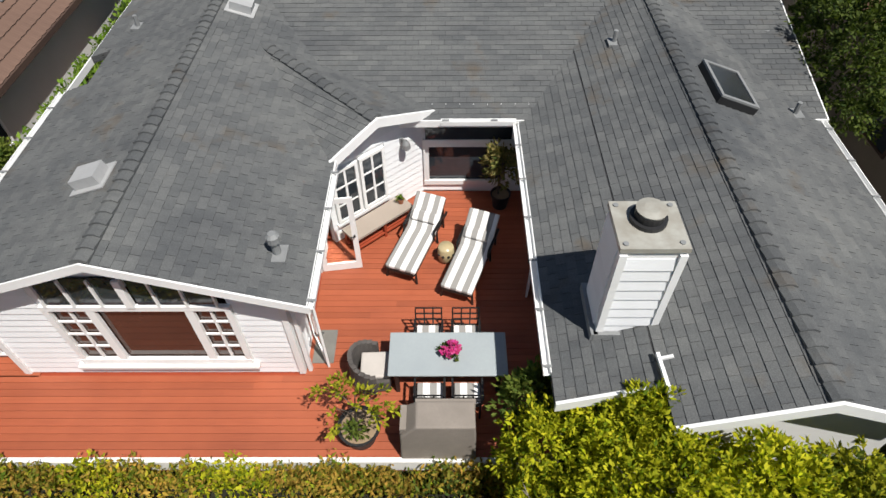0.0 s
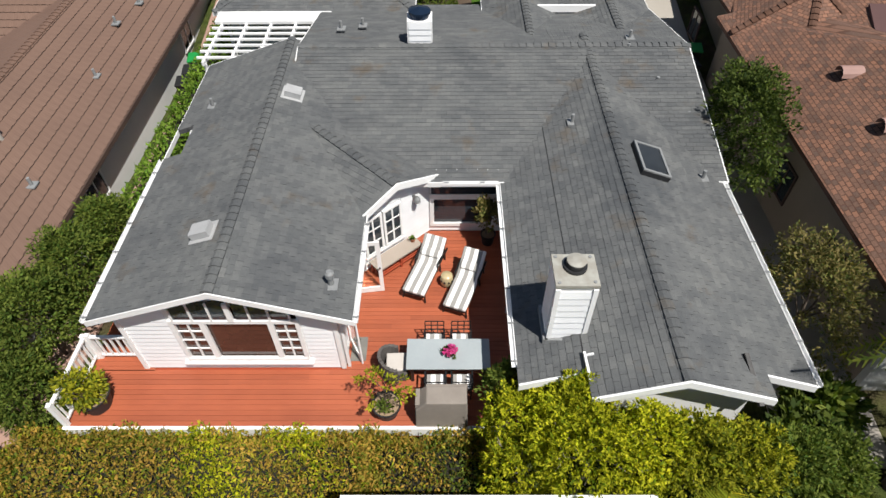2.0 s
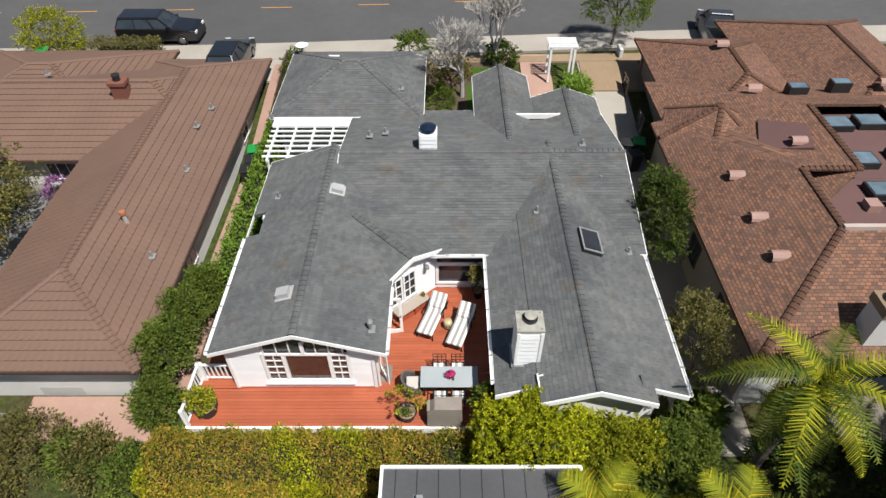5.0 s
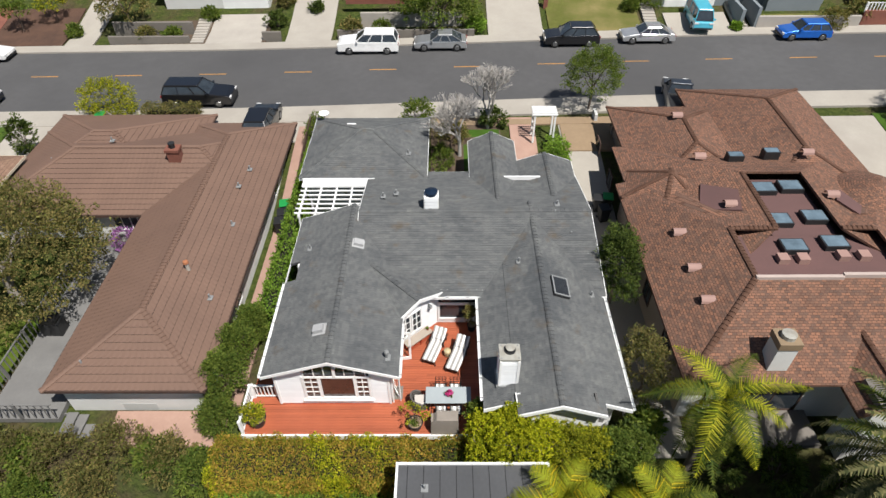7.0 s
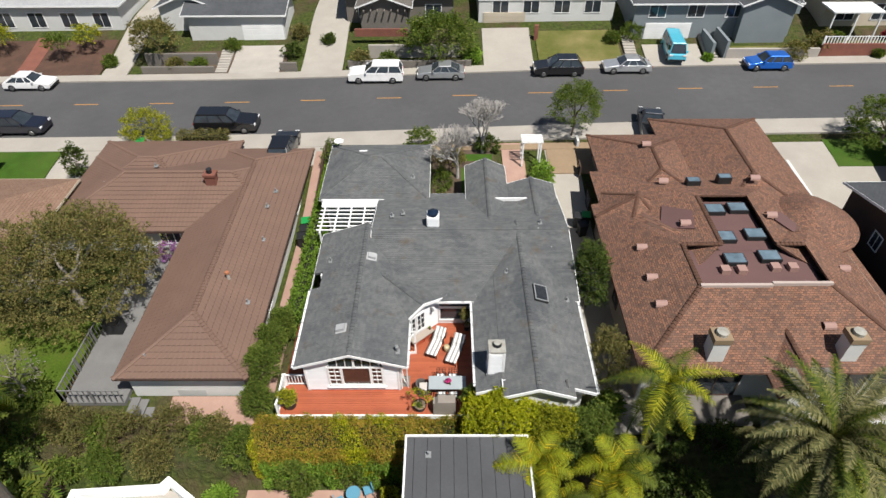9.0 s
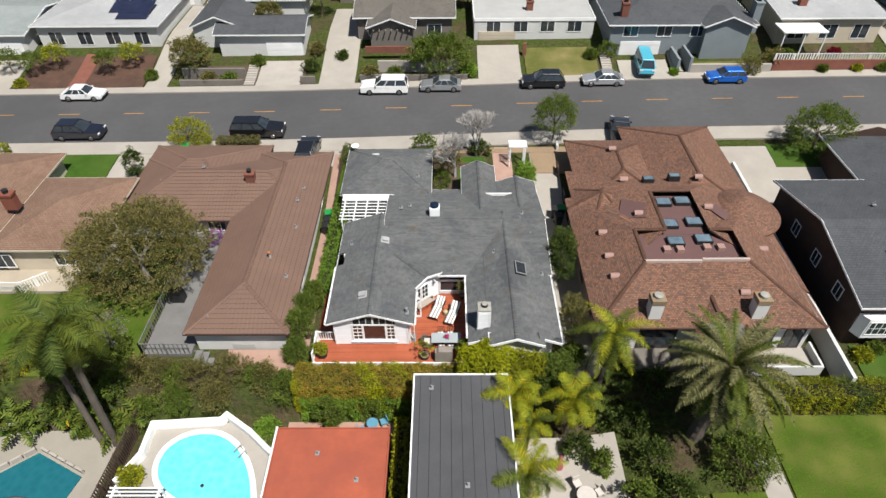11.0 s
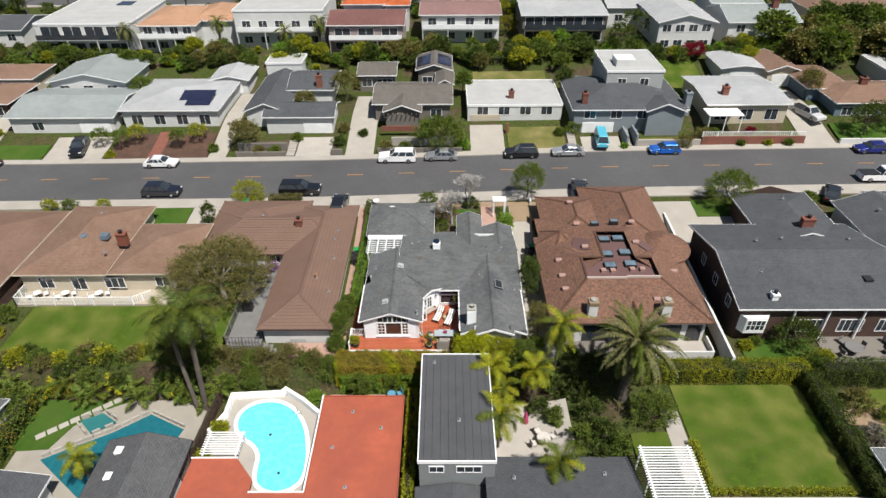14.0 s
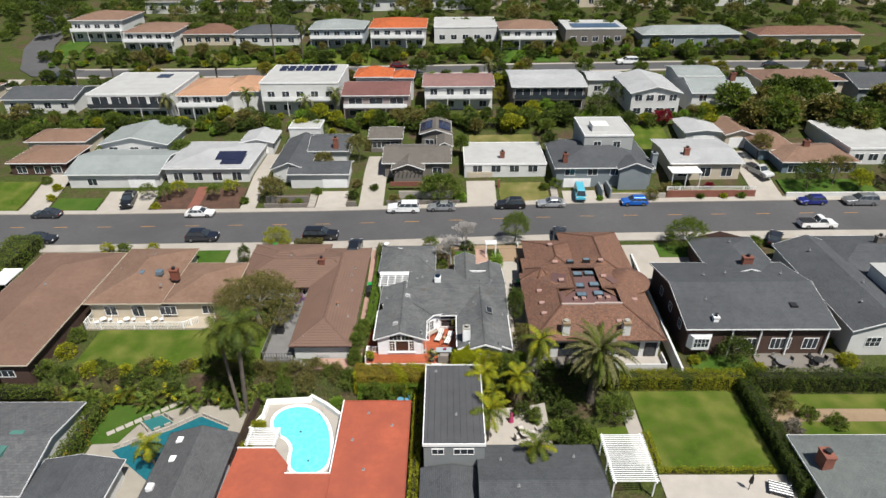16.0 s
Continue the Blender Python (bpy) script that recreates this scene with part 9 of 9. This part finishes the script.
hill("house wing with bright orange tiled roof", [(-21.0, -12.0, 91.0, 99.0, 10.8, 12.4, "x", "hh"), (-12.5, -7.0, 91.0, 97.0, 10.6, 11.8, "x", "hh")], 5.6, STUCCO, ORANGE_ROOF, 0, (), balcony=False)
hill("white two-storey house with dusty rose roof", [(-4.9, 11.0, 83.0, 94.4, 10.7, 11.6, "x", "gg")], 5.2, STUCCO, ROSE_ROOF, 4)
hill("house with pale grey roof and long dark balcony", [(14.5, 31.1, 81.6, 96.6, 10.9, 11.6, "x", "gg")], 5.5, TAUPE_WALL, PALE_ROOF, 4, (1.4, 4.1), w=3.4, hh=1.8, dark=True)
hill("low garden wing with a pale roof", [(33.0, 42.0, 91.0, 99.0, 9.9, 10.6, "x", "gg")], 6.2, STUCCO, PALE_ROOF, 2, (1.6,), balcony=False)
hill("white two-storey house with pale gabled roof", [(39.2, 50.3, 77.2, 92.4, 10.6, 12.0, "y", "gg")], 5.3, STUCCO, PALE_ROOF, 4, (1.4, 4.2), balcony=False)
c9 = hill("white house with grey-green gabled roof and brick chimney", [(52.0, 65.6, 77.2, 89.0, 10.6, 12.4, "x", "gg"), (52.5, 63.0, 88.0, 98.0, 11.4, 12.2, "x", "gg")], 5.4, STUCCO, SAGE_ROOF, 3, (1.4, 4.0), balcony=False)
chimney(c9, 62.0, 82.0, 11.0, 13.6, 1.1, 0.9, BRICK)
hill("house with brown hip roof among trees", [(70.4, 89.4, 85.6, 95.8, 10.8, 12.2, "x", "hh")], 6.0, CREAM, BROWN_ROOF, 5, (1.4, 3.8), balcony=False)
hill("blue-grey house with a charcoal roof", [(90.0, 106.0, 82.0, 96.0, 10.0, 11.8, "x", "gg")], 6.0, BLUE_GREY, CHAR_SHINGLE, 4, (1.6,), balcony=False)
hill("cream house with a tan tiled roof", [(-124.0, -106.0, 86.0, 97.0, 8.4, 10.0, "x", "hh")], 4.9, CREAM, TAN_ROOF, 4, (1.6,), balcony=False)

# ---- third row and beyond ----
D_SPECS = (
    ("white house with terracotta roof above the curve", -106.7, -91.3, 130.9, 146.0, 17.0, 11.2, STUCCO, TAN_ROOF, False),
    ("cream two-storey house with tan roof", -88.4, -74.0, 123.0, 138.0, 15.0, 9.8, STUCCO, TAN_ROOF, False),
    ("long low house with orange-brown roof", -74.0, -59.4, 127.0, 142.0, 13.8, 10.6, CREAM, RUST_ROOF, False),
    ("low house with charcoal roof behind a hedge", -59.0, -40.6, 126.0, 138.0, 13.8, 10.6, STUCCO, CHAR_SHINGLE, False),
    ("pale house with a grey hip roof", -37.3, -21.8, 123.5, 135.9, 15.6, 10.3, plain("pale_blue_siding", (0.315, 0.353, 0.378), (0.271, 0.302, 0.328), 0.8), SAGE_ROOF, False),
    ("white house with bright orange tiled roof", -20.8, -4.9, 123.4, 138.6, 15.8, 10.4, STUCCO, ORANGE_ROOF, False),
    ("plain white house with a flat pale roof", -3.0, 14.5, 125.8, 141.0, 15.6, 11.2, STUCCO, PALE_FLAT, True),
    ("white house with tan roof and long balcony", 14.8, 30.6, 121.8, 133.7, 15.5, 10.2, STUCCO, TAN_ROOF, False),
    ("modern house with blue panel roof", 33.0, 49.6, 123.3, 136.0, 15.4, 11.0, TAUPE_WALL, PALE_FLAT, True),
    ("long low grey-green house with grey roof", 53.4, 80.6, 121.8, 131.0, 14.0, 10.4, BLUE_GREY, SAGE_ROOF, False),
    ("villa with wavy terracotta tiled roof", 84.4, 113.0, 121.0, 129.0, 13.8, 10.4, CREAM, RUST_ROOF, False),
)
for lb, x0, x1, y0, y1, ze_, g, wall, roof, fl_ in D_SPECS:
    two = ze_ - g > 4.8
    ob = hill(lb, [(x0, x1, y0, y1, ze_, ze_ if fl_ else ze_ + 1.6, "x", "hh")], g, wall, roof, 5, (1.4, 4.0) if two else (1.6,), fl_, two)
    if x0 == 33.0:
        part("solar_panel", Build().box(35, 124.5, ze_, 48, 130, ze_ + 0.15), plain("blue_panels", (0.0567, 0.101, 0.164), (0.0441, 0.0756, 0.126), 0.3), ob)
rngd = random.Random(77)
far_roofs = (TAN_ROOF, CHAR_SHINGLE, SAGE_ROOF, PALE_ROOF, TAUPE_ROOF, BROWN_ROOF)
far_words = ("tan", "charcoal", "sage-grey", "pale grey", "taupe", "brown")
for row, y in enumerate((158, 186, 216, 250)):
    x = -150 + rngd.uniform(0, 10)
    while x < 190:
        w = rngd.uniform(13, 20)
        k = rngd.randrange(6)
        g = h(x + w / 2, y)
        if not (x < -100 and y < 175):
            hill("distant white house with " + far_words[k] + " roof on the hill", [(x, x + w, y, y + 11, g + 3.6, g + 5.2, "x", "hh")], g, STUCCO if rngd.random() < 0.7 else CREAM, far_roofs[k], 4, (1.7,), balcony=False)
        x += w + rngd.uniform(3, 9)
# curving side street at the upper left
cs = [(-96.0, 109), (-104, 110), (-110, 116), (-114, 126), (-117, 140), (-124, 156), (-140, 172)]
b = Build()
for i in range(len(cs) - 1):
    (xa, ya), (xb, yb) = cs[i], cs[i + 1]
    d0 = Vector((cs[min(i + 1, len(cs) - 1)][0] - cs[max(i - 1, 0)][0], cs[min(i + 1, len(cs) - 1)][1] - cs[max(i - 1, 0)][1], 0)).normalized()
    d1 = Vector((cs[min(i + 2, len(cs) - 1)][0] - xa, cs[min(i + 2, len(cs) - 1)][1] - ya, 0)).normalized()
    n0, n1 = Vector((-d0.y, d0.x, 0)) * 4, Vector((-d1.y, d1.x, 0)) * 4
    q = [Vector((xa, ya, 0)) - n0, Vector((xb, yb, 0)) - n1, Vector((xb, yb, 0)) + n1, Vector((xa, ya, 0)) + n0]
    m = 6
    for k in range(m):
        f0, f1 = k / m, (k + 1) / m
        r = [q[0].lerp(q[1], f0), q[0].lerp(q[1], f1), q[3].lerp(q[2], f1), q[3].lerp(q[2], f0)]
        b.face([(p.x, p.y, h(p.x, p.y) + 0.12) for p in r])
solid("road_side", b, ASPHALT, "grey asphalt side street curving up the hill", "road", "structure")
yard("pavement_side", -130, -106, 99, 104, CONCRETE, "pale concrete forecourt by the curve", "pavement", 0.08)

# ---- greenery on the hill ----
def scatter_trees(label, boxes, n, mats, hmin, hmax, seed):
    """Garden trees, each a copy of one of a few shapes, 4 m high."""
    rng = random.Random(seed)
    protos = [tree(label, (0, 0, 0), 4.0, 1.7, 1.7, 1.7, m, 0.34, 100, 22, 0.52, seed=seed + k, trunk_r=0.16) for k, m in enumerate(mats)]
    used = set()
    for i in range(n):
        x0, x1, y0, y1 = boxes[rng.randrange(len(boxes))]
        x, y = rng.uniform(x0, x1), rng.uniform(y0, y1)
        s = rng.uniform(hmin, hmax) / 4.0
        k = i % len(protos)
        at = pose(x, y, h(x, y) - 0.15, 0, 0, rng.uniform(0, 360))
        if k in used:
            copy_thing(protos[k], at @ Matrix.Diagonal((s * rng.uniform(0.9, 1.4), s * rng.uniform(0.9, 1.3), s, 1)))
        else:
            protos[k].matrix_basis = at
            used.add(k)


def far_woods(name, label, boxes, n, mat, hmin, hmax, seed, leaf=0.5):
    """Distant tree crowns that nobody could count, as one mesh of leaves."""
    rng = random.Random(seed)
    P, W = [], []
    for i in range(n):
        x0, x1, y0, y1 = boxes[rng.randrange(len(boxes))]
        x, y = rng.uniform(x0, x1), rng.uniform(y0, y1)
        s = rng.uniform(hmin, hmax)
        p, w = clumps(s * 0.5, s * 0.45, s * 0.42, 60, 16, s * 0.15, (x, y, h(x, y) + s * 0.5))
        P.append(p), W.append(w)
    tagged(part(name, leaf_mesh(name, np.concatenate(P), np.concatenate(W), leaf, mat), mat), label, "trees", kind="stuff")


scatter_trees("leafy garden tree on the hill between the houses", [(-100, 110, 73.5, 77.5), (-100, 110, 71, 75), (-60, 20, 74, 78)], 80, (L_GREEN, L_DARK, L_OLIVE, L_LIME), 2.0, 4.2, 400)
scatter_trees("leafy tree beside the upper street", [(-100, 120, 99.5, 104), (-100, 120, 113.5, 119)], 70, (L_GREEN, L_DARK, L_OLIVE, L_ORANGE), 2.0, 4.4, 420)
scatter_trees("large dark tree on the wooded part of the hill", [(60, 100, 66, 80), (68, 84, 68, 82)], 28, (L_DARK, L_GREEN, L_OLIVE), 4.0, 7.5, 440)
scatter_trees("shrubby tree beside the houses at the end of the street", [(-110, -86, 46, 78), (86, 112, 34, 78), (-110, -78, 4, 28), (70, 100, -16, 5), (50, 66, -16, -2)], 50, (L_DARK, L_GREEN, L_OLIVE), 2.5, 5.0, 480)
scatter_trees("garden tree in front of the houses above the upper street", [(-100, 115, 119, 122.5)], 45, (L_GREEN, L_DARK, L_OLIVE), 1.6, 3.4, 490)
FAR = [(-170, 200, 141, 154), (-170, 200, 171, 182), (-170, 200, 199, 212), (-170, 200, 230, 246), (-200, 230, 264, 330)]
far_woods("far_woods", "dark green woods among distant houses on the hill", FAR, 300, L_DARK, 3.5, 7.5, 460)
far_woods("far_woods", "mid-green woods among distant houses on the hill", FAR, 260, L_GREEN, 3.0, 6.5, 461)
far_woods("far_woods", "olive-green woods among distant houses on the hill", FAR, 170, L_OLIVE, 3.0, 6.5, 462)
BANKS = [(-105, 112, 72.0, 80.0), (-105, 112, 72.0, 77.0), (-110, 120, 97.0, 101.0), (-110, 120, 114.5, 121.5), (-110, 120, 117.0, 121.5)]
far_woods("hill_shrubs", "bright green garden shrubs between the houses on the hill", BANKS, 130, L_BRIGHT, 1.2, 2.6, 465, 0.3)
far_woods("hill_shrubs", "mid-green garden shrubs between the houses on the hill", BANKS, 190, L_GREEN, 1.4, 3.2, 466, 0.32)
far_woods("hill_shrubs", "dark green garden shrubs between the houses on the hill", BANKS, 170, L_DARK, 1.4, 3.6, 467, 0.34)
far_woods("hill_shrubs", "yellow-green garden shrubs between the houses on the hill", BANKS, 70, L_LIME, 1.2, 2.4, 468, 0.3)
far_woods("far_woods", "dark green trees behind the upper row of houses", [(-150, 170, 132.0, 142.0), (-170, 190, 155, 170)], 150, L_DARK, 2.6, 5.0, 469, 0.45)
far_woods("far_woods", "mid-green trees behind the upper row of houses", [(-150, 170, 132.0, 142.0), (-170, 190, 155, 170)], 130, L_GREEN, 2.4, 4.6, 470, 0.45)
for k, (x0, x1, y) in enumerate(((-58, -40, 121), (-37, -22, 120.5), (-20, -6, 119.6), (52, 82, 117.5), (-2, 14, 121), (-40, 0, 100.6), (4, 18, 73.0), (-14, 3, 74.5), (-98, -60, 77.0))):
    hedge("clipped green hedge terrace on the hill", x0, x1, y, y + 2.0, h((x0 + x1) / 2, y) - 0.3, h((x0 + x1) / 2, y) + 1.7, L_DARK if k % 2 else L_GREEN, 0.34, 22, 0.3)
yard("lawn_hill", -60, -20, 114.5, 122.5, GRASS, "green sloping verge above the upper street", "lawn", 0.06)
yard("lawn_hill", 15.0, 30.5, 115.0, 121.4, GRASS_GREEN, "small green lawn above the upper street", "lawn", 0.06)
yard("lawn_hill", -108, -101, 118, 131, GRASS_GREEN, "green bank inside the curving street", "lawn", 0.08)
for k, (x, y, zt) in enumerate(((-46.0, 118.0, 12.0), (-38.6, 119.0, 9.0), (-82.0, 101.0, 7.5), (-89.0, 97.0, 8.0), (-56.0, 100.0, 6.5), (-43.0, 80.0, 5.5), (-24.0, 80.6, 5.0), (-60.0, 78.5, 5.0), (-30.0, 78.0, 4.5), (10.5, 98.5, 5.5))):
    palm("slender palm tree up the hill", (x, y, h(x, y) - 0.2), (x + 0.3, y, h(x, y) + zt), 2.6, 16, (L_PALM, L_DATE), 0.2, 22, 0.7, 0.85, -60, 75, 500 + k)
tree("dark red-leaved shrub beside a white house", (45.5, 74.0, h(45, 74)), 3.2, 2.2, 1.8, 1.4, L_RED, 0.28, 90, 24, 0.45, seed=600, trunk_r=0.1)
for x, y, r, m in ((-8.0, 77.5, 1.6, L_BRIGHT), (14.0, 77.0, 2.0, L_LIME), (33.0, 78.0, 3.0, L_DARK), (22.0, 79.0, 2.0, L_BRIGHT), (12.5, 88.0, 2.2, L_ORANGE), (12.2, 96.0, 2.4, L_LIME), (37.0, 84.0, 3.2, L_DARK), (-30, 76, 2.0, L_BRIGHT), (31.5, 72.0, 1.6, L_GREEN)):
    tree("rounded garden tree on the hill", (x, y, h(x, y)), r * 1.7, r, r, r * 0.8, m, 0.28, 90, 24, 0.45, seed=int(x * 3 + 900), trunk_r=0.1)
tree("purple-flowered vine shrub beside the brown roof", (-19.5, 17.2, -0.8), 1.6, 0.8, 0.8, 0.7, L_PURPLE, 0.14, 40, 22, 0.2, seed=700, name="shrub", category="shrub", trunk_r=0.04)


# ---- roof shingles of the grey house, tab by tab ----
def lay_tabs():
    full = Build()
    a, t0, t1 = TABW - 0.008, 0.016, 0.003
    def wedge(b, m, u0, u1, hh):
        q = [(u0, 0, 0), (u1, 0, 0), (u1, hh, 0), (u0, hh, 0), (u0, 0, t0), (u1, 0, t0), (u1, hh, t1), (u0, hh, t1)]
        i = len(b.v)
        b.v += [tuple(m @ Vector(k)) for k in q]
        b.f += [tuple(i + k for k in f) for f in ((4, 5, 6, 7), (0, 1, 5, 4), (1, 2, 6, 5), (3, 0, 4, 7))]
    wedge(full, Matrix(), 0.003, a, TABH + 0.01)
    one = full.mesh("shingle", TAB_ONE)
    rest = Build()
    rng = random.Random(9)
    near = 0
    for fs in SHINGLE_JOBS:
        for f in fs:
            pts = [Vector(q) for q in f]
            n = (pts[1] - pts[0]).cross(pts[2] - pts[0]).normalized()
            if n.z < 0:
                n = -n
            u = Vector((0, 0, 1)).cross(n).normalized()
            v = n.cross(u)
            uv = [(q.dot(u), q.dot(v)) for q in pts]
            w0 = n.dot(pts[0])
            v0, v1 = min(q[1] for q in uv), max(q[1] for q in uv)
            r = 0
            vv = v0
            while vv < v1 - 0.05:
                vm = vv + 0.06
                xs = []
                for i in range(len(uv)):
                    p, q = uv[i], uv[(i + 1) % len(uv)]
                    if (p[1] - vm) * (q[1] - vm) < 0:
                        xs.append(p[0] + (q[0] - p[0]) * (vm - p[1]) / (q[1] - p[1]))
                if len(xs) >= 2:
                    lo, hi = min(xs), max(xs)
                    k = math.floor(lo / TABW) - 1
                    off = (r % 2) * TABW / 2 + rng.uniform(-0.03, 0.03)
                    while k * TABW + off < hi:
                        a0, a1 = max(lo, k * TABW + off), min(hi, k * TABW + off + a)
                        whole = a1 - a0 > a - 1e-4
                        jz = rng.uniform(0.0, 0.006)
                        if a1 - a0 > 0.03:
                            o = u * a0 + v * vv + n * (w0 + jz)
                            m = Matrix(((u.x, v.x, n.x, o.x), (u.y, v.y, n.y, o.y), (u.z, v.z, n.z, o.z), (0, 0, 0, 1)))
                            if whole and near < 300 and ((1.6 < o.x < 3.6 and 3.6 < o.y < 8.2 and n.x < -0.2) or (-3.9 < o.x < -2.2 and 5.6 < o.y < 8.2 and n.x > 0.2)):
                                part("shingle", one, TAB_ONE, grey_house).matrix_basis = m
                                near += 1
                            else:
                                wedge(rest, m, 0.0, a1 - a0, TABH + 0.01)
                        k += 1
                r += 1
                vv += TABH
    tagged(part("shingles", rest, TAB_ALL, grey_house), kind="stuff")


lay_tabs()
